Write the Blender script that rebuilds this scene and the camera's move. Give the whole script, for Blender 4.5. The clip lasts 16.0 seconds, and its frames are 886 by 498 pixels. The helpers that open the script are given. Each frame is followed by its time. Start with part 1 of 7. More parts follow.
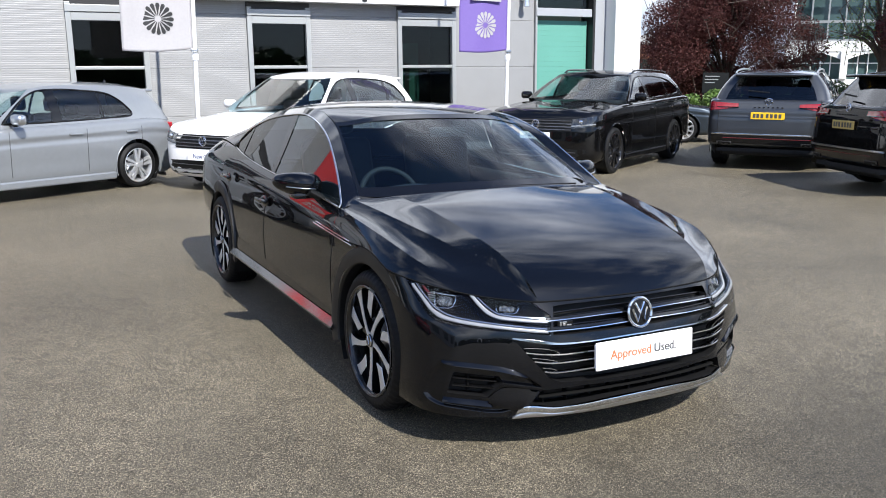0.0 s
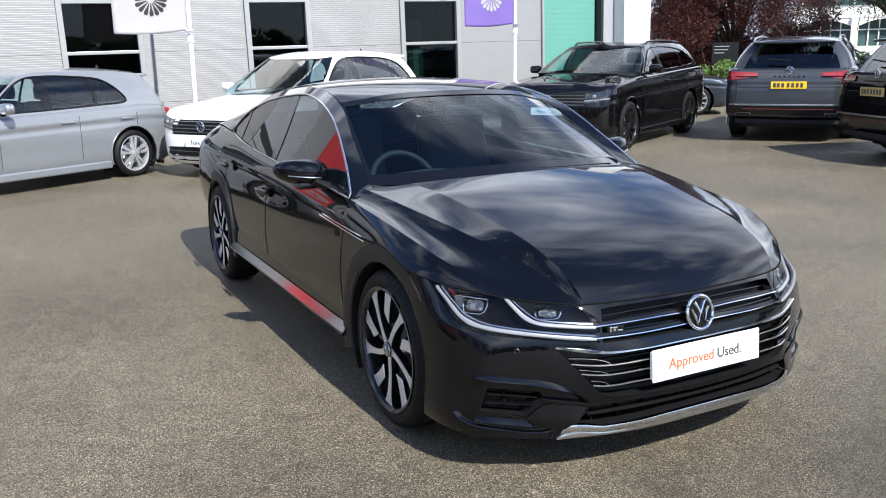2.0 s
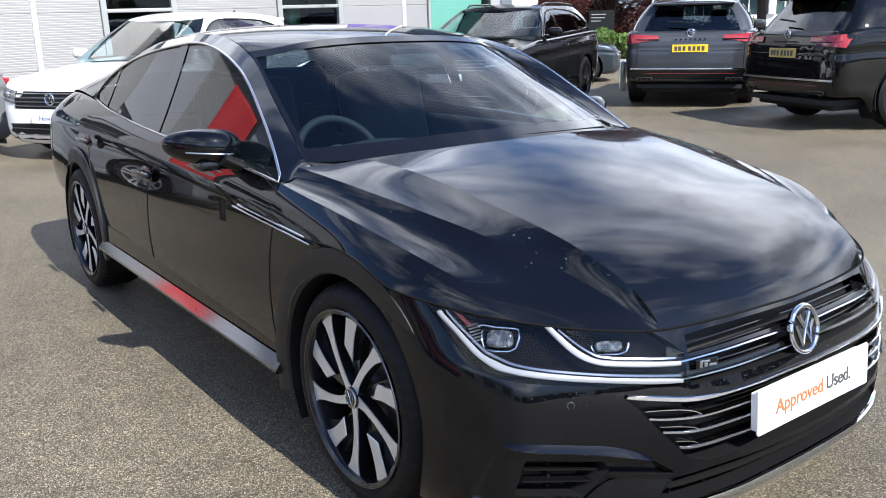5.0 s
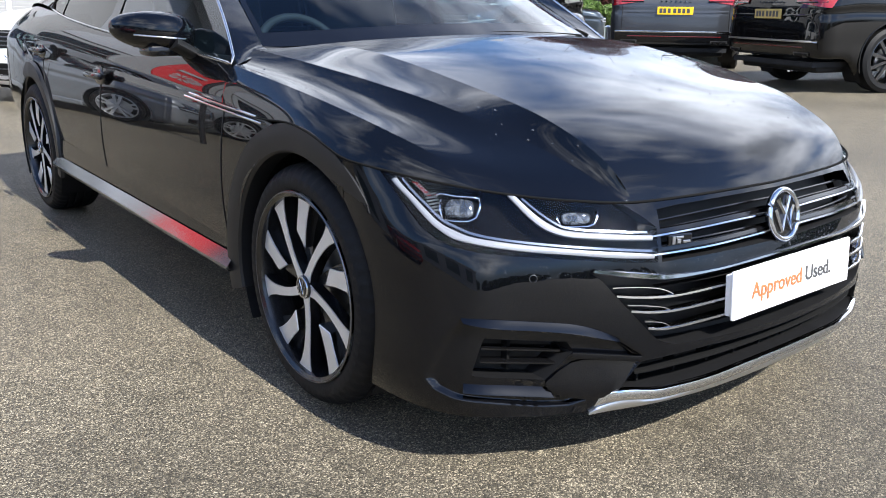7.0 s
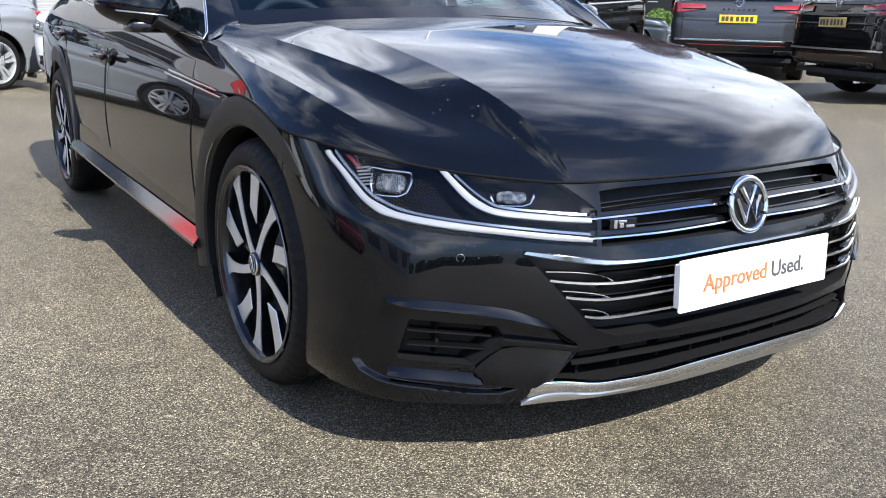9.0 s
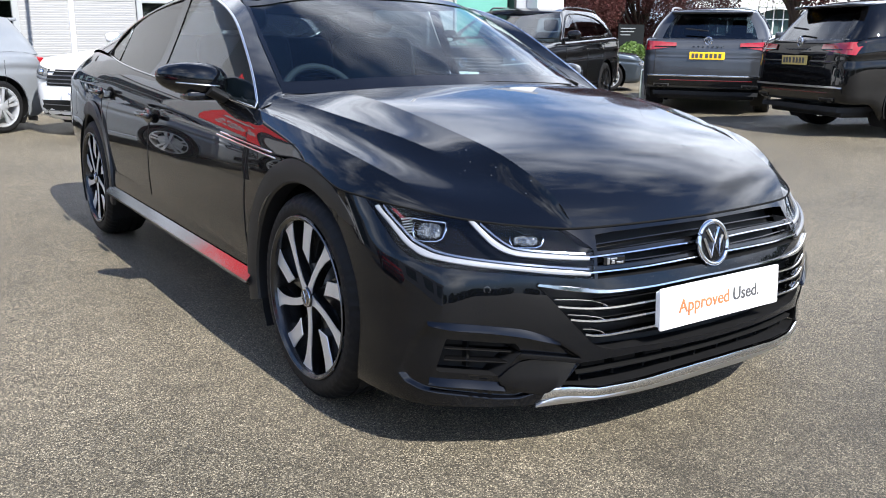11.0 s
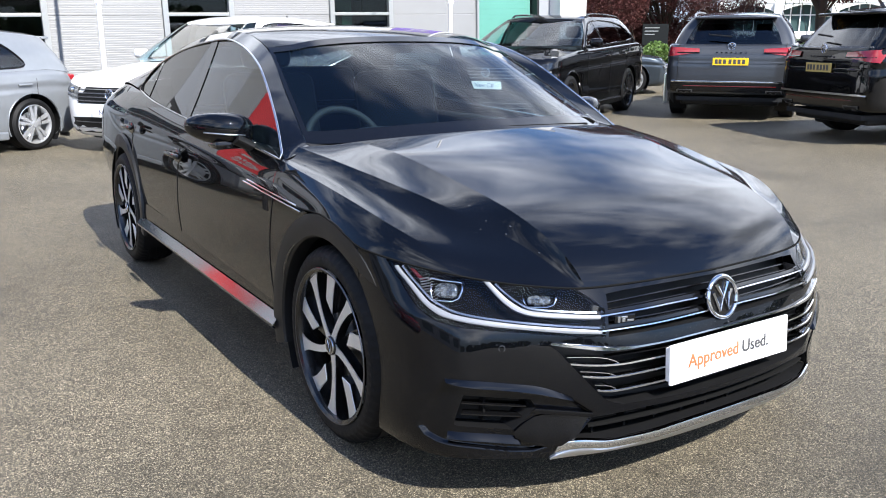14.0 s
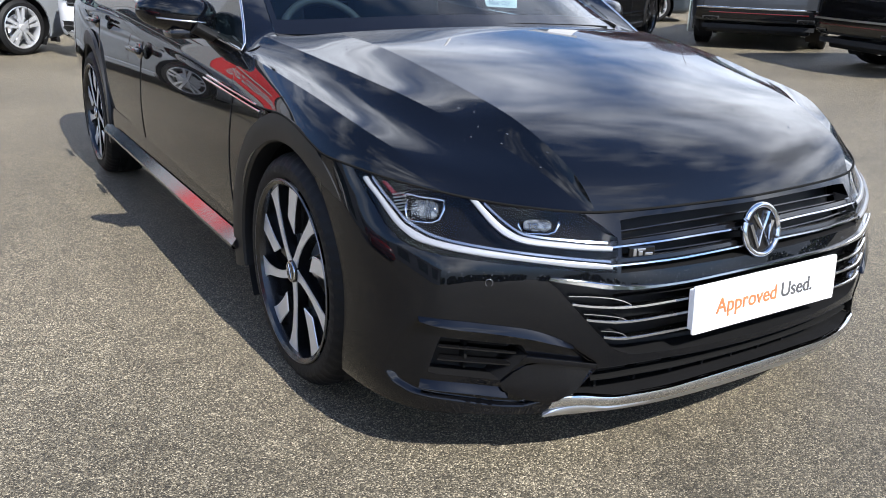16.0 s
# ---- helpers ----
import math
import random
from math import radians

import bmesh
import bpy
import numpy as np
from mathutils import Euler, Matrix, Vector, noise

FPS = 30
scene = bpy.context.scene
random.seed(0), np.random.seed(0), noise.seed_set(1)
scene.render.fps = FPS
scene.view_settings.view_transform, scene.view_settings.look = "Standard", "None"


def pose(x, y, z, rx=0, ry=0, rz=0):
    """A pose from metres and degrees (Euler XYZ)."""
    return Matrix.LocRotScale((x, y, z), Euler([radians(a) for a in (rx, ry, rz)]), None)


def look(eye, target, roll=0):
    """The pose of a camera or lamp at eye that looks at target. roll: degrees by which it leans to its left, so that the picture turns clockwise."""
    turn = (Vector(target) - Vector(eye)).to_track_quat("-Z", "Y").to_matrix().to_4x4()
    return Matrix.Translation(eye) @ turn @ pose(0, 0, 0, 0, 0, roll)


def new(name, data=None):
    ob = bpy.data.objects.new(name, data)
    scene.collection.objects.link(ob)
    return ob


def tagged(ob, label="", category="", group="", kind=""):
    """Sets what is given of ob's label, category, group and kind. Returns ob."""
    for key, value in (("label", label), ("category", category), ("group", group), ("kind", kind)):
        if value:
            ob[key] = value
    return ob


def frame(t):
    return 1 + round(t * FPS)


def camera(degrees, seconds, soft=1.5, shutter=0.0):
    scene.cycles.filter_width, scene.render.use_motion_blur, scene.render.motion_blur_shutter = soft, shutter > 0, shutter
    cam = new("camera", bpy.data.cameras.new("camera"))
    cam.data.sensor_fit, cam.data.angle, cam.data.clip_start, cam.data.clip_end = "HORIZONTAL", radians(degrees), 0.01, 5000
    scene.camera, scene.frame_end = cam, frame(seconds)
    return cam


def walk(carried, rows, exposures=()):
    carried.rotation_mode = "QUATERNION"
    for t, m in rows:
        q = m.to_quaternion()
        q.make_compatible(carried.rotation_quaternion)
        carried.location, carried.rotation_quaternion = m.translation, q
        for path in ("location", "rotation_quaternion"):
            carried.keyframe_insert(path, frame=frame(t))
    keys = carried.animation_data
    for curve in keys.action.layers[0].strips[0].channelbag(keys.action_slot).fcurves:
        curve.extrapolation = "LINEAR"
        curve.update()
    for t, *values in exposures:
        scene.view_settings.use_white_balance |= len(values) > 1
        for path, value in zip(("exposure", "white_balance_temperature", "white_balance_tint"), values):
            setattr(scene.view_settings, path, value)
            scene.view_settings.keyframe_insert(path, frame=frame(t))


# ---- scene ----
cam = camera(55.6, 16.0, soft=1.0)

PATH = [
    (0, (-2.314, -3.483, 1.532), (-1.423, -1.736, 1.14), 0.6),
    (0.5, (-2.274, -3.448, 1.533), (-1.402, -1.696, 1.122), 1.0),
    (1, (-2.236, -3.33, 1.526), (-1.387, -1.573, 1.092), 0.6),
    (1.5, (-2.216, -3.178, 1.52), (-1.365, -1.421, 1.084), -0.3),
    (2, (-2.169, -3.017, 1.5), (-1.294, -1.273, 1.06), -0.9),
    (2.5, (-2.064, -2.798, 1.49), (-1.15, -1.075, 1.045), -1.1),
    (3, (-1.979, -2.585, 1.458), (-1.042, -0.88, 0.995), -1.0),
    (3.5, (-1.976, -2.378, 1.428), (-0.991, -0.71, 0.93), -1.4),
    (3.7, (-1.984, -2.285, 1.428), (-0.961, -0.641, 0.925), -1.6),
    (5.8, (-1.964, -1.904, 1.254), (-0.822, -0.347, 0.733), -0.7),
    (6, (-1.957, -1.905, 1.225), (-0.812, -0.357, 0.684), -0.5),
    (6.5, (-1.94, -1.911, 1.154), (-0.782, -0.385, 0.58), -0.0),
    (7, (-1.89, -1.913, 1.069), (-0.739, -0.375, 0.513), 0.5),
    (7.5, (-1.791, -1.923, 0.997), (-0.674, -0.358, 0.448), 1.7),
    (8, (-1.689, -1.943, 0.967), (-0.626, -0.342, 0.413), 2.6),
    (8.5, (-1.61, -1.973, 0.971), (-0.587, -0.344, 0.422), 2.1),
    (8.7, (-1.598, -1.997, 0.977), (-0.582, -0.364, 0.43), 1.7),
    (10.8, (-1.938, -2.311, 1.096), (-0.861, -0.694, 0.622), 0.8),
    (11, (-1.957, -2.336, 1.121), (-0.883, -0.716, 0.65), 0.9),
    (11.5, (-2.001, -2.398, 1.217), (-0.947, -0.761, 0.757), 0.6),
    (12, (-2.024, -2.424, 1.28), (-0.985, -0.781, 0.813), 0.4),
    (12.5, (-1.999, -2.408, 1.302), (-0.958, -0.77, 0.82), 0.1),
    (13, (-1.987, -2.393, 1.321), (-0.947, -0.753, 0.841), 0.1),
    (13.5, (-1.975, -2.386, 1.311), (-0.947, -0.74, 0.826), -0.0),
    (14, (-1.967, -2.393, 1.314), (-0.945, -0.742, 0.835), 0.1),
    (14.5, (-1.95, -2.376, 1.311), (-0.926, -0.725, 0.835), 0.3),
    (15, (-1.908, -2.309, 1.287), (-0.876, -0.671, 0.784), 0.4),
    (15.5, (-1.815, -2.191, 1.246), (-0.797, -0.564, 0.686), 0.7),
    (16, (-1.687, -2.083, 1.166), (-0.707, -0.461, 0.527), 2.0),
]
walk(cam, [(t, look(eye, target, roll)) for t, eye, target, roll in PATH],
     exposures=[(0, 0.52), (2.0, 0.60), (3.7, 0.72), (6.0, 0.90), (8.5, 0.95), (11.0, 0.92), (16.0, 0.86)])

# ---- world and sun ----
SUN_AZ = radians(176.0)      # where the sun stands, clockwise from +y
SUN_EL = radians(44.0)
sun_dir = Vector((math.sin(SUN_AZ) * math.cos(SUN_EL), math.cos(SUN_AZ) * math.cos(SUN_EL), math.sin(SUN_EL)))
world = bpy.data.worlds.new("sky")
scene.world = world
world.use_nodes = True
wn, wl = world.node_tree.nodes, world.node_tree.links
wn.clear()
w_out = wn.new("ShaderNodeOutputWorld")
w_bg = wn.new("ShaderNodeBackground")
w_bg.inputs["Strength"].default_value = 0.104
w_sky = wn.new("ShaderNodeTexSky")
w_sky.sky_type = "NISHITA"
w_sky.sun_disc = False
w_sky.sun_elevation = SUN_EL
w_sky.sun_rotation = SUN_AZ
w_sky.dust_density = 0.4
w_sky.ozone_density = 2.5
w_co = wn.new("ShaderNodeTexCoord")
w_map = wn.new("ShaderNodeMapping")
w_map.inputs["Scale"].default_value = (1.0, 1.0, 2.2)
w_no = wn.new("ShaderNodeTexNoise")
w_no.inputs["Scale"].default_value = 2.3
w_no.inputs["Detail"].default_value = 4.0
w_no.inputs["Roughness"].default_value = 0.52
w_no.inputs["Distortion"].default_value = 0.2
w_ramp = wn.new("ShaderNodeValToRGB")
w_ramp.color_ramp.elements[0].position = 0.41
w_ramp.color_ramp.elements[1].position = 0.66
w_mix = wn.new("ShaderNodeMix")
w_mix.data_type = "RGBA"
# grey undersides and bright crowns of the clouds
w_no2 = wn.new("ShaderNodeTexNoise")
w_no2.inputs["Scale"].default_value = 4.1
w_no2.inputs["Detail"].default_value = 5.0
w_tone = wn.new("ShaderNodeValToRGB")
w_tone.color_ramp.elements[0].position, w_tone.color_ramp.elements[0].color = 0.36, (5.8, 6.3, 7.4, 1)
w_tone.color_ramp.elements[1].position, w_tone.color_ramp.elements[1].color = 0.66, (18.0, 19.2, 21.6, 1)
wl.new(w_no2.outputs["Fac"], w_tone.inputs["Fac"])
wl.new(w_tone.outputs["Color"], w_mix.inputs[7])
wl.new(w_co.outputs["Generated"], w_map.inputs["Vector"])
wl.new(w_map.outputs["Vector"], w_no.inputs["Vector"])
wl.new(w_map.outputs["Vector"], w_no2.inputs["Vector"])
# cloud weighted to the far side to brighten the bonnet's reflections, thinned out overhead
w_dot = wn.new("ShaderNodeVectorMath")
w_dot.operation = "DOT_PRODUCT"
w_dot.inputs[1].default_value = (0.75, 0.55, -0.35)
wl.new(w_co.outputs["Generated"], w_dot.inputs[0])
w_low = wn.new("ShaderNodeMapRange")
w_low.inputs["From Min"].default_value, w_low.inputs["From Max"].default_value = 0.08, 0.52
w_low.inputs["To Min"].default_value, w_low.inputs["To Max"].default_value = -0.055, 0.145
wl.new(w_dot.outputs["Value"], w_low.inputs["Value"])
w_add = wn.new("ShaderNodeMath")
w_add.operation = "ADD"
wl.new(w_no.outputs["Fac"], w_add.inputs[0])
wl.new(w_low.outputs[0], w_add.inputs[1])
w_sep = wn.new("ShaderNodeSeparateXYZ")
wl.new(w_co.outputs["Generated"], w_sep.inputs[0])
w_top = wn.new("ShaderNodeMapRange")
w_top.inputs["From Min"].default_value, w_top.inputs["From Max"].default_value = 0.66, 0.90
w_top.inputs["To Min"].default_value, w_top.inputs["To Max"].default_value = 0.0, -0.15
wl.new(w_sep.outputs["Z"], w_top.inputs["Value"])
w_sum = wn.new("ShaderNodeMath")
w_sum.operation = "ADD"
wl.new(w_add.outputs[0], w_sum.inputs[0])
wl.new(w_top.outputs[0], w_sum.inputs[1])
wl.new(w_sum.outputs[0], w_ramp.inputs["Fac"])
wl.new(w_ramp.outputs["Color"], w_mix.inputs[0])
w_blue = wn.new("ShaderNodeMix")
w_blue.data_type, w_blue.blend_type = "RGBA", "MULTIPLY"
w_blue.inputs[0].default_value = 1.0
w_blue.inputs[7].default_value = (0.90, 1.06, 1.34, 1)
wl.new(w_sky.outputs["Color"], w_blue.inputs[6])
wl.new(w_blue.outputs[2], w_mix.inputs[6])
# a grey-blue bank of distant cloud all round the horizon
w_hz = wn.new("ShaderNodeMapRange")
w_hz.interpolation_type = "SMOOTHSTEP"
w_hz.inputs["From Min"].default_value, w_hz.inputs["From Max"].default_value = 0.05, 0.17
w_hz.inputs["To Min"].default_value, w_hz.inputs["To Max"].default_value = 0.85, 0.0
wl.new(w_sep.outputs["Z"], w_hz.inputs["Value"])
w_bank = wn.new("ShaderNodeMix")
w_bank.data_type = "RGBA"
w_bank.inputs[7].default_value = (2.3, 2.8, 3.7, 1)
wl.new(w_hz.outputs[0], w_bank.inputs[0])
wl.new(w_mix.outputs[2], w_bank.inputs[6])
wl.new(w_bank.outputs[2], w_bg.inputs["Color"])
wl.new(w_bg.outputs[0], w_out.inputs[0])

sun_data = bpy.data.lights.new("sun", "SUN")
sun_data.energy = 6.2
sun_data.angle = radians(0.55)
sun_data.color = (1.0, 0.975, 0.925)
sun = new("sun", sun_data)
sun.matrix_basis = look(sun_dir * 50, (0, 0, 0))


# ---- materials ----
def mat_of(name, color, rough=0.5, metal=0.0, coat=0.0, spec=0.5, coat_rough=0.03):
    m = bpy.data.materials.new(name)
    m.use_nodes = True
    b = m.node_tree.nodes["Principled BSDF"]
    b.inputs["Base Color"].default_value = (*color, 1)
    b.inputs["Roughness"].default_value = rough
    b.inputs["Metallic"].default_value = metal
    b.inputs["Specular IOR Level"].default_value = spec
    b.inputs["Coat Weight"].default_value = coat
    b.inputs["Coat Roughness"].default_value = coat_rough
    return m


def grain(m, scale, amount, bump=0.0, color_mix=None, detail=6.0, dist=0.02, rough_var=0.0, stretch=(1, 1, 1), fac=(0.3, 0.7)):
    """Two scales of noise on a principled material: colour variation and bump."""
    nt = m.node_tree
    b = nt.nodes["Principled BSDF"]
    co = nt.nodes.new("ShaderNodeTexCoord")
    mp = nt.nodes.new("ShaderNodeMapping")
    mp.inputs["Scale"].default_value = stretch
    nt.links.new(co.outputs["Object"], mp.inputs["Vector"])
    fine = nt.nodes.new("ShaderNodeTexNoise")
    fine.inputs["Scale"].default_value = scale
    fine.inputs["Detail"].default_value = detail
    wide = nt.nodes.new("ShaderNodeTexNoise")
    wide.inputs["Scale"].default_value = scale * 0.06
    wide.inputs["Detail"].default_value = 4.0
    for n in (fine, wide):
        nt.links.new(mp.outputs["Vector"], n.inputs["Vector"])
    add = nt.nodes.new("ShaderNodeMath")
    add.operation = "MULTIPLY_ADD"
    add.inputs[1].default_value = 0.5
    half = nt.nodes.new("ShaderNodeMath")
    half.operation = "MULTIPLY"
    half.inputs[1].default_value = 0.5
    nt.links.new(wide.outputs["Fac"], half.inputs[0])
    nt.links.new(fine.outputs["Fac"], add.inputs[0])
    nt.links.new(half.outputs[0], add.inputs[2])
    rng = nt.nodes.new("ShaderNodeMapRange")
    rng.inputs["From Min"].default_value, rng.inputs["From Max"].default_value = fac
    nt.links.new(add.outputs[0], rng.inputs["Value"])
    base = b.inputs["Base Color"].default_value[:]
    mix = nt.nodes.new("ShaderNodeMix")
    mix.data_type = "RGBA"
    mix.inputs[6].default_value = tuple(c * (1 - amount) for c in base[:3]) + (1,)
    mix.inputs[7].default_value = (*(color_mix or tuple(min(1, c * (1 + amount)) for c in base[:3])), 1)
    nt.links.new(rng.outputs[0], mix.inputs[0])
    nt.links.new(mix.outputs[2], b.inputs["Base Color"])
    if bump:
        bp = nt.nodes.new("ShaderNodeBump")
        bp.inputs["Strength"].default_value = bump
        bp.inputs["Distance"].default_value = dist
        nt.links.new(fine.outputs["Fac"], bp.inputs["Height"])
        nt.links.new(bp.outputs["Normal"], b.inputs["Normal"])
    if rough_var:
        r = nt.nodes.new("ShaderNodeMapRange")
        r0 = b.inputs["Roughness"].default_value
        r.inputs["To Min"].default_value, r.inputs["To Max"].default_value = max(0, r0 - rough_var), min(1, r0 + rough_var)
        nt.links.new(wide.outputs["Fac"], r.inputs["Value"])
        nt.links.new(r.outputs[0], b.inputs["Roughness"])
    return m


def glass_of(name, tint, ior=1.5):
    """A thin pane: clear tint with a Fresnel gloss."""
    m = bpy.data.materials.new(name)
    m.use_nodes = True
    nt = m.node_tree
    nt.nodes.clear()
    out = nt.nodes.new("ShaderNodeOutputMaterial")
    mix = nt.nodes.new("ShaderNodeMixShader")
    lw = nt.nodes.new("ShaderNodeLayerWeight")
    lw.inputs["Blend"].default_value = 0.5
    pw = nt.nodes.new("ShaderNodeMath")
    pw.operation = "POWER"
    pw.inputs[1].default_value = 5.0
    nt.links.new(lw.outputs["Facing"], pw.inputs[0])
    f0 = ((ior - 1) / (ior + 1)) ** 2
    fr = nt.nodes.new("ShaderNodeMath")
    fr.operation = "MULTIPLY_ADD"
    fr.inputs[1].default_value, fr.inputs[2].default_value = 1 - f0, f0
    nt.links.new(pw.outputs[0], fr.inputs[0])
    tr = nt.nodes.new("ShaderNodeBsdfTransparent")
    tr.inputs["Color"].default_value = (*tint, 1)
    gl = nt.nodes.new("ShaderNodeBsdfGlossy")
    gl.inputs["Roughness"].default_value = 0.0
    gl.inputs["Color"].default_value = (1, 1, 1, 1)
    nt.links.new(fr.outputs[0], mix.inputs[0])
    nt.links.new(tr.outputs[0], mix.inputs[1])
    nt.links.new(gl.outputs[0], mix.inputs[2])
    nt.links.new(mix.outputs[0], out.inputs[0])
    return m


def paint_of(name, color, metal=0.0, rough=0.35):
    """Car paint: base coat with fine flake under a clear coat, faint dust."""
    m = mat_of(name, color, rough, metal, coat=1.0, coat_rough=0.006, spec=0.02)
    m.node_tree.nodes["Principled BSDF"].inputs["Coat IOR"].default_value = 1.44
    return grain(m, 260.0, 0.04, 0.0)


M = {}
M["paint_black"] = paint_of("deep_black_pearl_paint", (0.0012, 0.0014, 0.0022), 0.0, 0.4)
M["gloss_black"] = mat_of("gloss_black_plastic", (0.0035, 0.0035, 0.004), 0.14, coat=0.3, spec=0.35)
M["matt_black"] = grain(mat_of("matt_black_plastic", (0.005, 0.005, 0.0055), 0.55, spec=0.3), 300, 0.2, 0.1, dist=0.002)
M["chrome"] = mat_of("chrome", (0.66, 0.67, 0.69), 0.09, 1.0)
M["dark_chrome"] = mat_of("smoked_chrome", (0.27, 0.275, 0.29), 0.10, 1.0)
M["satin_silver"] = mat_of("satin_silver", (0.62, 0.63, 0.65), 0.28, 1.0)
M["machined"] = grain(mat_of("machined_alloy", (0.78, 0.79, 0.81), 0.34, 0.7), 400, 0.06)
M["wheel_black"] = mat_of("black_alloy_pocket", (0.006, 0.006, 0.0065), 0.25, coat=0.3)
M["rubber"] = grain(mat_of("tyre_rubber", (0.007, 0.007, 0.0075), 0.6, spec=0.2), 180, 0.3, 0.25, dist=0.003)
M["glass_wind"] = glass_of("windscreen_glass", (0.58, 0.74, 0.80), 1.52)
M["glass_side"] = glass_of("side_glass", (0.72, 0.84, 0.82), 1.72)
M["glass_dark"] = glass_of("privacy_glass", (0.10, 0.11, 0.12), 1.6)
M["glass_clear"] = glass_of("lamp_cover_glass", (0.90, 0.92, 0.94), 1.33)
M["interior"] = grain(mat_of("dark_interior_trim", (0.024, 0.025, 0.027), 0.7, spec=0.15), 220, 0.25, 0.15, dist=0.002)
M["leather"] = grain(mat_of("black_leather", (0.020, 0.020, 0.021), 0.6, spec=0.15), 120, 0.2, 0.2, dist=0.003)
M["white_plastic"] = mat_of("white_plate", (0.86, 0.86, 0.86), 0.32)
M["plate_orange"] = mat_of("orange_print", (0.40, 0.125, 0.045), 0.5)
M["plate_grey"] = mat_of("dark_grey_print", (0.055, 0.055, 0.058), 0.5)
M["plate_blue"] = mat_of("blue_print", (0.02, 0.05, 0.18), 0.5)
M["drl"] = mat_of("light_guide_white", (0.27, 0.28, 0.30), 0.3, 0.4, coat=0.5)
M["paint_silver"] = paint_of("pale_silver_blue_paint", (0.235, 0.25, 0.268), 0.45, 0.36)
M["paint_slate"] = paint_of("blue_grey_metallic_paint", (0.045, 0.055, 0.066), 0.5, 0.34)
M["paint_red"] = paint_of("deep_red_paint", (0.32, 0.012, 0.015), 0.1, 0.35)
M["paint_white"] = paint_of("white_paint", (0.82, 0.82, 0.82), 0.0, 0.35)
M["paint_grey"] = paint_of("mid_grey_metallic_paint", (0.060, 0.064, 0.072), 0.6, 0.33)
M["paint_jet"] = paint_of("black_paint", (0.0025, 0.0025, 0.0028), 0.0, 0.4)
M["plate_pale"] = mat_of("pale_yellow_plate", (0.50, 0.37, 0.12), 0.4)
M["lamp_dark"] = mat_of("dark_lamp_bowl", (0.0025, 0.0025, 0.003), 0.6, spec=0.03)
M["wiper_black"] = mat_of("wiper_rubber", (0.005, 0.005, 0.005), 0.85, spec=0.1)
M["lens"] = grain(mat_of("clear_lamp_lens", (0.05, 0.055, 0.06), 0.05, spec=0.6, coat=1.0), 60, 0.5, color_mix=(0.38, 0.40, 0.43), fac=(0.42, 0.72))
M["lamp_grey"] = grain(mat_of("smoked_lamp_glass", (0.018, 0.019, 0.021), 0.06, spec=0.5, coat=1.0), 25, 0.5, color_mix=(0.09, 0.095, 0.10), fac=(0.5, 0.75))
M["guide"] = mat_of("satin_light_guide", (0.20, 0.23, 0.29), 0.22, 0.8)
M["arch_black"] = grain(mat_of("satin_black_arch", (0.010, 0.010, 0.0105), 0.42, spec=0.35), 40, 0.15)
M["water"] = mat_of("clear_water_drop", (0.02, 0.022, 0.025), 0.02, spec=0.6, coat=1.0)
M["plate_yellow"] = mat_of("yellow_plate", (0.85, 0.52, 0.02), 0.35)
M["tail_red"] = mat_of("tail_lamp_red", (0.27, 0.005, 0.009), 0.12, coat=1.0)
M["reflector_red"] = mat_of("dark_red_reflector", (0.09, 0.004, 0.005), 0.2, coat=0.6)
M["frame_trim"] = mat_of("dark_silver_trim", (0.16, 0.16, 0.17), 0.3, 0.8)
M["alloy"] = mat_of("silver_alloy", (0.66, 0.67, 0.69), 0.3, 0.75)


# ---- mesh helpers ----
def mesh_from(name, verts, faces, mats, smooth=True, fmat=None, sharp=None):
    me = bpy.data.meshes.new(name)
    me.from_pydata([tuple(v) for v in verts], [], faces)
    for m in mats if isinstance(mats, (list, tuple)) else (mats,):
        me.materials.append(m)
    if fmat is not None:
        me.polygons.foreach_set("material_index", fmat)
    me.polygons.foreach_set("use_smooth", [smooth] * len(me.polygons))
    if sharp is not None:
        me.set_sharp_from_angle(angle=radians(sharp))
    me.update()
    return me


def add_part(name, me, parent, label=""):
    ob = new(name, me)
    ob.parent = parent
    return tagged(ob, label)


def part(name, bm, material, parent, label="", smooth=False, sharp=40):
    """Links a bmesh as one mesh object under a thing or a part."""
    me = bpy.data.meshes.new(name)
    bm.to_mesh(me)
    bm.free()
    me.materials.append(material)
    me.polygons.foreach_set("use_smooth", [smooth] * len(me.polygons))
    if smooth:
        me.set_sharp_from_angle(angle=radians(sharp))
    ob = new(name, me)
    ob.parent = parent
    return tagged(ob, label)


def thing(name, label, category, group="", kind=""):
    return tagged(new(name), label, category, group, kind)


def bm_box(cx, cy, cz, sx, sy, sz, bevel=0.0, m=None, seg=2):
    bm = bmesh.new()
    bmesh.ops.create_cube(bm, size=1, matrix=Matrix.Translation((cx, cy, cz)) @ Matrix.Diagonal((sx, sy, sz, 1)))
    if bevel:
        bmesh.ops.bevel(bm, geom=bm.edges[:], offset=bevel, segments=seg, affect="EDGES", profile=0.5)
    if m is not None:
        bm.transform(m)
    return bm


def bm_cyl(r1, r2, depth, seg=24, m=None, bevel=0.0, caps=True):
    bm = bmesh.new()
    bmesh.ops.create_cone(bm, cap_ends=caps, segments=seg, radius1=r1, radius2=r2, depth=depth)
    if bevel:
        bmesh.ops.bevel(bm, geom=[e for e in bm.edges if len(e.link_faces) == 2 and any(len(f.verts) > 4 for f in e.link_faces)],
                        offset=bevel, segments=2, affect="EDGES")
    if m is not None:
        bm.transform(m)
    return bm


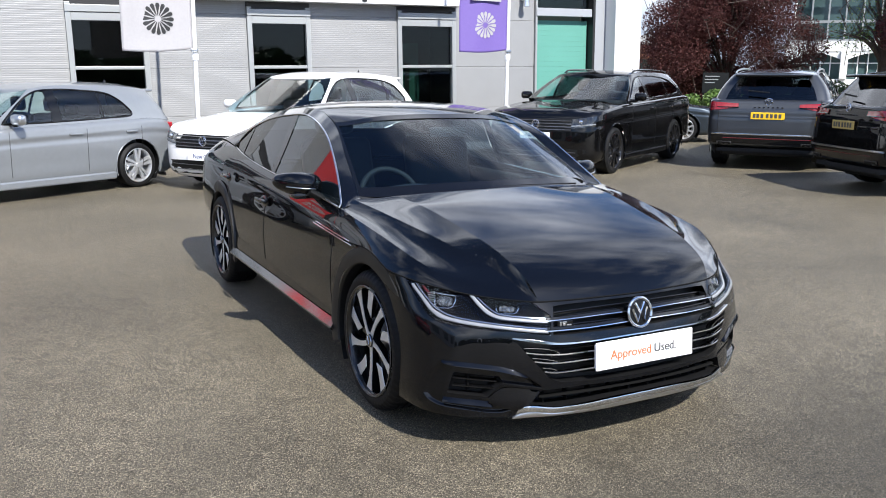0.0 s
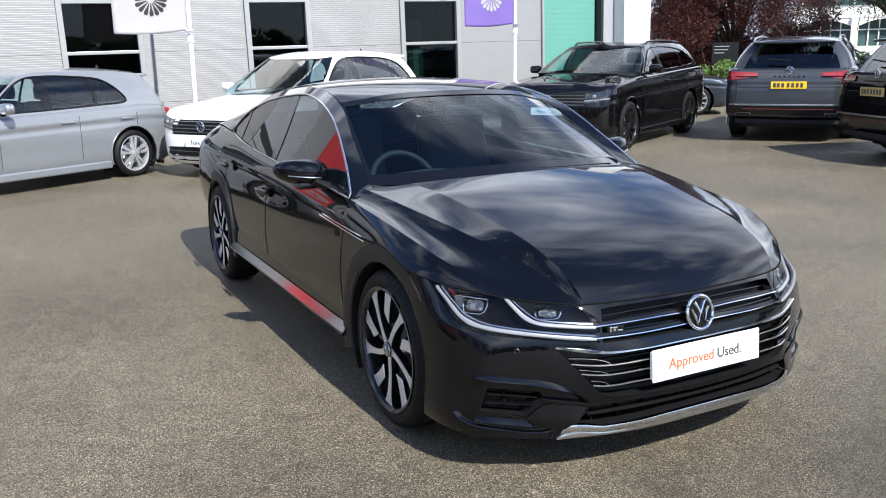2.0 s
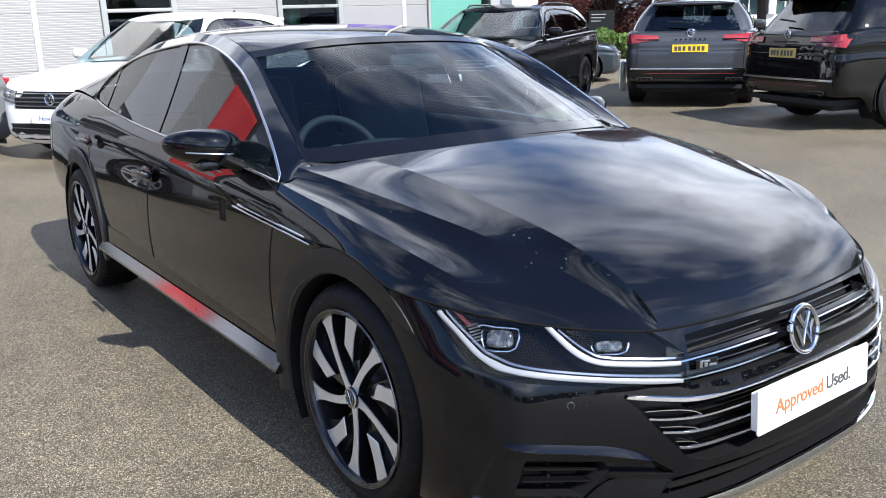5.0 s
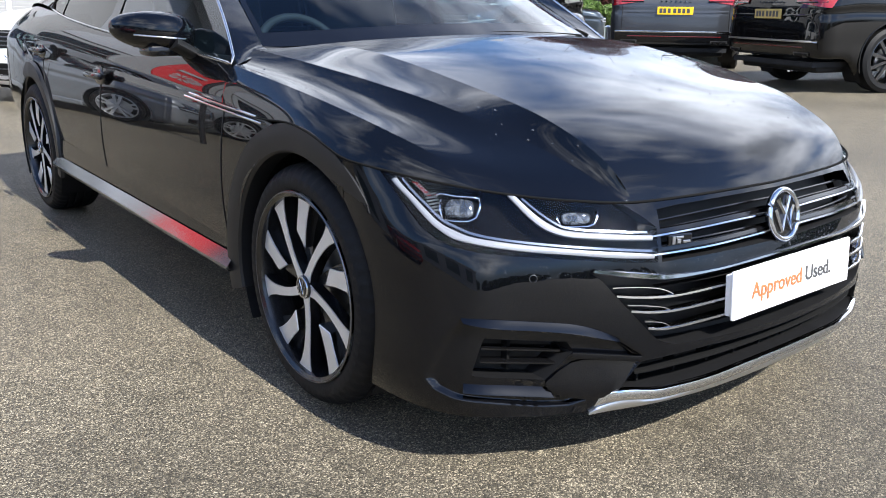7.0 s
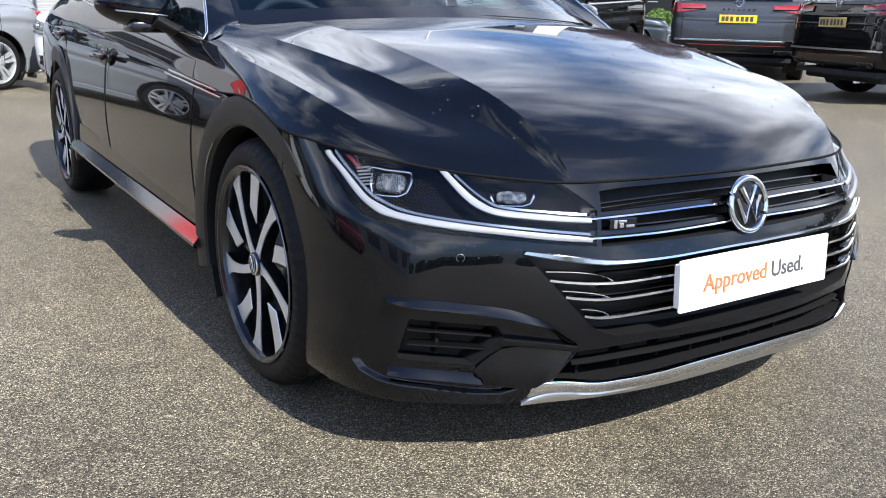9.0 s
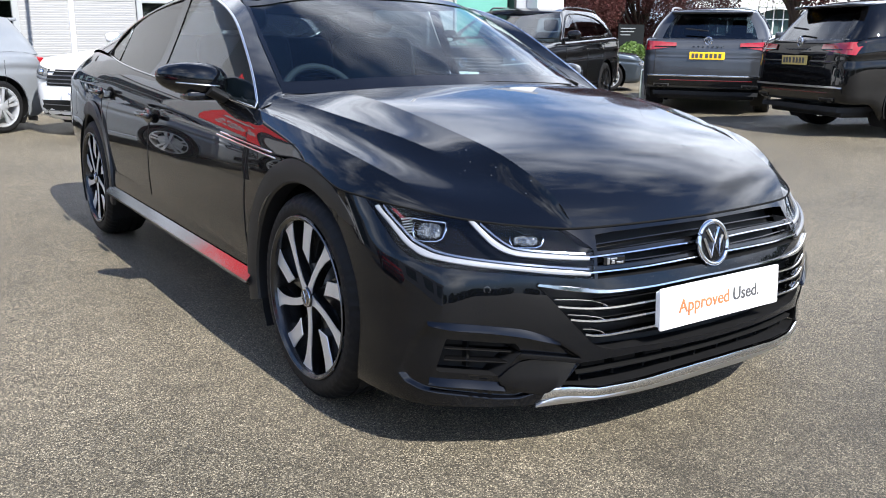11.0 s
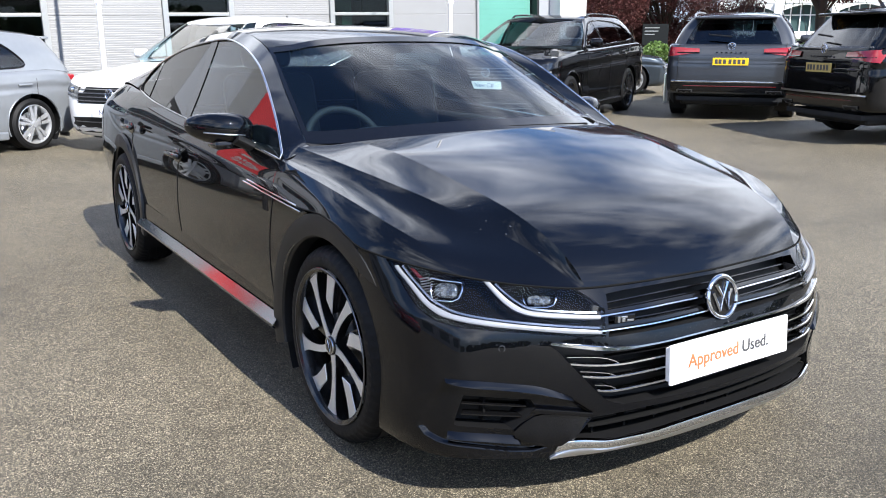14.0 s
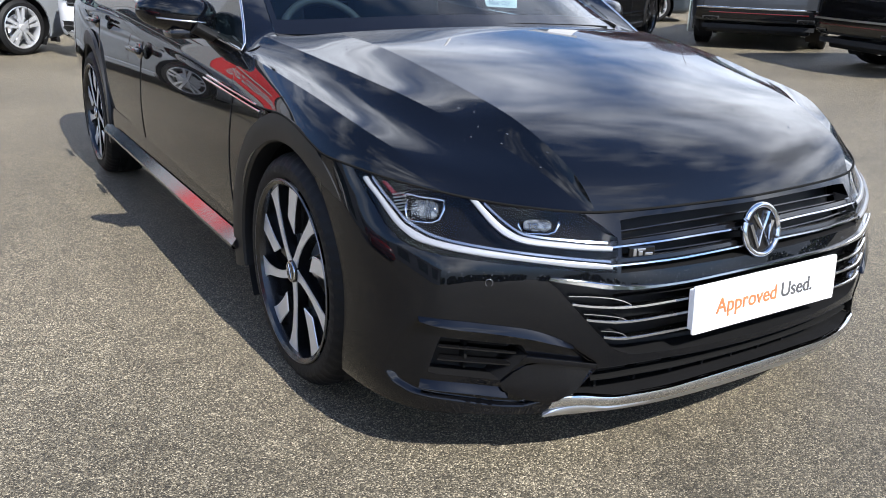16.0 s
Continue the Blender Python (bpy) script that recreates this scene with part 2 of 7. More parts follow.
def join_bm(*bms):
    out = bmesh.new()
    for b in bms:
        tmp = bpy.data.meshes.new("tmp")
        b.to_mesh(tmp)
        b.free()
        out.from_mesh(tmp)
        bpy.data.meshes.remove(tmp)
    return out


def spline(points, n):
    """Catmull-Rom through the points, n samples, even in chord length."""
    p = np.array(points, float)
    d = np.r_[0, np.cumsum(np.linalg.norm(np.diff(p, axis=0), axis=1))]
    t = d / d[-1]
    tang = np.zeros_like(p)
    tang[1:-1] = (p[2:] - p[:-2]) / (t[2:] - t[:-2])[:, None]
    tang[0] = 2 * (p[1] - p[0]) / (t[1] - t[0]) - tang[1] if len(p) > 2 else p[1] - p[0]
    tang[-1] = 2 * (p[-1] - p[-2]) / (t[-1] - t[-2]) - tang[-2] if len(p) > 2 else p[1] - p[0]
    s = np.linspace(0, 1, n)
    k = np.clip(np.searchsorted(t, s, side="right") - 1, 0, len(p) - 2)
    h = (t[k + 1] - t[k])[:, None]
    x = ((s - t[k]) / h[:, 0])[:, None]
    return ((2 * x**3 - 3 * x**2 + 1) * p[k] + (x**3 - 2 * x**2 + x) * h * tang[k]
            + (-2 * x**3 + 3 * x**2) * p[k + 1] + (x**3 - x**2) * h * tang[k + 1])


def loft(curves, nu, nv):
    """A net of points through curves: each curve gives nu points, nv across."""
    rows = np.array([spline(c, nu) for c in curves])
    if len(curves) == 2:
        t = np.linspace(0, 1, nv)[:, None, None]
        return rows[0] * (1 - t) + rows[1] * t
    return np.stack([spline(rows[:, i], nv) for i in range(nu)], 1)


def net_mesh(name, nets, mat, flip=False, sharp=50, weld=True):
    """One mesh from one or more nets of points (nv, nu, 3)."""
    verts, faces = [], []
    for net in nets if isinstance(nets, list) else [nets]:
        nv, nu = net.shape[:2]
        o = len(verts)
        verts += net.reshape(-1, 3).tolist()
        for a in range(nv - 1):
            for b in range(nu - 1):
                q = (o + a * nu + b, o + a * nu + b + 1, o + (a + 1) * nu + b + 1, o + (a + 1) * nu + b)
                faces.append(q[::-1] if flip else q)
    me = mesh_from(name, verts, faces, mat, True)
    bm = bmesh.new()
    bm.from_mesh(me)
    if weld:
        bmesh.ops.remove_doubles(bm, verts=bm.verts[:], dist=0.0008)
    if "glass" in mat.name and bm.faces:
        # panes face outward from the car's middle
        if sum(f.normal.dot(f.calc_center_median() - Vector((0, 1.5, .5))) * f.calc_area() for f in bm.faces) < 0:
            bmesh.ops.reverse_faces(bm, faces=bm.faces[:])
    bm.to_mesh(me)
    bm.free()
    me.polygons.foreach_set("use_smooth", [True] * len(me.polygons))
    me.set_sharp_from_angle(angle=radians(sharp))
    return me


def mir(net):
    return net * np.array([-1.0, 1.0, 1.0])


# ---- hero car: shape ----
# Half-body feature lines in metres from the front axle on the ground; x outward, y to the rear.
HOOD_EDGE = [(0, -0.745, 0.653), (0.252, -0.728, 0.653), (0.403, -0.704, 0.652), (0.486, -0.68, 0.652), (0.564, -0.641, 0.658), (0.644, -0.579, 0.664), (0.714, -0.508, 0.673), (0.787, -0.433, 0.687), (0.843, -0.355, 0.7), (0.885, -0.267, 0.713), (0.91, -0.182, 0.722)]
FASCIA = [
    HOOD_EDGE,
    [(0, -0.772, 0.6), (0.252, -0.757, 0.602), (0.403, -0.734, 0.605), (0.484, -0.708, 0.608), (0.574, -0.657, 0.613), (0.654, -0.599, 0.618), (0.789, -0.482, 0.63), (0.879, -0.34, 0.645), (0.91, -0.182, 0.65)],
    [(0, -0.8, 0.545), (0.252, -0.785, 0.547), (0.403, -0.762, 0.549), (0.479, -0.741, 0.55), (0.564, -0.701, 0.553), (0.665, -0.642, 0.555), (0.805, -0.529, 0.56), (0.888, -0.382, 0.565), (0.913, -0.182, 0.57)],
    [(0, -0.83, 0.43), (0.252, -0.817, 0.43), (0.424, -0.785, 0.43), (0.484, -0.762, 0.43), (0.605, -0.702, 0.43), (0.719, -0.631, 0.43), (0.82, -0.552, 0.43), (0.894, -0.4, 0.43), (0.916, -0.182, 0.43)],
    [(0, -0.835, 0.3), (0.252, -0.823, 0.3), (0.424, -0.787, 0.3), (0.489, -0.764, 0.3), (0.605, -0.704, 0.3), (0.715, -0.636, 0.3), (0.831, -0.555, 0.3), (0.901, -0.412, 0.3), (0.918, -0.182, 0.3)],
    [(0, -0.825, 0.215), (0.252, -0.813, 0.215), (0.424, -0.779, 0.215), (0.494, -0.754, 0.215), (0.595, -0.702, 0.215), (0.705, -0.636, 0.215), (0.835, -0.543, 0.215), (0.898, -0.407, 0.215), (0.912, -0.182, 0.215)],
    [(0, -0.775, 0.16), (0.252, -0.765, 0.16), (0.494, -0.732, 0.157), (0.695, -0.646, 0.152), (0.82, -0.534, 0.15), (0.879, -0.402, 0.155), (0.895, -0.182, 0.165)],
]
F_NU, F_NV = 64, 72
fas_half = loft(FASCIA, F_NU, F_NV)            # (nv, nu, 3), u from the middle to the arch, v from top to bottom


def fascia_at(u, v):
    """The point and outward normal of the front surface; u -1..1 across (negative: the car's right), v 0 top .. 1 bottom."""
    def p(a, b):
        a, b = min(max(abs(a), 0), 1) * (F_NU - 1), min(max(b, 0), 1) * (F_NV - 1)
        i, j = min(int(a), F_NU - 2), min(int(b), F_NV - 2)
        x, y = a - i, b - j
        return (fas_half[j, i] * (1 - x) * (1 - y) + fas_half[j, i + 1] * x * (1 - y) + fas_half[j + 1, i] * (1 - x) * y + fas_half[j + 1, i + 1] * x * y)
    a = abs(u)
    du = p(min(a + .02, 1), v) - p(max(a - .02, 0), v)
    if a < .02:
        du = np.array([1.0, 0, 0])
    dv = p(a, min(v + .02, 1)) - p(a, max(v - .02, 0))
    n = np.cross(dv, du)
    n /= np.linalg.norm(n)
    q = p(a, v)
    if n[1] > 0 and n[0] < 0.2:
        n = -n
    if u < 0:
        q, n = q * (-1, 1, 1), n * (-1, 1, 1)
    return q, n


# Bonnet lines from the leading edge to the screen: the middle, the inner and outer crease, the shoulder, the shut line.
HOOD_MID = [(0, -.745, .653), (0, -.733, .680), (0, -.70, .720), (0, -.64, .759), (0, -.55, .798), (0, -.45, .830), (0, -.33, .861), (0, -.20, .889), (0, -.06, .916), (0, .10, .943), (0, .25, .966), (0, .335, .978)]
CREASE_IN = [(0.466, -0.688, 0.652), (0.474, -0.681, 0.676), (0.484, -0.653, 0.715), (0.493, -0.595, 0.754), (0.504, -0.51, 0.792), (0.512, -0.43, 0.821), (0.52, -0.33, 0.845), (0.527, -0.229, 0.865), (0.537, -0.124, 0.886), (0.55, -0.019, 0.907), (0.562, 0.101, 0.928), (0.575, 0.202, 0.943), (0.594, 0.427, 0.955)]
CREASE_OUT = [(0.486, -0.68, 0.652), (0.493, -0.662, 0.668), (0.51, -0.622, 0.694), (0.526, -0.548, 0.724), (0.548, -0.465, 0.753), (0.58, -0.396, 0.78), (0.618, -0.332, 0.806), (0.652, -0.259, 0.83), (0.683, -0.175, 0.853), (0.71, -0.074, 0.871), (0.73, 0.028, 0.888), (0.748, 0.128, 0.901), (0.763, 0.239, 0.915), (0.778, 0.361, 0.927), (0.797, 0.501, 0.942)]
SHOULDER = [(0.739, -0.483, 0.677), (0.751, -0.453, 0.702), (0.771, -0.405, 0.731), (0.796, -0.349, 0.757), (0.825, -0.284, 0.781), (0.842, -0.2, 0.803), (0.851, -0.07, 0.826), (0.859, 0.057, 0.846), (0.862, 0.192, 0.863), (0.861, 0.347, 0.878), (0.857, 0.517, 0.896)]
SHUT = [(0.739, -0.483, 0.677), (0.787, -0.433, 0.687), (0.843, -0.355, 0.7), (0.885, -0.267, 0.713), (0.91, -0.182, 0.722), (0.914, -0.112, 0.742), (0.914, -0.022, 0.766), (0.913, 0.078, 0.778), (0.911, 0.208, 0.772), (0.908, 0.328, 0.771), (0.901, 0.518, 0.785)]
SIDE = [
    [(0.842, -0.183, 0.175), (0.857, 0.317, 0.175), (0.851, 1.017, 0.18), (0.843, 1.817, 0.185), (0.837, 2.517, 0.19), (0.833, 2.897, 0.2), (0.80, 3.317, 0.43), (0.745, 3.716, 0.43), (0.66, 3.944, 0.43)],
    [(0.892, -0.182, 0.25), (0.893, 0.318, 0.25), (0.886, 1.018, 0.255), (0.878, 1.818, 0.26), (0.874, 2.518, 0.265), (0.872, 2.898, 0.27), (0.845, 3.318, 0.44), (0.80, 3.717, 0.44), (0.715, 3.966, 0.44)],
    [(0.91, -0.182, 0.34), (0.905, 0.318, 0.34), (0.896, 1.018, 0.34), (0.888, 1.818, 0.345), (0.885, 2.518, 0.35), (0.889, 2.898, 0.35), (0.865, 3.318, 0.455), (0.82, 3.718, 0.455), (0.74, 3.976, 0.455)],
    [(0.916, -0.182, 0.46), (0.917, 0.318, 0.46), (0.909, 1.018, 0.46), (0.901, 1.818, 0.46), (0.897, 2.518, 0.47), (0.899, 2.899, 0.47), (0.880, 3.318, 0.50), (0.836, 3.718, 0.50), (0.76, 3.986, 0.50)],
    [(0.916, -0.182, 0.57), (0.919, 0.318, 0.57), (0.914, 1.018, 0.57), (0.906, 1.818, 0.575), (0.901, 2.519, 0.58), (0.903, 2.899, 0.59), (0.891, 3.318, 0.6), (0.849, 3.718, 0.6), (0.775, 3.986, 0.6)],
    [(0.914, -0.182, 0.65), (0.916, 0.318, 0.665), (0.91, 1.018, 0.675), (0.902, 1.818, 0.69), (0.898, 2.518, 0.71), (0.901, 2.899, 0.725), (0.886, 3.318, 0.735), (0.845, 3.718, 0.74), (0.77, 3.982, 0.74)],
    [(0.91, -0.182, 0.722), (0.908, 0.318, 0.772), (0.894, 1.018, 0.8), (0.885, 1.818, 0.828), (0.881, 2.518, 0.858), (0.883, 2.898, 0.872), (0.868, 3.318, 0.876), (0.827, 3.717, 0.874), (0.756, 3.956, 0.862)],
]
CHAR = [(0.901, 0.518, 0.785), (0.894, 1.018, 0.8), (0.885, 1.818, 0.828), (0.881, 2.518, 0.858), (0.883, 2.898, 0.872), (0.868, 3.318, 0.876), (0.827, 3.717, 0.874), (0.756, 3.956, 0.862)]
MIDS = [(0.8865, 0.518, 0.84), (0.882, 1.018, 0.862), (0.875, 1.818, 0.895), (0.868, 2.518, 0.932), (0.858, 2.858, 0.958), (0.829, 3.317, 0.972), (0.768, 3.716, 0.955), (0.689, 3.944, 0.925)]
BELT = [(0.857, 0.517, 0.898), (0.849, 1.017, 0.928), (0.839, 1.817, 0.962), (0.823, 2.417, 1.005), (0.781, 2.816, 1.045), (0.738, 3.215, 1.065), (0.673, 3.614, 1.04), (0.594, 3.912, 0.985)]
DLO = [(0.838, 0.548, 0.918), (0.774, 0.775, 1.068), (0.714, 1.080, 1.230), (0.684, 1.450, 1.317), (0.682, 1.814, 1.312), (0.694, 2.314, 1.254), (0.733, 2.635, 1.165), (0.779, 2.816, 1.05)]
RAIL = [(0.738, 0.56, 0.944), (0.681, 0.884, 1.119), (0.622, 1.183, 1.27), (0.604, 1.492, 1.348), (0.606, 1.862, 1.352), (0.604, 2.362, 1.305), (0.601, 2.762, 1.232), (0.595, 3.062, 1.165)]
SCREEN = [
    [(0, 0.33, 0.968), (0.249, 0.352, 0.964), (0.478, 0.405, 0.954), (0.647, 0.488, 0.945), (0.738, 0.56, 0.942)],
    [(0, 0.715, 1.165), (0.248, 0.732, 1.161), (0.456, 0.774, 1.146), (0.605, 0.832, 1.122), (0.678, 0.884, 1.116)],
    [(0, 1.1, 1.335), (0.217, 1.114, 1.332), (0.415, 1.148, 1.318), (0.543, 1.196, 1.294), (0.61, 1.232, 1.288)],
]
ROOF = [
    [(0, 1.1, 1.337), (0, 1.45, 1.385), (0, 1.85, 1.398), (0, 2.35, 1.372), (0, 2.85, 1.3)],
    [(0.296, 1.126, 1.328), (0.305, 1.456, 1.376), (0.304, 1.856, 1.389), (0.302, 2.356, 1.362), (0.3, 2.856, 1.29)],
    [(0.543, 1.191, 1.298), (0.522, 1.481, 1.36), (0.519, 1.861, 1.37), (0.516, 2.361, 1.335), (0.514, 2.811, 1.262)],
    [(0.61, 1.232, 1.288), (0.604, 1.492, 1.348), (0.606, 1.862, 1.352), (0.604, 2.362, 1.305), (0.601, 2.762, 1.232)],
]
REARGLASS = [
    [(0, 2.85, 1.3), (0, 3.2, 1.2), (0, 3.55, 1.082)],
    [(0.3, 2.856, 1.29), (0.309, 3.206, 1.19), (0.317, 3.557, 1.076)],
    [(0.514, 2.811, 1.262), (0.531, 3.191, 1.16), (0.539, 3.511, 1.062)],
    [(0.601, 2.762, 1.232), (0.579, 3.162, 1.142), (0.558, 3.472, 1.058)],
]
DECK = [
    [(0, 3.55, 1.082), (0, 3.75, 1.02), (0, 3.93, 1.005)],
    [(0.317, 3.557, 1.076), (0.317, 3.757, 1.018), (0.316, 3.927, 1)],
    [(0.558, 3.472, 1.058), (0.547, 3.711, 1.025), (0.536, 3.911, 0.99)],
    [(0.674, 3.474, 1.052), (0.643, 3.713, 1.025), (0.594, 3.912, 0.985)],
]
TAIL = [
    [(0, 3.93, 1.005), (0.316, 3.927, 1), (0.536, 3.911, 0.99), (0.594, 3.912, 0.985)],
    [(0, 3.955, 0.93), (0.383, 3.953, 0.93), (0.613, 3.948, 0.925), (0.689, 3.944, 0.925)],
    [(0, 3.985, 0.86), (0.383, 3.983, 0.862), (0.67, 3.964, 0.862), (0.756, 3.956, 0.862)],
    [(0, 4, 0.72), (0.383, 4.003, 0.72), (0.67, 3.989, 0.72), (0.766, 3.981, 0.72)],
    [(0, 4.02, 0.5), (0.383, 4.018, 0.5), (0.67, 3.999, 0.51), (0.76, 3.986, 0.52)],
    [(0, 4, 0.45), (0.383, 3.998, 0.45), (0.66, 3.984, 0.455), (0.74, 3.976, 0.455)],
    [(0, 3.95, 0.42), (0.383, 3.948, 0.42), (0.57, 3.952, 0.425), (0.66, 3.944, 0.43)],
]


def lerp_curve(pts, a):
    xs, ys = [p[0] for p in pts], [p[1] for p in pts]
    if xs[0] > xs[-1]:
        xs, ys = xs[::-1], ys[::-1]
    return float(np.interp(a, xs, ys))


# Openings of the front surface: a runs from the middle outward, v from the bonnet's edge down.
LAMP = (.360, .900, [(.36, .125), (.38, .085), (.405, .040), (.425, .010), (.90, .004)],
        [(.36, .278), (.37, .275), (.478, .258), (.579, .257), (.678, .263), (.729, .254), (.762, .231), (.798, .188), (.834, .122), (.871, .058), (.90, .010)])
GRILLE_UP = (0.0, .352, [(0, .030), (.2, .032), (.30, .036), (.352, .046)], [(0, .270), (.2, .272), (.352, .278)])
GRILLE_LOW = (0.0, .488, [(0, .338), (.34, .346), (.425, .322), (.488, .306)], [(0, .655), (.24, .650), (.316, .656), (.348, .634), (.366, .605), (.413, .486), (.467, .347), (.488, .312)])
INTAKE = (0.0, .424, [(0, .685), (.237, .683), (.326, .702), (.384, .714), (.424, .846)], [(0, .808), (.149, .815), (.291, .848), (.342, .856), (.424, .848)])
FOG = (.510, .688, [(.510, .664), (.522, .621), (.669, .608), (.688, .768)], [(.510, .668), (.556, .800), (.680, .778), (.688, .772)])
OPENINGS = (LAMP, GRILLE_UP, GRILLE_LOW, INTAKE, FOG)


def in_opening(a, v):
    return any(o[0] <= a <= o[1] and lerp_curve(o[2], a) <= v <= lerp_curve(o[3], a) for o in OPENINGS)


# The pocket round each fog intake is set back a little from the bumper.
POCKET = [(.706, .534), (.728, .59), (.745, .646), (.770, .78), (.770, .81), (.754, .846), (.717, .873), (.665, .886), (.565, .912), (.513, .914), (.477, .887), (.43, .85),
          (.388, .73), (.388, .685), (.435, .606), (.473, .565), (.514, .538), (.574, .529), (.652, .525)]


def pocket_depth(a, v):
    """How far the bumper is set back at a place: 0 outside the pocket."""
    if not (.37 < a < .79 and .50 < v < .93):
        return 0.0
    p = np.array(POCKET) * (1.0, .6)
    q = np.roll(p, -1, 0)
    x = np.array([a, v * .6])
    d = q - p
    t = np.clip(((x - p) * d).sum(1) / (d * d).sum(1), 0, 1)
    dist = math.sqrt((((p + d * t[:, None]) - x) ** 2).sum(1).min())
    cross = ((p[:, 1] > x[1]) != (q[:, 1] > x[1])) & (x[0] < (q[:, 0] - p[:, 0]) * (x[1] - p[:, 1]) / (q[:, 1] - p[:, 1] + 1e-12) + p[:, 0])
    if cross.sum() % 2 == 0:
        return 0.0
    k = min(1, dist / .006)
    return .014 * k * k * (3 - 2 * k)


WHEELS_Y = (0.055, 2.90)
HUB_Z = 0.335
ARCH_R = 0.375


def cut_arches(me):
    """Opens the wheel arches: faces inside go, the rim is drawn onto the circle."""
    bm = bmesh.new()
    bm.from_mesh(me)
    for cy in WHEELS_Y:
        def rad(co):
            return math.hypot(co.y - cy, co.z - HUB_Z)
        gone = [f for f in bm.faces if all(rad(v.co) < ARCH_R and abs(v.co.x) > 0.5 for v in f.verts)]
        bmesh.ops.delete(bm, geom=gone, context="FACES")
        for v in bm.verts:
            r = rad(v.co)
            if r < ARCH_R and abs(v.co.x) > 0.5:
                v.co.y = cy + (v.co.y - cy) * ARCH_R / r
                v.co.z = HUB_Z + (v.co.z - HUB_Z) * ARCH_R / r
    bm.to_mesh(me)
    bm.free()
    return me


def fascia_mesh():
    """The front surface with its openings; the cut edge is drawn onto each opening's outline."""
    nu, nv = 301, 190
    us, vs = np.linspace(-1, 1, nu), np.linspace(0, 1, nv)
    mid_u, mid_v = (us[1:] + us[:-1]) / 2, (vs[1:] + vs[:-1]) / 2
    hole = np.zeros((nv - 1, nu - 1), bool)
    for i, u in enumerate(np.abs(mid_u)):
        for o in OPENINGS:
            if o[0] <= u <= o[1]:
                hole[:, i] |= (mid_v >= lerp_curve(o[2], u)) & (mid_v <= lerp_curve(o[3], u))
    hole[mid_v > .958] = True
    near = np.pad(hole, 1, mode="edge")
    count = near[:-1, :-1].astype(int) + near[1:, :-1] + near[:-1, 1:] + near[1:, 1:]
    scale = np.array([1.0, .6])
    edges = []
    for o in OPENINGS:
        loop = [p for p in o[2] if o[0] <= p[0] <= o[1]] + [p for p in o[3][::-1] if o[0] <= p[0] <= o[1]]
        for p, q in zip(loop, loop[1:] + loop[:1]):
            if o[0] > 0 or p[0] > 0 or q[0] > 0:
                edges.append((p, q))
    p, q = np.array([e[0] for e in edges]) * scale, np.array([e[1] for e in edges]) * scale
    d = q - p
    length = np.maximum((d * d).sum(1), 1e-12)
    verts = []
    for j in range(nv):
        for i in range(nu):
            u, v = us[i], vs[j]
            if 0 < count[j, i] < 4 and 0 < j < nv - 1 and v < .94:
                x = np.array([abs(u), v]) * scale
                t = np.clip(((x - p) * d).sum(1) / length, 0, 1)
                foot = p + d * t[:, None]
                best = foot[((foot - x) ** 2).sum(1).argmin()] / scale
                if np.abs(best - [abs(u), v]).max() < .012:
                    u, v = math.copysign(best[0], u), best[1]
            verts.append(off(u, v, -pocket_depth(abs(u), v)))
    faces = [(j * nu + i, (j + 1) * nu + i, (j + 1) * nu + i + 1, j * nu + i + 1)
             for j in range(nv - 1) for i in range(nu - 1) if not hole[j, i]]
    return cut_arches(mesh_from("front_bumper", verts, faces, M["paint_black"], True, sharp=60))


def off(u, v, d):
    q, n = fascia_at(u, v)
    return q + n * d


def bucket(opening, depth, s, n=44, lift=.001):
    """Walls and back of an opening, pushed back along +y. s: -1 right, 1 left, 0 across the middle."""
    a0, a1, top, bot = opening
    us = np.linspace(-a1, a1, 2 * n) if s == 0 else s * np.linspace(a0, a1, n)
    t = np.array([off(u, lerp_curve(top, abs(u)), lift) for u in us])
    b = np.array([off(u, lerp_curve(bot, abs(u)), lift) for u in us])
    back = np.array([0, depth, 0])
    rows = [t, t + back, (t + b) / 2 + back * 1.05, b + back, b]
    return np.array(rows)


def strip_net(curve_a, curve_b, s, lift, n=60, taper=False):
    """A raised band on the front surface between two (a, v) curves; walls fall back to the surface."""
    ca, cb = spline(curve_a, n), spline(curve_b, n)
    rows = []
    for k, d in ((0, -.004), (0, lift * .7), (.18, lift), (.82, lift), (1, lift * .7), (1, -.004)):
        rows.append([off(s * (p[0] * (1 - k) + q[0] * k), p[1] * (1 - k) + q[1] * k, d * min(1, (n - 1 - i) / 8) - .004 * max(0, 1 - (n - 1 - i) / 3) if taper else d) for i, (p, q) in enumerate(zip(ca, cb))])
    return np.array(rows)


def bar_net(curve, half, s, lift, n=50, sink=0.03):
    """A bar along one (a, v) curve, with the given half height in v."""
    c = spline(curve, n)
    rows = []
    for dv, d in ((-half * .8, lift - sink), (-half, lift - .004), (-half * .55, lift), (half * .55, lift), (half, lift - .004), (half * .8, lift - sink)):
        rows.append([off(s * p[0], p[1] + dv, d) for p in c])
    return np.array(rows)


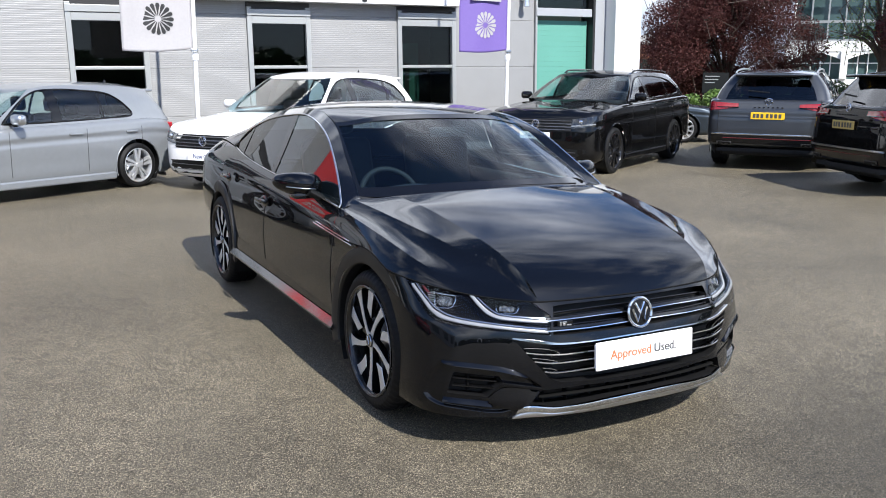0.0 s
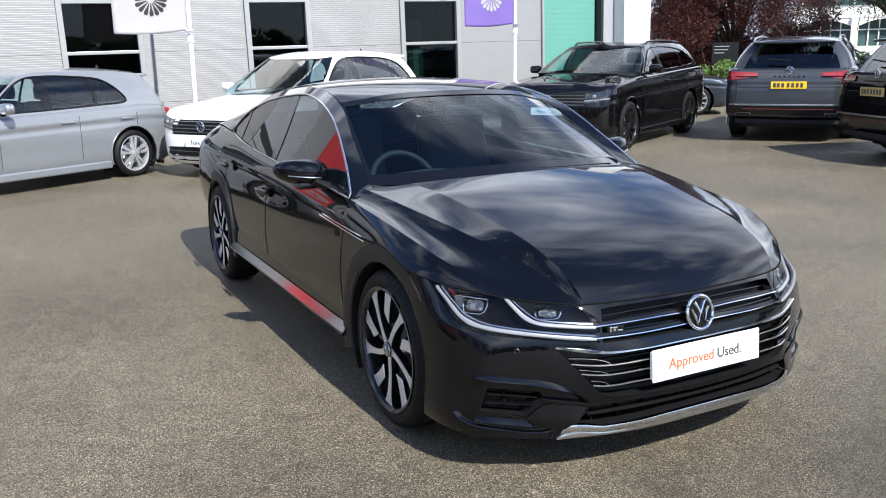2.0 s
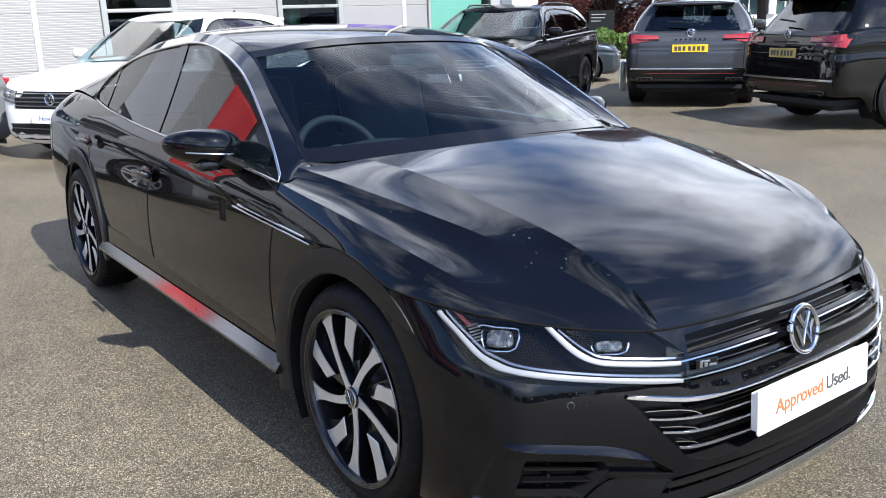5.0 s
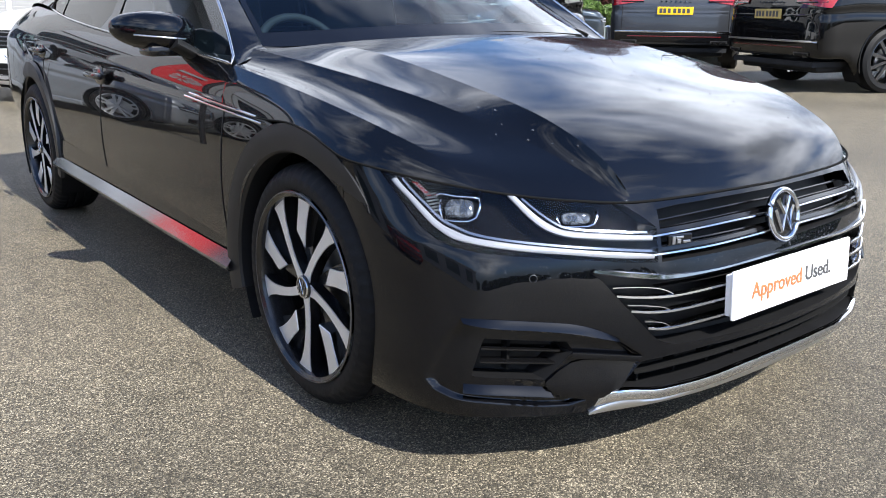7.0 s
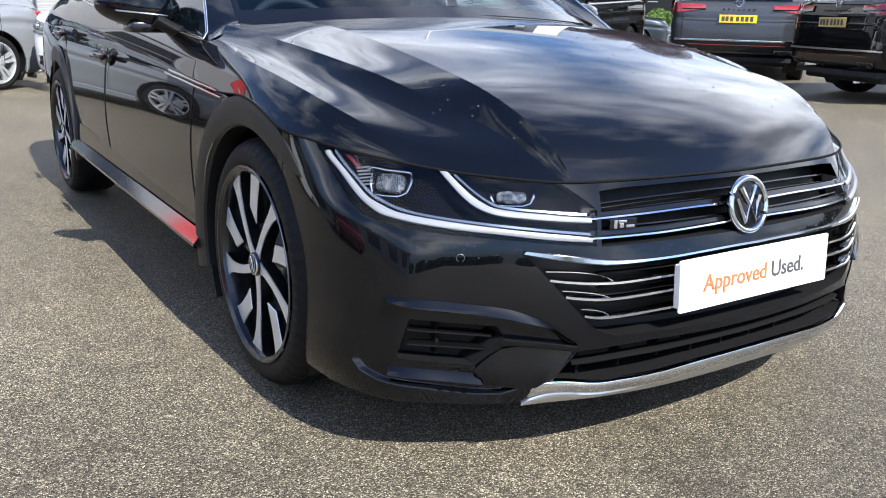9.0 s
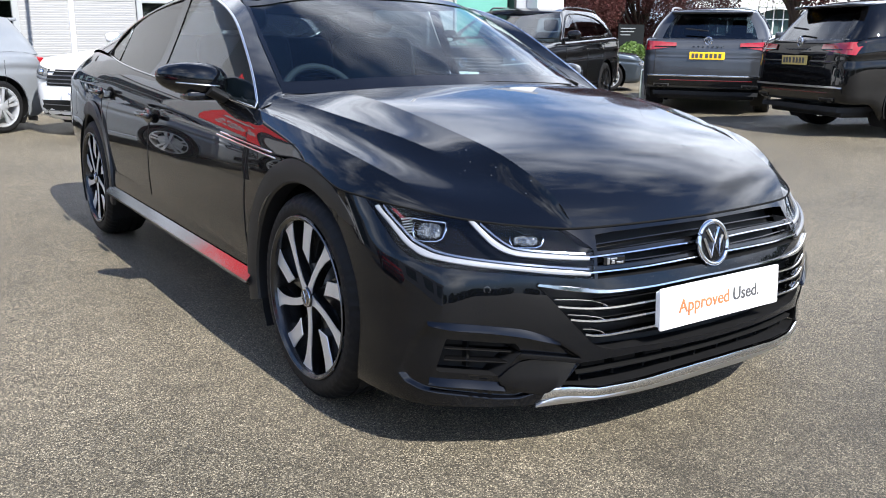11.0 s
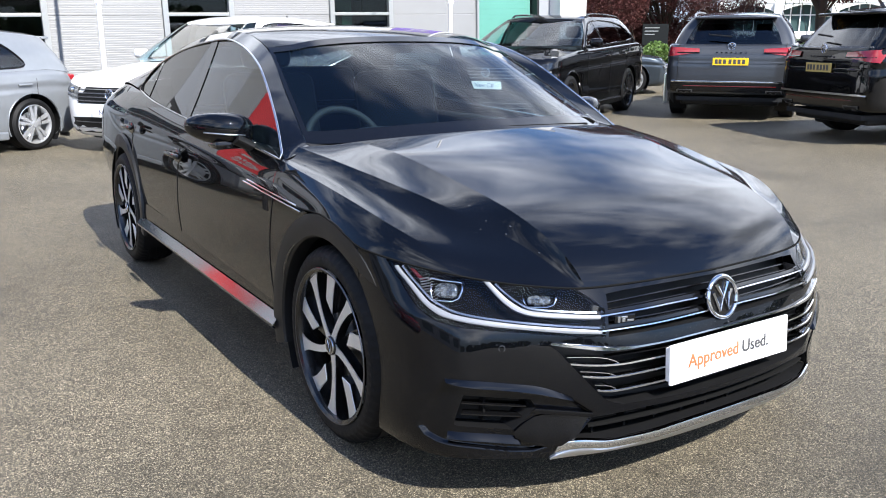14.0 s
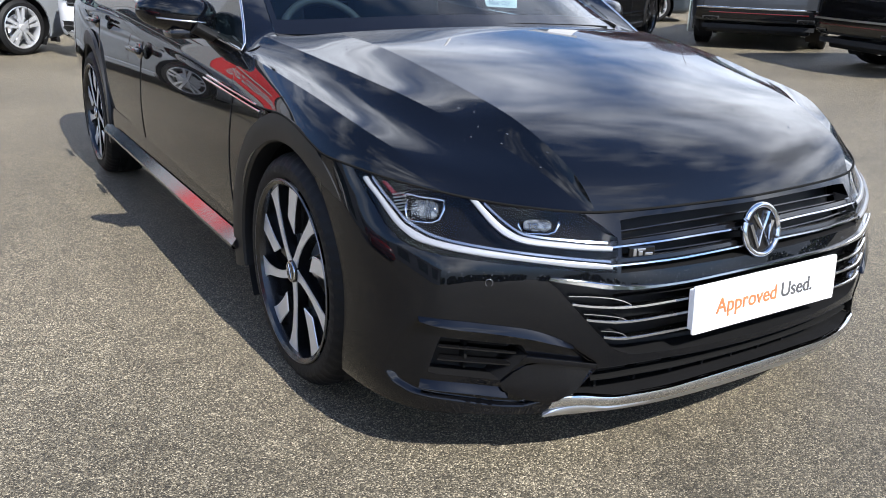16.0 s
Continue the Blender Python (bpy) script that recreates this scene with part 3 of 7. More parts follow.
def facet_net(upper, lower, depths, s, n=40, straight=False, even=0.0, wide=.001):
    """A tilted facet between two (a, v) curves; depths: rows of (share from upper to lower, stand-off). Where it is narrower than wide it lies flat at even."""
    if straight:
        t = np.linspace(0, len(upper) - 1, n)
        ca, cb = [np.stack([np.interp(t, range(len(c)), [p[i] for p in c]) for i in (0, 1)], 1) for c in (upper, lower)]
    else:
        ca, cb = spline(upper, n), spline(lower, n)
    return np.array([[off(s * (p[0] * (1 - k) + q[0] * k), p[1] * (1 - k) + q[1] * k, even + (d - even) * min(1, abs(p[1] - q[1]) / wide)) for p, q in zip(ca, cb)] for k, d in depths])


def tube(points, r, seg=8, closed=False, flat=1.0):
    """A tube along points as (verts, faces)."""
    p = np.array(points, float)
    n = len(p)
    verts, faces = [], []
    for i in range(n):
        a, b = p[(i - 1) % n if closed or i > 0 else 0], p[(i + 1) % n if closed or i < n - 1 else n - 1]
        d = (b - a) / (np.linalg.norm(b - a) + 1e-9)
        ref = np.array([0, 0, 1.0]) if abs(d[2]) < 0.9 else np.array([1.0, 0, 0])
        x = np.cross(d, ref)
        x /= np.linalg.norm(x)
        y = np.cross(x, d)
        for k in range(seg):
            w = 2 * math.pi * k / seg
            verts.append(p[i] + r * (math.cos(w) * x + flat * math.sin(w) * y))
    for i in range(n if closed else n - 1):
        for k in range(seg):
            j = (i + 1) % n
            faces.append((i * seg + k, i * seg + (k + 1) % seg, j * seg + (k + 1) % seg, j * seg + k))
    if not closed:
        faces += [tuple(range(seg))[::-1], tuple((n - 1) * seg + k for k in range(seg))]
    return verts, faces


def tube_mesh(name, points, r, mat, seg=8, closed=False, flat=1.0):
    v, f = tube(points, r, seg, closed, flat)
    return mesh_from(name, v, f, mat, True, sharp=60)


def merge(*vf):
    verts, faces = [], []
    for v, f in vf:
        o = len(verts)
        verts += list(v)
        faces += [tuple(i + o for i in q) for q in f]
    return verts, faces


def lathe(profile, seg=64):
    """Turns (x, r) pairs round the x axis."""
    verts, faces = [], []
    n = len(profile)
    for k in range(seg):
        w = 2 * math.pi * k / seg
        for x, r in profile:
            verts.append((x, r * math.sin(w), r * math.cos(w)))
    for k in range(seg):
        j = (k + 1) % seg
        for i in range(n - 1):
            faces.append((k * n + i, k * n + i + 1, j * n + i + 1, j * n + i))
    return verts, faces


def prism(outline, x0, x1, bevel=0.003):
    """A plate with the given (y, z) outline between x0 (outer face) and x1, with a small chamfer at the outer face."""
    o = np.array(outline, float)
    c = o.mean(0)
    n = len(o)
    inner = c + (o - c) * (1 - bevel / max(0.02, np.abs(o - c).max()))
    sgn = 1 if x1 > x0 else -1
    verts = [(x0, *p) for p in inner] + [(x0 + sgn * bevel, *p) for p in o] + [(x1, *p) for p in o]
    faces = [tuple(range(n))]
    for a in (0, n):
        for i in range(n):
            faces.append((a + i, a + n + i, a + n + (i + 1) % n, a + (i + 1) % n))
    return verts, faces


def polar_shape(r, w, spin):
    """Outline of a curved arm: rows of radius, half width; spin(r) gives its angle."""
    left, right = [], []
    for rr, ww in zip(r, w):
        a = spin(rr)
        left.append((rr * math.cos(a) - ww * math.sin(a), rr * math.sin(a) + ww * math.cos(a)))
        right.append((rr * math.cos(a) + ww * math.sin(a), rr * math.sin(a) - ww * math.cos(a)))
    return left + right[::-1]


def hero_wheel(parent, sx, cy):
    """sx: -1 right side, 1 left side. A turbine alloy with five arms and five blades."""
    wheel = new("wheel")
    wheel.parent = parent
    wheel.location = (sx * 0.792, cy, HUB_Z)
    R = HUB_Z - 0.001
    X = 0.112
    # the tyre, tread grooves turned in
    prof = [(-X, .263), (-X - .006, .276), (-X - .004, .300), (-X + .012, R - .012), (-X + .03, R - .003)]
    for g in (-.055, -.02, .02, .055):
        prof += [(g - .006, R), (g - .004, R - .007), (g + .004, R - .007), (g + .006, R)]
    prof += [(X - .03, R - .003), (X - .012, R - .012), (X + .004, .300), (X + .006, .276), (X, .263), (X - .02, .255)]
    v, f = lathe([(sx * x, r) for x, r in prof], 168)
    for k in range(168):
        if k % 3 == 0:      # grooves across the shoulder
            for i, (x, r) in enumerate(prof):
                if abs(x) > .07 and r > .315:
                    px, py, pz = v[k * len(prof) + i]
                    v[k * len(prof) + i] = (px * .985, py * .985, pz * .985)
    add_part("tyre", mesh_from("tyre", v, f, M["rubber"], True, sharp=35), wheel, "low-profile black tyre")
    rim = add_part("rim", mesh_from("rim", *lathe([(sx * x, r) for x, r in [(.118, .264), (.121, .258), (.114, .248), (.10, .244), (.04, .236), (-.08, .236), (-.10, .25)]], 72),
                                    M["wheel_black"], True, sharp=35), wheel, "black alloy rim with a bright edge")
    add_part("rim_edge", mesh_from("rim_edge", *lathe([(sx * x, r) for x, r in [(.119, .263), (.1215, .2615), (.121, .2595), (.117, .259)]], 72), M["frame_trim"], True, sharp=30), rim)
    face = sx * .104
    flip_y = 1 if sx < 0 else -1
    def plate(shape, x0, x1, nm, mats, lab):
        shape = [(flip_y * y, z) for y, z in shape]
        v, f = prism(shape, x0, x1)
        fm = [0] + [0] * len(shape) + [len(mats) - 1] * len(shape)
        add_part(nm, mesh_from(nm, v, f, mats, False, fm), rim, lab)
    two = [M["machined"], M["wheel_black"]]
    for k in range(5):
        base = radians(130) + k * 2 * math.pi / 5
        def sweep(r, b=base):
            return b - .30 * max(0, 1 - r / .256) ** 1.3
        rr = np.linspace(.022, .257, 16)
        plate(polar_shape(rr, np.interp(rr, [.022, .05, .12, .19, .225, .257], [.018, .0125, .0122, .0160, .024, .040]), sweep), face, face - sx * .035, "spoke", two, "machined silver arm")
        b2 = base + radians(35)
        rr = np.linspace(.108, .257, 10)
        left, right = [], []
        for r_ in rr:
            a_, w_ = b2 - .34 * (1 - r_ / .256), float(np.interp(r_, [.108, .16, .22, .257], [.018, .022, .027, .033]))
            left.append((r_ * math.cos(a_) - w_ * math.sin(a_), r_ * math.sin(a_) + w_ * math.cos(a_)))
            q_ = r_ + .045 * max(0, 1 - (r_ - .108) / .08)
            right.append((q_ * math.cos(a_) + w_ * math.sin(a_), q_ * math.sin(a_) - w_ * math.cos(a_)))
        plate(left + right[::-1], face - sx * .003, face - sx * .04, "blade", two, "broad machined silver blade")
        rr = np.linspace(.035, .250, 8)
        for turn in (-.20, .20):
            plate(polar_shape(rr, np.interp(rr, [.035, .25], [.010, .016]), lambda r: b2 - .34 * (1 - r / .256) + turn * (r / .256)), face - sx * .026, face - sx * .055, "web", [M["wheel_black"]], "black web behind the spokes")
    cap = add_part("hub_cap", mesh_from("hub_cap", *lathe([(sx * x, r) for x, r in [(.112, 0.0005), (.112, .027), (.108, .032), (.09, .034)]], 32), M["wheel_black"], True, sharp=30), wheel)
    add_part("emblem", mesh_from("emblem", *lathe([(sx * x, r) for x, r in [(.1135, .0255), (.1135, .029), (.111, .030)]], 32), M["chrome"], True, sharp=30), cap)
    for pts in ([(-.011, .019), (0, .001), (.011, .019)], [(-.019, .008), (-.008, -.018), (0, .003), (.008, -.018), (.019, .008)]):
        add_part("emblem_bar", tube_mesh("emblem_bar", [(sx * .1135, y, z) for y, z in pts], .0022, M["chrome"], 6), cap, "small chrome bars")
    disc = bm_cyl(.165, .165, .022, 40, Matrix.Translation((sx * .02, 0, 0)) @ Euler((0, radians(90), 0)).to_matrix().to_4x4(), bevel=.003)
    part("brake_disc", disc, M["satin_silver"], wheel, "steel brake disc")
    return wheel


def arch_ring(cy, s, xof, first=-15):
    """The flared lip round a wheel arch."""
    rows = []
    for r, dx in ((ARCH_R - .012, -.06), (ARCH_R - .010, -.010), (ARCH_R - .004, -.003), (ARCH_R + .02, .001), (ARCH_R + .045, .003), (ARCH_R + .066, .002), (ARCH_R + .072, -.014)):
        row = []
        for w in np.linspace(radians(first), radians(192), 60):
            y, z = cy + r * math.cos(w), HUB_Z + r * math.sin(w)
            row.append((s * (xof(y) + dx - max(0, z - .70) * .12), y, z))
        rows.append(row)
    return np.array(rows)


def smooth_line(points, n, rounds=60):
    """A fair line through the points: the spline evened out, its ends kept."""
    c = spline(points, n)
    for _ in range(rounds):
        c[1:-1] += .5 * ((c[:-2] + c[2:]) / 2 - c[1:-1])
    return c


def between(a, b, n, bulge):
    """A net between two lines, hollow (-) or swelling (+) along the normal in between."""
    d = b - a
    along = np.gradient(a + b, axis=0)
    nrm = np.cross(along, d)
    nrm /= np.linalg.norm(nrm, axis=1, keepdims=True) + 1e-9
    nrm *= np.sign(nrm[:, 2:3] + .3 * np.abs(nrm[:, 2:3]) + 1e-6)
    wide = np.minimum(1, np.linalg.norm(d, axis=1, keepdims=True) / .08)
    return np.array([a * (1 - k) + b * k + nrm * wide * bulge * math.sin(math.pi * k) for k in np.linspace(0, 1, n)])


def bonnet_nets(n=150):
    """Half bonnet as four bands, and the whole crown between the inner creases."""
    mid, c1, c2, sh, cut = [smooth_line(c, n) for c in (HOOD_MID, CREASE_IN, CREASE_OUT, SHOULDER, SHUT)]
    crown = np.array([np.stack([c1[:, 0] * q, mid[:, 1] + (c1[:, 1] - mid[:, 1]) * q * q, mid[:, 2] + (c1[:, 2] - mid[:, 2]) * abs(q) ** 2.2], 1) for q in np.linspace(-1, 1, 41)])
    # the leading edge between outer crease and shoulder follows the lamp
    t = np.linspace(0, 1, n)
    flank = between(c2, sh, 22, -.010)
    lead = spline([p for p in HOOD_EDGE if .47 < p[0] < .72] + [SHUT[0]], 22)
    for j in range(22):
        gap = lead[j] - flank[j, 0]
        flank[j] += gap * ((1 - t) ** 10)[:, None]
    wing = between(sh, cut, 14, .007)
    end = wing[:, -1] - wing[:, -4]
    end = wing[:, -1] + .035 * end / np.linalg.norm(end, axis=1, keepdims=True) - (.002, 0, .001)
    wing = np.concatenate([wing, end[:, None]], 1)
    return crown, between(c1, c2, 14, -.004), flank, wing


def drops(parent, nets):
    """Small rain drops standing on the panels, one joined mesh."""
    rng = np.random.default_rng(17)
    verts, faces = [], []
    for _ in range(130):
        net = nets[rng.integers(len(nets))]
        i, j = rng.integers(2, net.shape[0] - 2), rng.integers(16, net.shape[1] - 2)
        c = net[i, j] + (net[i + 1, j] - net[i, j]) * rng.uniform(0, 1)
        n = np.cross(net[i + 1, j] - net[i, j], net[i, j + 1] - net[i, j])
        n = n / np.linalg.norm(n)
        n = n if n[2] > 0 else -n
        a = np.cross(n, (0, 1, 0))
        a = a / np.linalg.norm(a)
        b = np.cross(n, a)
        r, o = rng.uniform(.0012, .0032), len(verts)
        for h, q in ((0, 1), (.4, .8), (.6, .35)):
            verts += [c + n * h * r + r * q * (math.cos(w) * a + math.sin(w) * b * 1.2) for w in np.linspace(0, 2 * math.pi, 9)[:-1]]
        for k in range(2):
            faces += [(o + k * 8 + m, o + k * 8 + (m + 1) % 8, o + k * 8 + 8 + (m + 1) % 8, o + k * 8 + 8 + m) for m in range(8)]
        faces.append(tuple(o + 16 + m for m in range(8)))
    for _ in range(260):
        u, v = rng.uniform(-.74, .74), rng.uniform(.285, .34)
        c, n = fascia_at(u, v)
        a = np.array([-n[1], n[0], 0]) / math.hypot(n[0], n[1])
        b = np.cross(n, a)
        r, o = rng.uniform(.0008, .0019), len(verts)
        if in_opening(abs(u), v):
            continue
        for h, q in ((0, 1), (.4, .8), (.6, .35)):
            verts += [c + n * h * r + r * q * (math.cos(w) * a + math.sin(w) * b) for w in np.linspace(0, 2 * math.pi, 9)[:-1]]
        for k in range(2):
            faces += [(o + k * 8 + m, o + k * 8 + (m + 1) % 8, o + k * 8 + 8 + (m + 1) % 8, o + k * 8 + 8 + m) for m in range(8)]
        faces.append(tuple(o + 16 + m for m in range(8)))
    ob = add_part("rain_water", mesh_from("rain_water", verts, faces, M["water"], True), parent)
    return tagged(ob, "scattered small rain drops", kind="stuff")


def hero_car():
    car = thing("car", "glossy black four-door fastback car with turbine alloy wheels, parked on tarmac", "car")
    P = M["paint_black"]
    add_part("front_bumper", fascia_mesh(), car)
    # bonnet with two strong creases a side
    crown, band, flank, fender = bonnet_nets()
    hood = add_part("bonnet", net_mesh("bonnet", crown, P, sharp=60, weld=False), car, "creased black clamshell bonnet")
    for nm, net, over in (("bonnet_crease", band, hood), ("bonnet_flank", flank, hood), ("front_wing", fender, car)):
        for half in (net, mir(net)[:, ::-1]):
            add_part(nm, net_mesh(nm, half, P, sharp=60, weld=False), over)
    for s in (-1, 1):
        gap = smooth_line([(s * x, y - .003, z - .001) for x, y, z in HOOD_EDGE + SHUT[5:]], 120, 4)
        add_part("shut_line", tube_mesh("shut_line", gap, .0030, M["wiper_black"], 6), hood, "dark gap under the bonnet's edge")
    drops(hood, [crown, crown, band, mir(band), flank, mir(flank)])
    for s in (-1, 1):
        fix = (lambda n: mir(n)[:, ::-1]) if s < 0 else (lambda n: n)
        low = loft(SIDE, 190, 46)
        # the doors swell evenly, widest a little below the middle
        w0 = np.interp(low[:, :, 1], [-.2, .2, 1.0, 2.2, 2.9], [.914, .921, .915, .906, .903])
        keep = np.clip((low[:, :, 1] - 2.9) / .4, 0, 1)
        low[:, :, 0] = low[:, :, 0] * keep + (w0 - .365 * (low[:, :, 2] - .56) ** 2 - 1.1 * np.maximum(0, .315 - low[:, :, 2])) * (1 - keep)
        add_part("body_side", cut_arches(net_mesh("body_side", fix(low), P, sharp=25)), car)
        add_part("shoulder", net_mesh("shoulder", fix(loft([CHAR, MIDS, BELT], 90, 14)), P, sharp=40), car)
        pillar = loft([DLO, RAIL], 80, 8)
        foot = np.array([np.array((.852, .500, .896)) * (1 - k) + np.array((.762, .470, .941)) * k for k in np.linspace(0, 1, 8)])
        add_part("roof_pillar", net_mesh("roof_pillar", fix(np.concatenate([foot[:, None], pillar], 1)), P, sharp=40), car)
        quarter = loft([[(.803, 2.80, 1.050), (.765, 3.2, 1.065), (.70, 3.6, 1.04), (.62, 3.9, .985)], [(.70, 2.76, 1.15), (.67, 3.18, 1.12), (.64, 3.5, 1.06), (.60, 3.9, .988)], [(.62, 2.75, 1.232), (.60, 3.15, 1.142), (.58, 3.46, 1.058), (.56, 3.9, .99)]], 40, 12)
        add_part("rear_quarter", net_mesh("rear_quarter", fix(quarter), P, sharp=40), car)
        # side glass between the belt and the chrome arc, split by the pillar
        dlo, belt = spline(DLO, 80), spline(BELT[:5], 80)
        belt_on = np.array([[np.interp(y, belt[:, 1], belt[:, 0]), y, np.interp(y, belt[:, 1], belt[:, 2])] for y in dlo[:, 1]])
        belt_on[-1] = dlo[-1]
        glass = np.array([belt_on * (1 - k) + dlo * k for k in np.linspace(0, 1, 8)])
        gy, gz = glass[:, :, 1].ravel(), glass[:, :, 2].ravel()
        poly = np.stack([np.ones_like(gy), gy, gz, gy * gy, gy * gz, gz * gz], 1)
        glass[:, :, 0] = (poly @ np.linalg.lstsq(poly, glass[:, :, 0].ravel(), rcond=None)[0]).reshape(glass.shape[:2]) - .004
        cut_b, cut_c = int(np.searchsorted(dlo[:, 1], 1.70)), int(np.searchsorted(dlo[:, 1], 2.50))
        add_part("front_side_window", net_mesh("front_side_window", fix(glass[:, :cut_b + 1]), M["glass_side"]), car)
        add_part("rear_side_window", net_mesh("rear_side_window", fix(glass[:, cut_b + 2:cut_c + 1]), M["glass_dark"]), car, "dark tinted rear side window")
        add_part("quarter_window", net_mesh("quarter_window", fix(glass[:, cut_c + 1:]), M["glass_dark"]), car, "dark tinted quarter window")
        for nm, a, b in (("door_pillar", cut_b - 1, cut_b + 3), ("quarter_bar", cut_c, cut_c + 2)):
            bar = glass[:, a:b].copy()
            bar[:, :, 0] += .004
            add_part(nm, net_mesh(nm, fix(bar), M["gloss_black"]), car)
        trim = np.concatenate([spline(BELT[:5], 60), spline(DLO, 90)[::-1]]) * (s, 1, 1)
        trim = trim + np.array([s * .004, 0, 0])
        add_part("window_trim", tube_mesh("window_trim", trim, .0050, M["chrome"], 8, True), car, "bright chrome strip round the side windows")
        # sill with its bright strip
        sill = np.array([[(s * .70, y, .165), (s * .76, y, .175), (s * .83, y, .215), (s * .885, y, .275), (s * .893, y, .305)] for y in np.linspace(.46, 2.50, 40)]).transpose(1, 0, 2)
        sk = add_part("side_skirt", net_mesh("side_skirt", sill if s > 0 else sill[:, ::-1], M["gloss_black"], sharp=30), car, "gloss black side skirt")
        ys = np.linspace(.47, 2.50, 40)
        flare = np.array([[(s * x, y, z + up * (y - .47) / 2.03) for y in ys] for x, z, up in ((.901, .392, .045), (.904, .368, .038), (.906, .348, .028), (.905, .322, .012))])
        add_part("sill_flare", net_mesh("sill_flare", flare[:, ::-1] if s > 0 else flare, P, sharp=50), car, "gloss black flare at the foot of the doors")
        strip = np.array([[(s * (.9 + dx), y, .290 + dz + .010 * (y - .44)) for y in ys] for dx, dz in ((.024, -.012), (.036, -.010), (.041, -.004), (.039, .004), (.026, .020), (.010, .040))])
        add_part("skirt_strip", net_mesh("skirt_strip", strip[:, ::-1] if s > 0 else strip, M["dark_chrome"], sharp=25), sk, "bright chrome strip along the sill")
        # arches, liners
        add_part("arch_lip", net_mesh("arch_lip", arch_ring(WHEELS_Y[0], s, lambda y: .920 - .13 * max(0, -y) ** 1.5), M["arch_black"], flip=s > 0, sharp=35), car)
        add_part("arch_lip", net_mesh("arch_lip", arch_ring(WHEELS_Y[1], s, lambda y: .915 - .10 * max(0, y - 2.9), 14), M["arch_black"], flip=s > 0, sharp=35), car)
        for cy in WHEELS_Y:
            lin = np.array([[(s * x, cy + (ARCH_R + .01) * math.cos(w), HUB_Z + (ARCH_R + .01) * math.sin(w)) for w in np.linspace(radians(-30), radians(210), 30)] for x in (.90, .70, .55)])
            back = np.array([[(s * .55, cy + r * math.cos(w), HUB_Z + r * math.sin(w)) for w in np.linspace(radians(-30), radians(210), 30)] for r in (ARCH_R + .01, .05)])
            add_part("wheel_arch_liner", net_mesh("wheel_arch_liner", [lin, back], M["matt_black"]), car)
            hero_wheel(car, s, cy)
        # panel gaps: front door, middle, rear door
        net = low
        def on_side(y, z):
            k = np.abs(net[:, :, 1] - y) + np.abs(net[:, :, 2] - z)
            j = np.unravel_index(k.argmin(), k.shape)
            return net[j][0]
        for pts in ([(.515, .31), (.515, .55), (.505, .70), (.495, .775)], [(1.735, .31), (1.735, .55), (1.725, .72), (1.715, .82)], [(2.45, .34), (2.47, .45), (2.55, .60), (2.65, .72), (2.69, .86)]):
            c = [(s * (on_side(y, z) + .0005), y, z) for y, z in spline(pts, 24)]
            add_part("door_gap", tube_mesh("door_gap", c, .0022, M["matt_black"], 6), car)
        for y, z in ((1.69, .790), (2.58, .850)):
            hb = bm_box(s * .934, y, z, .024, .21, .024, .010)
            h = part("door_handle", hb, P, car, "black door handle", True)
            cup = bmesh.new()
            bmesh.ops.create_uvsphere(cup, u_segments=20, v_segments=10, radius=1)
            cup.transform(Matrix.Translation((s * .909, y + .005, z - .004)) @ Matrix.Diagonal((.008, .075, .034, 1)))
            part("handle_cup", cup, M["gloss_black"], h, "dark cup behind the handle", True)
        # fender vent trim
        for dz, y0 in ((.000, .235), (.013, .27)):
            line = [(s * (on_side(y, .757 + .048 * (y - .24) + dz) + .004), y, .757 + .048 * (y - .24) + dz) for y in np.linspace(y0, .80 - 3 * dz, 14)]
            add_part("fender_trim", tube_mesh("fender_trim", line, .0042, M["chrome"], 8), car, "small chrome fender trim")
        mirror(car, s)
        front_lamp(car, s)
    # glass and roof
    def both(c, nu, nv):
        n = loft(c, nu, nv)
        return [n, mir(n)[:, ::-1]]
    full = loft([[(-x, y, z) for x, y, z in c[:0:-1]] + list(c) for c in SCREEN], 79, 30)
    scr = full[:, 39:]
    add_part("windscreen", net_mesh("windscreen", full, M["glass_wind"], flip=True), car, "clear windscreen with sky reflections")
    edge = []
    for s in (1, -1):
        row = scr[0] * (s, 1, 1) + (0, -.004, .002)
        row2 = scr[3] * (s, 1, 1) + (0, -.002, .003)
        edge.append(np.array([row, row2]) if s > 0 else np.array([row, row2])[:, ::-1])
    for s in (1, -1):
        top = np.array([scr[-1], scr[-3]]) * (s, 1, 1) + (0, -.003, .003)
        col = np.array([scr[:, -1], scr[:, -2]]) * (s, 1, 1) + (0, -.003, .003)
        edge += [top, col]
    add_part("screen_border", net_mesh("screen_border", edge, M["gloss_black"]), car, "black windscreen border")
    add_part("roof", net_mesh("roof", both(ROOF, 40, 20), P, flip=True, sharp=40), car)
    add_part("rear_window", net_mesh("rear_window", both(REARGLASS, 20, 16), M["glass_dark"], flip=True), car)
    add_part("boot_lid", net_mesh("boot_lid", both(DECK, 16, 14), P, flip=True, sharp=40), car)
    add_part("rear_bumper", net_mesh("rear_bumper", both(TAIL, 24, 40), P, flip=True, sharp=30), car)
    for s in (-1, 1):
        lamp = np.array([[(s * (.42 + .32 * k), 3.986 - .05 * k**2.5, z) for k in np.linspace(0, 1, 16)] for z in (.80, .85, .885)])
        add_part("tail_lamp", net_mesh("tail_lamp", lamp if s < 0 else lamp[:, ::-1], M["tail_red"]), car, "red tail lamp")
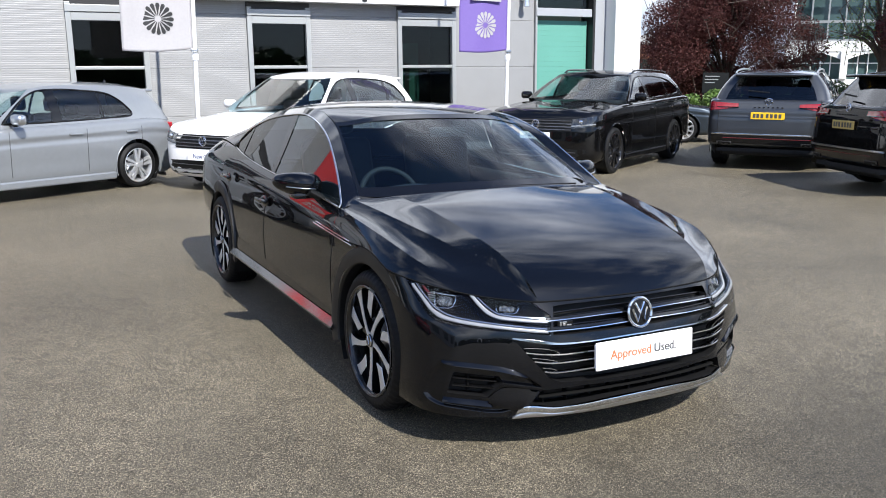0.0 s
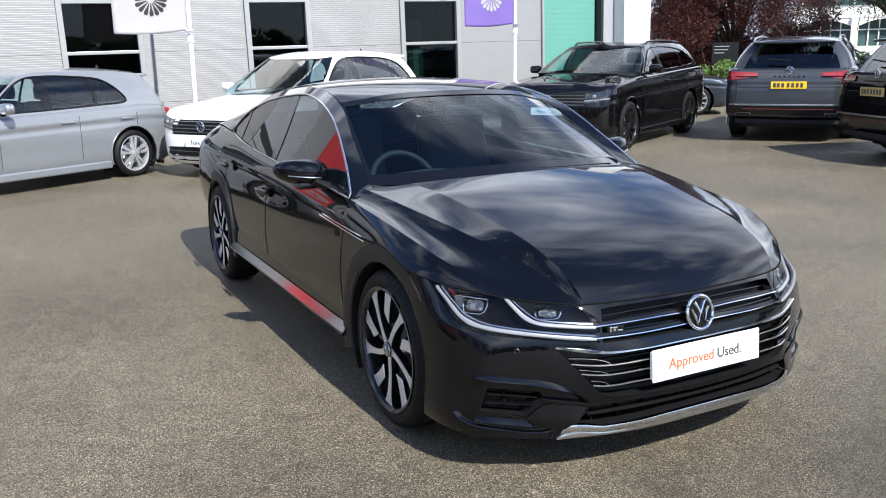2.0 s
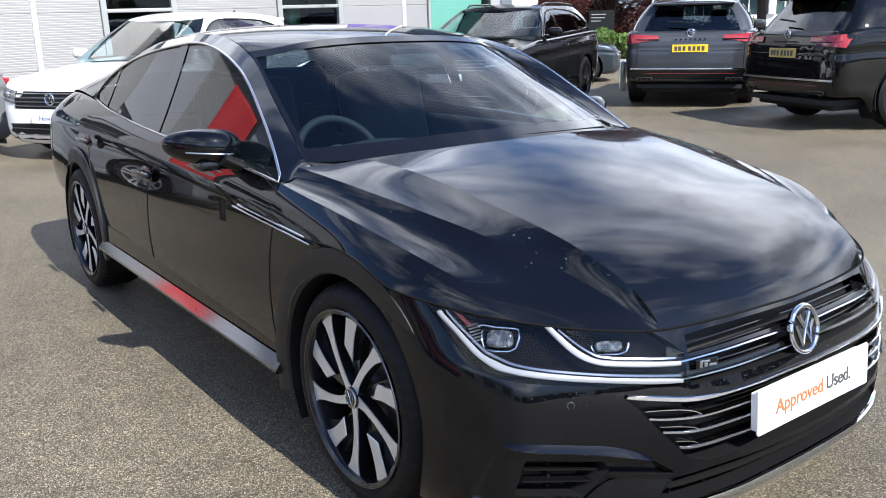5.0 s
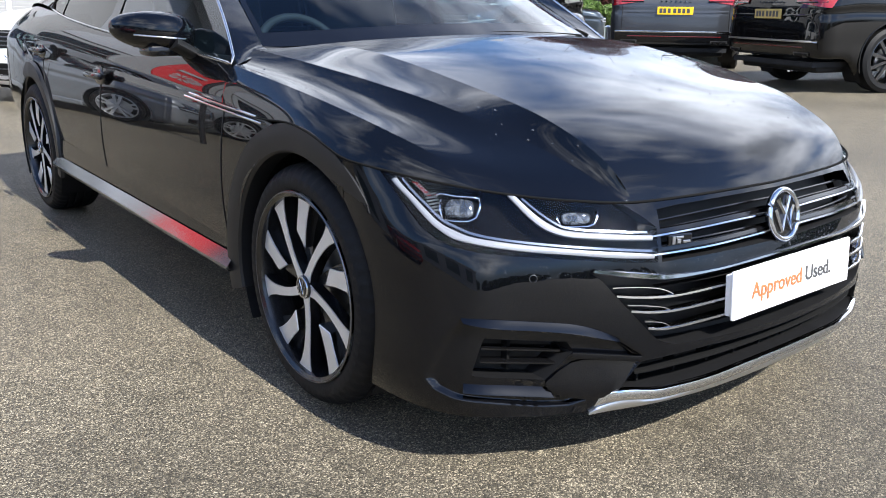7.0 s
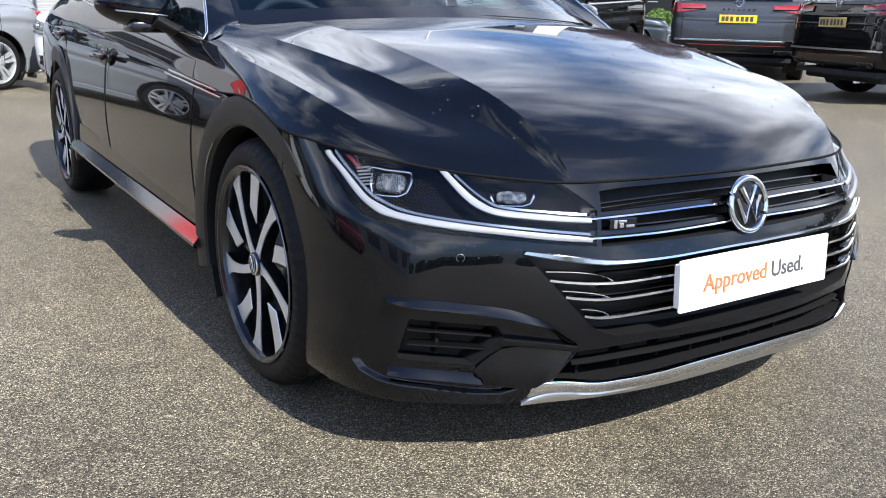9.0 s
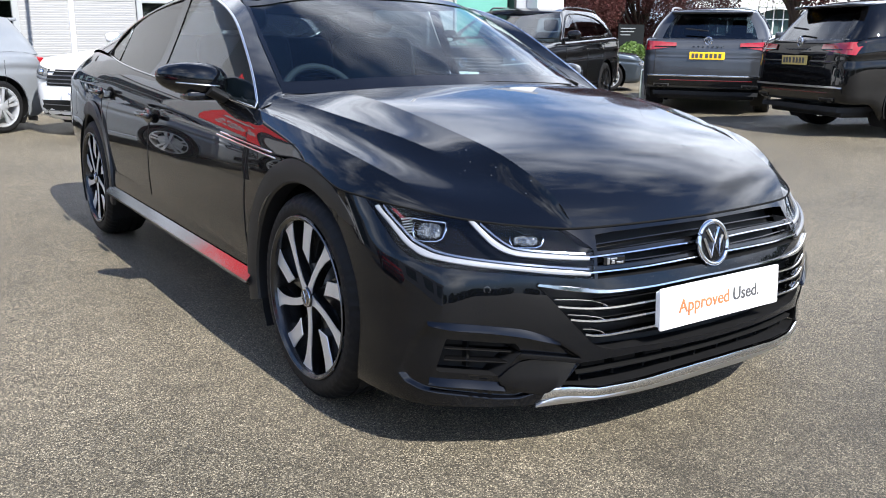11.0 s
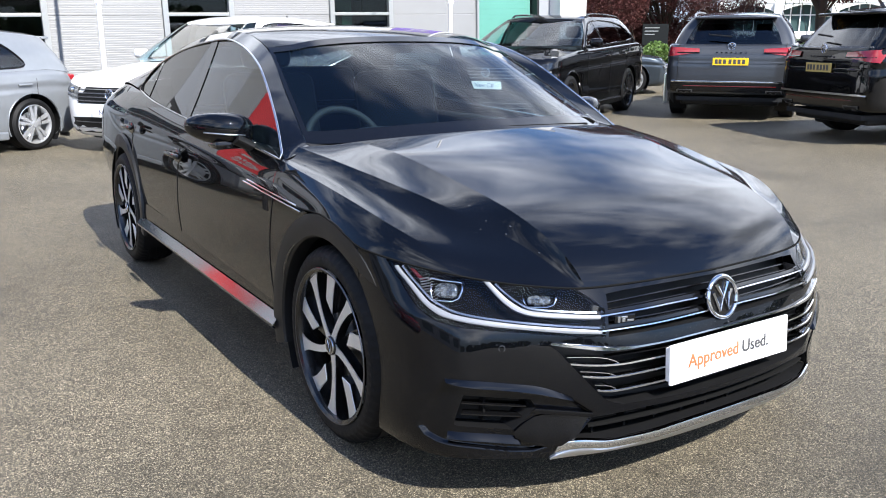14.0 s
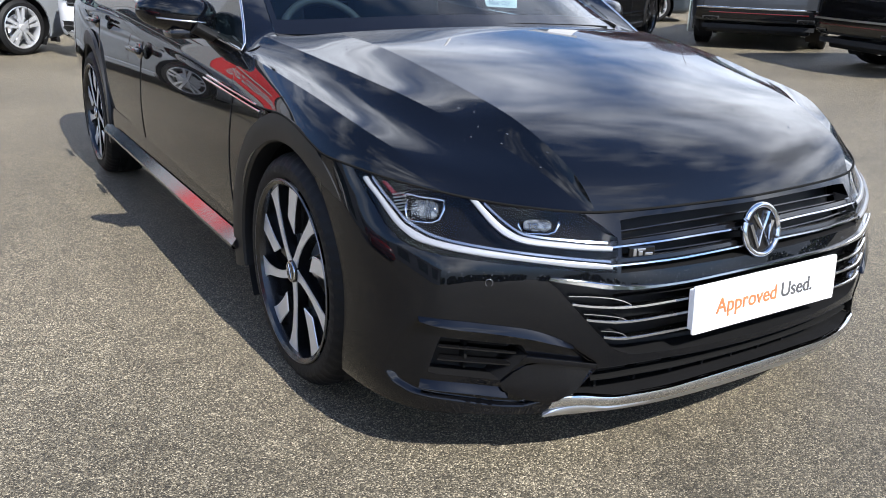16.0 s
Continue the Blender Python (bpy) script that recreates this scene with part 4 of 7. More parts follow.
    # cowl panel and wipers
    cowl = np.array([[(x, .33 + .215 * (abs(x) / .742) ** 2 + dy, .945 - .012 * (abs(x) / .742) ** 2 + dz) for x in np.linspace(-.755, .755, 40)] for dy, dz in ((.02, .012), (-.02, -.004), (-.05, -.05))])
    add_part("cowl_panel", net_mesh("cowl_panel", cowl, M["wiper_black"]), car)
    for pts in ([(.56, .455, .962), (.30, .385, .975), (.02, .360, .982), (-.33, .395, .970)], [(.66, .51, .960), (.62, .53, .978), (.36, .455, 1.000)]):
        w = add_part("wiper", tube_mesh("wiper", spline(pts, 16), .006, M["wiper_black"], 6), car, "black wiper blade")
    grille(car)
    interior(car)
    part("underbody", bm_box(0, 1.62, .215, 1.06, 4.3, .07, .02), M["matt_black"], car)
    part("engine_block", bm_box(0, -.10, .45, 1.05, .95, .36, .05), M["matt_black"], car)
    return car


def mirror(car, s):
    mm = new("door_mirror")
    mm.parent = car
    bm = bmesh.new()
    bmesh.ops.create_uvsphere(bm, u_segments=32, v_segments=20, radius=1)
    for v in bm.verts:
        x, y, z = v.co
        x = math.copysign(abs(x) ** .85, x)
        z = math.copysign(abs(z) ** .8, z)
        y = y * (1 - .25 * (x + 1) / 2)
        v.co = (x * .128, (min(y, .55)) * .088 + .045 * (x + .3) ** 2, z * .071 * (1 - .22 * (x + 1) / 2) + .012 * x)
    bm.transform(Matrix.Translation((.945, .885, .982)))
    if s < 0:
        bm.transform(Matrix.Diagonal((-1, 1, 1, 1)))
        bmesh.ops.reverse_faces(bm, faces=bm.faces[:])
    part("mirror_cap", bm, M["paint_black"], mm, "gloss black mirror cap", True, 60)
    ind = [(s * (.945 + .128 * q), .885 - .088 * (1 - .125 * (q + 1)) * math.sqrt(max(0, .95 - abs(q) ** 2.3)) + .045 * (q + .3) ** 2 + .002, .966 + .012 * q) for q in np.linspace(-.5, .62, 14)]
    v, f = tube(ind, .0055, 8, False, .6)
    add_part("indicator", mesh_from("indicator", v, f, M["satin_silver"], True), mm, "pale indicator strip")
    part("mirror_base", join_bm(bm_box(s * .915, .885, .924, .16, .11, .035, .014)), M["gloss_black"], mm, "", True)
    arm = bmesh.new()
    bmesh.ops.create_cone(arm, cap_ends=True, segments=16, radius1=.028, radius2=.038, depth=.13)
    arm.transform(Matrix.Translation((s * .862, .835, .918)) @ Euler((0, s * radians(62), 0)).to_matrix().to_4x4() @ Matrix.Diagonal((.62, 1.3, 1, 1)))
    part("mirror_arm", arm, M["matt_black"], mm, "", True)
    gl = bm_box(s * .945, .929, .982, .14, .006, .10, .002)
    part("mirror_glass", gl, M["chrome"], mm, "mirror glass")


def front_lamp(car, s):
    lamp = new("headlamp")
    lamp.parent = car
    order = (lambda n: n[:, ::-1]) if s > 0 else (lambda n: n)
    add_part("lamp_bowl", net_mesh("lamp_bowl", order(bucket(LAMP, .055, s)), M["lamp_dark"], sharp=30), lamp, "dark lamp bowl")
    a0, a1, top, bot = LAMP
    us = np.linspace(a0, a1, 50)
    cover = np.array([[off(s * a, lerp_curve(top, a) * (1 - k) + lerp_curve(bot, a) * k, .001) for a in us] for k in np.linspace(0, 1, 10)])
    add_part("lamp_cover", net_mesh("lamp_cover", order(cover), M["glass_clear"]), lamp, "clear lamp cover")
    d1 = strip_net([(.872, .030), (.864, .045), (.83, .091), (.803, .135), (.777, .175), (.753, .202), (.731, .221), (.679, .234), (.63, .237), (.529, .238), (.425, .249), (.370, .259)],
                   [(.862, .020), (.856, .032), (.826, .072), (.793, .121), (.762, .165), (.733, .187), (.706, .203), (.66, .210), (.58, .211), (.53, .214), (.425, .224), (.370, .241)], s, .005)
    add_part("running_light", net_mesh("running_light", order(d1), M["drl"], sharp=40), lamp, "white light strip sweeping under the lamp")
    d2 = strip_net([(.645, .010), (.626, .047), (.604, .089), (.583, .123), (.563, .145), (.532, .162), (.481, .167), (.428, .171), (.372, .180)],
                   [(.630, .008), (.605, .052), (.584, .087), (.563, .114), (.542, .132), (.502, .140), (.45, .143), (.372, .159)], s, .005)
    add_part("running_light", net_mesh("running_light", order(d2), M["drl"], sharp=40), lamp, "white light strip of the inner lamp")
    for curve in ([(.852, .016), (.826, .056), (.792, .104), (.760, .150), (.730, .172), (.703, .188), (.66, .197), (.58, .199), (.53, .202), (.44, .210), (.372, .226)],
                  [(.618, .012), (.596, .046), (.576, .076), (.556, .102), (.538, .119), (.500, .127), (.45, .130), (.380, .142)]):
        add_part("light_guide", net_mesh("light_guide", order(bar_net(curve, .0085, s, .000, 44, .012)), M["guide"], sharp=40), lamp, "satin light guide along the strip")
    # ribbed reflector wall beside each lens
    for k in range(6):
        q, n = fascia_at(s * (.772 - .003 * k), .058 + .0125 * k)
        part("reflector_rib", bm_box(q[0], q[1] + .034, q[2], .030, .004, .0028), M["satin_silver"], lamp)
    for a, v, w, h, bright in ((.734, .082, .046, .036, True), (.512, .070, .046, .021, False)):
        q, n = fascia_at(s * a, v)
        q = q - n * .026
        tx = np.array([n[1], -n[0], 0]) / math.hypot(n[0], n[1]) * (1 if s < 0 else -1)
        tz = np.array([0, 0, 1.0]) - n * n[2]
        bm = bmesh.new()
        bmesh.ops.create_uvsphere(bm, u_segments=24, v_segments=16, radius=1)
        for p in bm.verts:
            x, y, z = [math.copysign(abs(e) ** .6, e) for e in p.co]
            p.co = q + .72 * w * x * tx + .75 * h * z * tz + .014 * y * n
        pr = part("projector_lens", bm, M["lens"], lamp, "clear projector lens", True, 80)
        shapes = [[(1.25, .95), (.95, 1.08), (.2, .92), (-.6, .88), (-.95, .80)], [(-.95, .80), (-1.0, .1), (-.85, -.7), (-.5, -1.0), (.2, -1.02), (.8, -.95)], [(.92, .62), (.96, -.1), (.78, -.90)]]
        for k, pts in enumerate(shapes if bright else shapes[1:]):
            line = [q + n * .010 + w * x * tx + h * z * tz for x, z in pts]
            add_part("lens_frame", mesh_from("lens_frame", *tube(line, (.0042, .0034, .0028)[k if bright else k + 1], 6, False, .7), M["chrome"], True), pr, "bright frame round the lens")
    rf = strip_net([(.838, .012), (.818, .036), (.800, .060)], [(.822, .012), (.806, .032), (.790, .052)], s, -.016, 12)
    add_part("side_reflector", net_mesh("side_reflector", order(rf), M["tail_red"]), lamp, "small red side reflector")


def grille(car):
    g = new("grille")
    g.parent = car
    for nm, op, d in (("upper_grille", GRILLE_UP, .07), ("lower_grille", GRILLE_LOW, .06), ("lower_intake", INTAKE, .09)):
        add_part(nm, net_mesh(nm, bucket(op, d, 0), M["matt_black"], sharp=30), g)
    def across(curve, half, lift, nm, mat, lab="", sink=.03):
        n1, n2 = bar_net(curve, half, 1, lift, 40, sink), bar_net(curve, half, -1, lift, 40, sink)
        add_part(nm, net_mesh(nm, [n1[:, ::-1], n2], mat, sharp=30), g, lab)
    for curve in ([(0, .148), (.145, .146), (.30, .157), (.372, .164)], [(0, .224), (.06, .225), (.236, .238), (.372, .244)]):
        across(curve, .0065, .002, "chrome_bar", M["chrome"], "chrome bar of the upper grille")
        across([(a, v - .020) for a, v in curve], .016, -.006, "bar_shelf", M["gloss_black"], "gloss black upper face of the bar")
    across([(0, .105), (.20, .110), (.33, .125)], .006, -.020, "grille_slat", M["gloss_black"])
    across([(0, .066), (.20, .070), (.34, .084)], .006, -.024, "grille_slat", M["gloss_black"])
    across([(0, .182), (.20, .187), (.35, .195)], .006, -.020, "grille_slat", M["gloss_black"])
    for s in (1, -1):
        top = strip_net([(.488, .311), (.425, .329), (.336, .355), (.243, .350), (.081, .338), (0, .337)], [(.483, .294), (.425, .304), (.336, .332), (.243, .336), (.081, .324), (0, .323)], s, .010, 60)
        add_part("chrome_bar", net_mesh("chrome_bar", top[:, ::-1] if s > 0 else top, M["chrome"], sharp=30), g, "broad chrome bar over the lower grille")
    for curve, fork in (([(0, .413), (.217, .417), (.331, .429), (.441, .411)], [(.448, .376), (.371, .386), (.331, .421)]),
                        ([(0, .474), (.21, .478), (.336, .495), (.413, .481)], [(.419, .455), (.359, .471), (.336, .492)]),
                        ([(0, .547), (.208, .551), (.333, .573), (.379, .563)], [(.385, .534), (.352, .544), (.335, .567)])):
        across(curve, .0085, .003, "chrome_bar", M["chrome"], "chrome bar of the lower grille")
        for s in (1, -1):
            fk = bar_net(fork, .0035, s, .001, 20)
            add_part("bar_fork", net_mesh("bar_fork", fk[:, ::-1] if s > 0 else fk, M["chrome"], sharp=30), g, "forked end of a chrome bar")
    for v0 in (.382, .445, .512, .590):
        across([(0, v0), (.20, v0), (.35, v0 + .01)], .004, -.022, "grille_slat", M["wiper_black"])
    across([(0, .745), (.20, .750), (.33, .775), (.39, .79)], .008, -.015, "intake_slat", M["wiper_black"])
    for a in np.linspace(-.36, .36, 10):
        q, n = fascia_at(a, .75 + .3 * max(0, abs(a) - .22))
        part("intake_rib", bm_box(q[0], q[1] + .058, q[2], .007, .03, .056), M["wiper_black"], g)
    for s in (-1, 1):
        order = (lambda n: n[:, ::-1]) if s > 0 else (lambda n: n)
        fog = new("fog_intake")
        fog.parent = car
        add_part("intake_bowl", net_mesh("intake_bowl", order(bucket(FOG, .07, s, lift=-.0135)), M["matt_black"], sharp=30), fog)
        for v0 in (.668, .728):
            add_part("intake_slat", net_mesh("intake_slat", order(bar_net([(.530, v0 + .006), (.60, v0), (.672, v0 - .006)], .006, s, -.026, 16)), M["gloss_black"], sharp=30), fog)
        q, n = fascia_at(s * .60, .69)
        part("intake_rib", bm_box(q[0], q[1] + .058, q[2], .008, .02, .08), M["wiper_black"], fog)
        brow = facet_net([(.712, .526), (.652, .520), (.574, .522), (.514, .532), (.473, .558), (.432, .604)], [(.704, .545), (.652, .560), (.574, .563), (.514, .577), (.473, .594), (.432, .612)],
                         ((0, -.004), (.03, .0015), (.4, .007), (.85, .011), (1, .009), (1.12, -.016)), s)
        add_part("brow", net_mesh("brow", order(brow[::-1]), M["paint_black"], sharp=35), fog, "raised black brow over the intake")
        ledge = facet_net([(.704, .795), (.66, .797), (.60, .806), (.558, .814)], [(.702, .842), (.66, .849), (.60, .862), (.540, .874)],
                          ((0, -.030), (.10, -.022), (.85, .001), (.95, .003), (1, .001), (1.02, -.016)), s)
        add_part("ledge", net_mesh("ledge", order(ledge[::-1]), M["paint_black"], sharp=35), fog, "gloss black ledge under the intake")
        blade = facet_net([(.556, .806), (.533, .750), (.512, .712), (.490, .699), (.440, .708), (.386, .724)], [(.552, .838), (.532, .858), (.508, .876), (.482, .888), (.452, .884), (.425, .850)],
                          ((0, -.015), (.03, -.010), (.5, -.001), (.90, .007), (1, .005), (1.03, -.010)), s, straight=True, even=-.006, wide=.16)
        add_part("blade", net_mesh("blade", order(blade[::-1]), M["paint_black"], sharp=35), fog, "gloss black corner blade")
        wing = strip_net([(.513, .690), (.46, .698), (.386, .718)], [(.513, .662), (.46, .672), (.386, .692)], s, .002, 30)
        add_part("wing", net_mesh("wing", order(wing), M["paint_black"], sharp=50), fog, "gloss black upper wing")
        q, n = fascia_at(s * .590, .344)
        ring = [(q + n * .0004 + .0085 * (math.cos(w) * np.array([n[1], -n[0], 0]) + math.sin(w) * np.array([0, 0, 1]))) for w in np.linspace(0, 2 * math.pi, 20)[:-1]]
        v, f = tube(ring, .0009, 6, True)
        add_part("parking_sensor", mesh_from("parking_sensor", v, f, M["frame_trim"], True), car, "round parking sensor")
    edge_up = [(0, .808), (.149, .816), (.291, .849), (.342, .857), (.423, .848), (.462, .900)]
    edge_mid = [(0, .860), (.126, .868), (.279, .902), (.333, .910), (.420, .902), (.474, .948)]
    lip = [strip_net(edge_mid, edge_up, s, .012, 60, True) for s in (1, -1)]
    add_part("front_lip", net_mesh("front_lip", [lip[0][:, ::-1], lip[1]], M["chrome"], sharp=40), car, "bright chrome strip along the front lip")
    low = [strip_net([(0, .918), (.20, .934), (.40, .950), (.476, .966)], [(0, .864), (.126, .872), (.279, .906), (.333, .914), (.420, .906), (.476, .952)], s, .009, 50) for s in (1, -1)]
    add_part("lip_underside", net_mesh("lip_underside", [low[0][:, ::-1], low[1]], M["satin_silver"], sharp=40), car, "satin silver lower lip")
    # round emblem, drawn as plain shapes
    e = new("emblem")
    e.parent = car
    c = np.array([-.023, -.792, .580])
    tilt = Matrix.Translation(c) @ Euler((radians(78), 0, 0)).to_matrix().to_4x4()
    part("emblem_disc", bm_cyl(.060, .064, .014, 40, tilt, .002), M["gloss_black"], e, "", True, 30)
    ring = [tilt @ Vector((.061 * math.cos(w), .061 * math.sin(w), .008)) for w in np.linspace(0, 2 * math.pi, 49)[:-1]]
    add_part("emblem_ring", tube_mesh("emblem_ring", ring, .0075, M["chrome"], 10, True), e, "chrome ring")
    bars = []
    for pts in ([(-.024, .042), (0, .000), (.024, .042)], [(-.039, .018), (-.018, -.038), (0, .006), (.018, -.038), (.039, .018)]):
        bars.append(tube([tilt @ Vector((x, y, .009)) for x, y in pts], .0070, 6))
    add_part("emblem_bar", mesh_from("emblem_bar", *merge(*bars), M["chrome"], True, sharp=40), e, "chrome bars")
    # small badge as a plain shape
    q, n = fascia_at(-.312, .190)
    at = Matrix.Translation(q + n * .004) @ Euler((0, 0, radians(-14))).to_matrix().to_4x4()
    badge = part("badge", bm_box(0, 0, 0, .066, .008, .024, .003, at), M["gloss_black"], g, "small black badge with silver strokes")
    for x, z, w, h in ((-.020, 0, .008, .018), (-.006, .006, .020, .005), (-.004, -.003, .010, .010), (.018, -.005, .020, .006)):
        part("badge_stroke", bm_box(x + z * .4, -.005, z, w, .004, h, .001, at), M["satin_silver"], badge)
    # show plate
    pl = new("show_plate")
    pl.parent = car
    pm = Matrix.Translation((-.022, -.846, .433)) @ Euler((radians(-4), 0, 0)).to_matrix().to_4x4()
    part("plate_board", bm_box(0, 0, 0, .524, .010, .118, .004, pm), M["white_plastic"], pl, "white plate")
    part("plate_bracket", bm_box(0, .016, -.004, .50, .022, .10, .004, pm), M["white_plastic"], pl)
    x = -.190
    for word, mt in (("Approved", "plate_orange"), ("Used.", "plate_grey")):
        cu = bpy.data.curves.new("lettering", "FONT")
        cu.body = word
        cu.size = .0540
        cu.offset = .0007
        cu.extrude = .0008
        cu.materials.append(M[mt])
        t = new("lettering", cu)
        t.parent = pl
        t.matrix_basis = pm @ Matrix.Translation((x, -.0062, -.018)) @ Euler((radians(90), 0, 0)).to_matrix().to_4x4()
        x += .232


def seat(parent, x, y, wide=.50):
    st = new("seat")
    st.parent = parent
    part("cushion", bm_box(x, y, .50, wide, .50, .16, .06, seg=3), M["leather"], st, "", True, 60)
    part("backrest", bm_box(0, 0, .32, wide * .96, .14, .62, .06, Matrix.Translation((x, y + .24, .55)) @ Euler((radians(-16), 0, 0)).to_matrix().to_4x4(), 3), M["leather"], st, "", True, 60)
    if wide < .8:
        part("headrest", bm_box(0, 0, .74, .26, .10, .18, .045, Matrix.Translation((x, y + .25, .55)) @ Euler((radians(-14), 0, 0)).to_matrix().to_4x4(), 3), M["leather"], st, "", True, 60)
    return st


def interior(car):
    cab = new("cabin")
    cab.parent = car
    top = np.array([[(x, y, z + .02 * math.exp(-((x + .36) / .16) ** 2) * (1 if y > .6 else 0)) for x in np.linspace(-.74, .74, 40)] for y, z in ((.40, .925), (.55, .945), (.72, .955), (.82, .935), (.88, .86), (.88, .62))])
    add_part("dashboard", net_mesh("dashboard", top, M["interior"], flip=True, sharp=40), cab, "black dashboard")
    part("floor_pan", bm_box(0, 1.8, .30, 1.5, 2.6, .05), M["interior"], cab)
    for s in (-1, 1):
        part("door_card", bm_box(s * .78, 1.6, .62, .06, 2.3, .58, .02), M["interior"], cab)
        seat(cab, s * .37, 1.45)
    seat(cab, 0, 2.42, 1.25)
    part("headliner", bm_box(0, 1.9, 1.300, 1.0, 1.3, .02, .008), M["interior"], cab)
    part("parcel_shelf", bm_box(0, 3.05, .93, 1.2, .8, .03, .01), M["interior"], cab)
    wh = new("steering_wheel")
    wh.parent = cab
    m = Matrix.Translation((-.37, .97, .872)) @ Euler((radians(58), 0, 0)).to_matrix().to_4x4()
    ring = [m @ Vector((.178 * math.cos(w), .178 * math.sin(w), 0)) for w in np.linspace(0, 2 * math.pi, 41)[:-1]]
    add_part("wheel_rim", tube_mesh("wheel_rim", ring, .016, M["leather"], 10, True), wh, "black steering wheel rim")
    part("wheel_hub", bm_cyl(.075, .06, .05, 24, m @ Matrix.Translation((0, 0, -.01)), .008), M["interior"], wh)
    for w in (0, math.pi, -math.pi / 2):
        part("wheel_spoke", bm_box(.12, 0, 0, .12, .035, .018, .006, m @ Euler((0, 0, w)).to_matrix().to_4x4()), M["interior"], wh)
    part("rear_view_mirror", bm_box(0, .98, 1.235, .24, .03, .06, .015), M["interior"], cab, "", True)


hero = hero_car()
hero.matrix_basis = pose(0, 0, 0, 0, 0, 1.15)


# ---- ground and building ----
def ground_z(x):
    """Level under the parked car, rising gently towards +x."""
    t = min(max((x - 1.6) / 1.6, 0), 1)
    return 0.0165 * (min(x, 40) - 1.0) * t * t * (3 - 2 * t)


def tarmac_material():
    m = bpy.data.materials.new("dark_patched_tarmac")
    m.use_nodes = True
    nt = m.node_tree
    b = nt.nodes["Principled BSDF"]
    co = nt.nodes.new("ShaderNodeTexCoord")
    def noise_node(scale, detail=4.0, rough=0.6):
        n = nt.nodes.new("ShaderNodeTexNoise")
        n.inputs["Scale"].default_value = scale
        n.inputs["Detail"].default_value = detail
        n.inputs["Roughness"].default_value = rough
        nt.links.new(co.outputs["Object"], n.inputs["Vector"])
        return n
    vor = nt.nodes.new("ShaderNodeTexVoronoi")
    vor.inputs["Scale"].default_value = 290.0
    vor.inputs["Randomness"].default_value = 1.0
    nt.links.new(co.outputs["Object"], vor.inputs["Vector"])
    rgb = nt.nodes.new("ShaderNodeSeparateColor")
    nt.links.new(vor.outputs["Color"], rgb.inputs[0])
    ramp = nt.nodes.new("ShaderNodeValToRGB")
    el = ramp.color_ramp.elements
    el[0].position, el[0].color = 0.0, (0.024, 0.021, 0.0155, 1)
    el[1].position, el[1].color = 1.0, (0.38, 0.33, 0.24, 1)
    e = el.new(0.45); e.color = (0.068, 0.059, 0.0435, 1)
    e = el.new(0.78); e.color = (0.142, 0.122, 0.085, 1)
    e = el.new(0.90); e.color = (0.25, 0.215, 0.155, 1)
    nt.links.new(rgb.outputs[0], ramp.inputs["Fac"])
    wide = noise_node(0.55, 5.0, 0.6)
    mid = noise_node(9.0, 5.0, 0.6)
    r1 = nt.nodes.new("ShaderNodeMapRange")
    r1.inputs["From Min"].default_value, r1.inputs["From Max"].default_value = 0.35, 0.68
    r1.inputs["To Min"].default_value, r1.inputs["To Max"].default_value = 0.80, 1.25
    nt.links.new(wide.outputs["Fac"], r1.inputs["Value"])
    r2 = nt.nodes.new("ShaderNodeMapRange")
    r2.inputs["From Min"].default_value, r2.inputs["From Max"].default_value = 0.3, 0.7
    r2.inputs["To Min"].default_value, r2.inputs["To Max"].default_value = 0.86, 1.15
    nt.links.new(mid.outputs["Fac"], r2.inputs["Value"])
    mul = nt.nodes.new("ShaderNodeMath"); mul.operation = "MULTIPLY"
    nt.links.new(r1.outputs[0], mul.inputs[0]); nt.links.new(r2.outputs[0], mul.inputs[1])
    # darker over a broad patch before the car, paler beyond, with a ragged edge
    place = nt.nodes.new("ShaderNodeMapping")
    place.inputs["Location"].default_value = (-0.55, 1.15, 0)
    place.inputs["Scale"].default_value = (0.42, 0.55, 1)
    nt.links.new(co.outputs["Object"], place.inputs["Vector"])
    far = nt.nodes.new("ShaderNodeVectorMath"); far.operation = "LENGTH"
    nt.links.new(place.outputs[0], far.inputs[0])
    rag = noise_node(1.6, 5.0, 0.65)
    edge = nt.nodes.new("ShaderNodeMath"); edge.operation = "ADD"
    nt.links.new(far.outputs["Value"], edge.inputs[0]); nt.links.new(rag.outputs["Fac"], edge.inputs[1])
    patch_tone = nt.nodes.new("ShaderNodeMapRange")
    patch_tone.interpolation_type = "SMOOTHSTEP"
    patch_tone.inputs["From Min"].default_value, patch_tone.inputs["From Max"].default_value = 0.85, 1.75
    patch_tone.inputs["To Min"].default_value, patch_tone.inputs["To Max"].default_value = 0.50, 1.12
    nt.links.new(edge.outputs[0], patch_tone.inputs["Value"])
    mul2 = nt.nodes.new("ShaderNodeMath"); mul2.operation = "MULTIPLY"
    nt.links.new(mul.outputs[0], mul2.inputs[0]); nt.links.new(patch_tone.outputs[0], mul2.inputs[1])
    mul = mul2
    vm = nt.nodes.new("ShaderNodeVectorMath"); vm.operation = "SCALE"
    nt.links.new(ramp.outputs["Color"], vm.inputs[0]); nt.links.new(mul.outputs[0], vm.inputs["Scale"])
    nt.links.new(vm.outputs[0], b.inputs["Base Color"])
    bp = nt.nodes.new("ShaderNodeBump")
    bp.inputs["Strength"].default_value = 0.8
    bp.inputs["Distance"].default_value = 0.004
    nt.links.new(vor.outputs["Distance"], bp.inputs["Height"])
    bp.invert = True
    nt.links.new(bp.outputs["Normal"], b.inputs["Normal"])
    rr = nt.nodes.new("ShaderNodeMapRange")
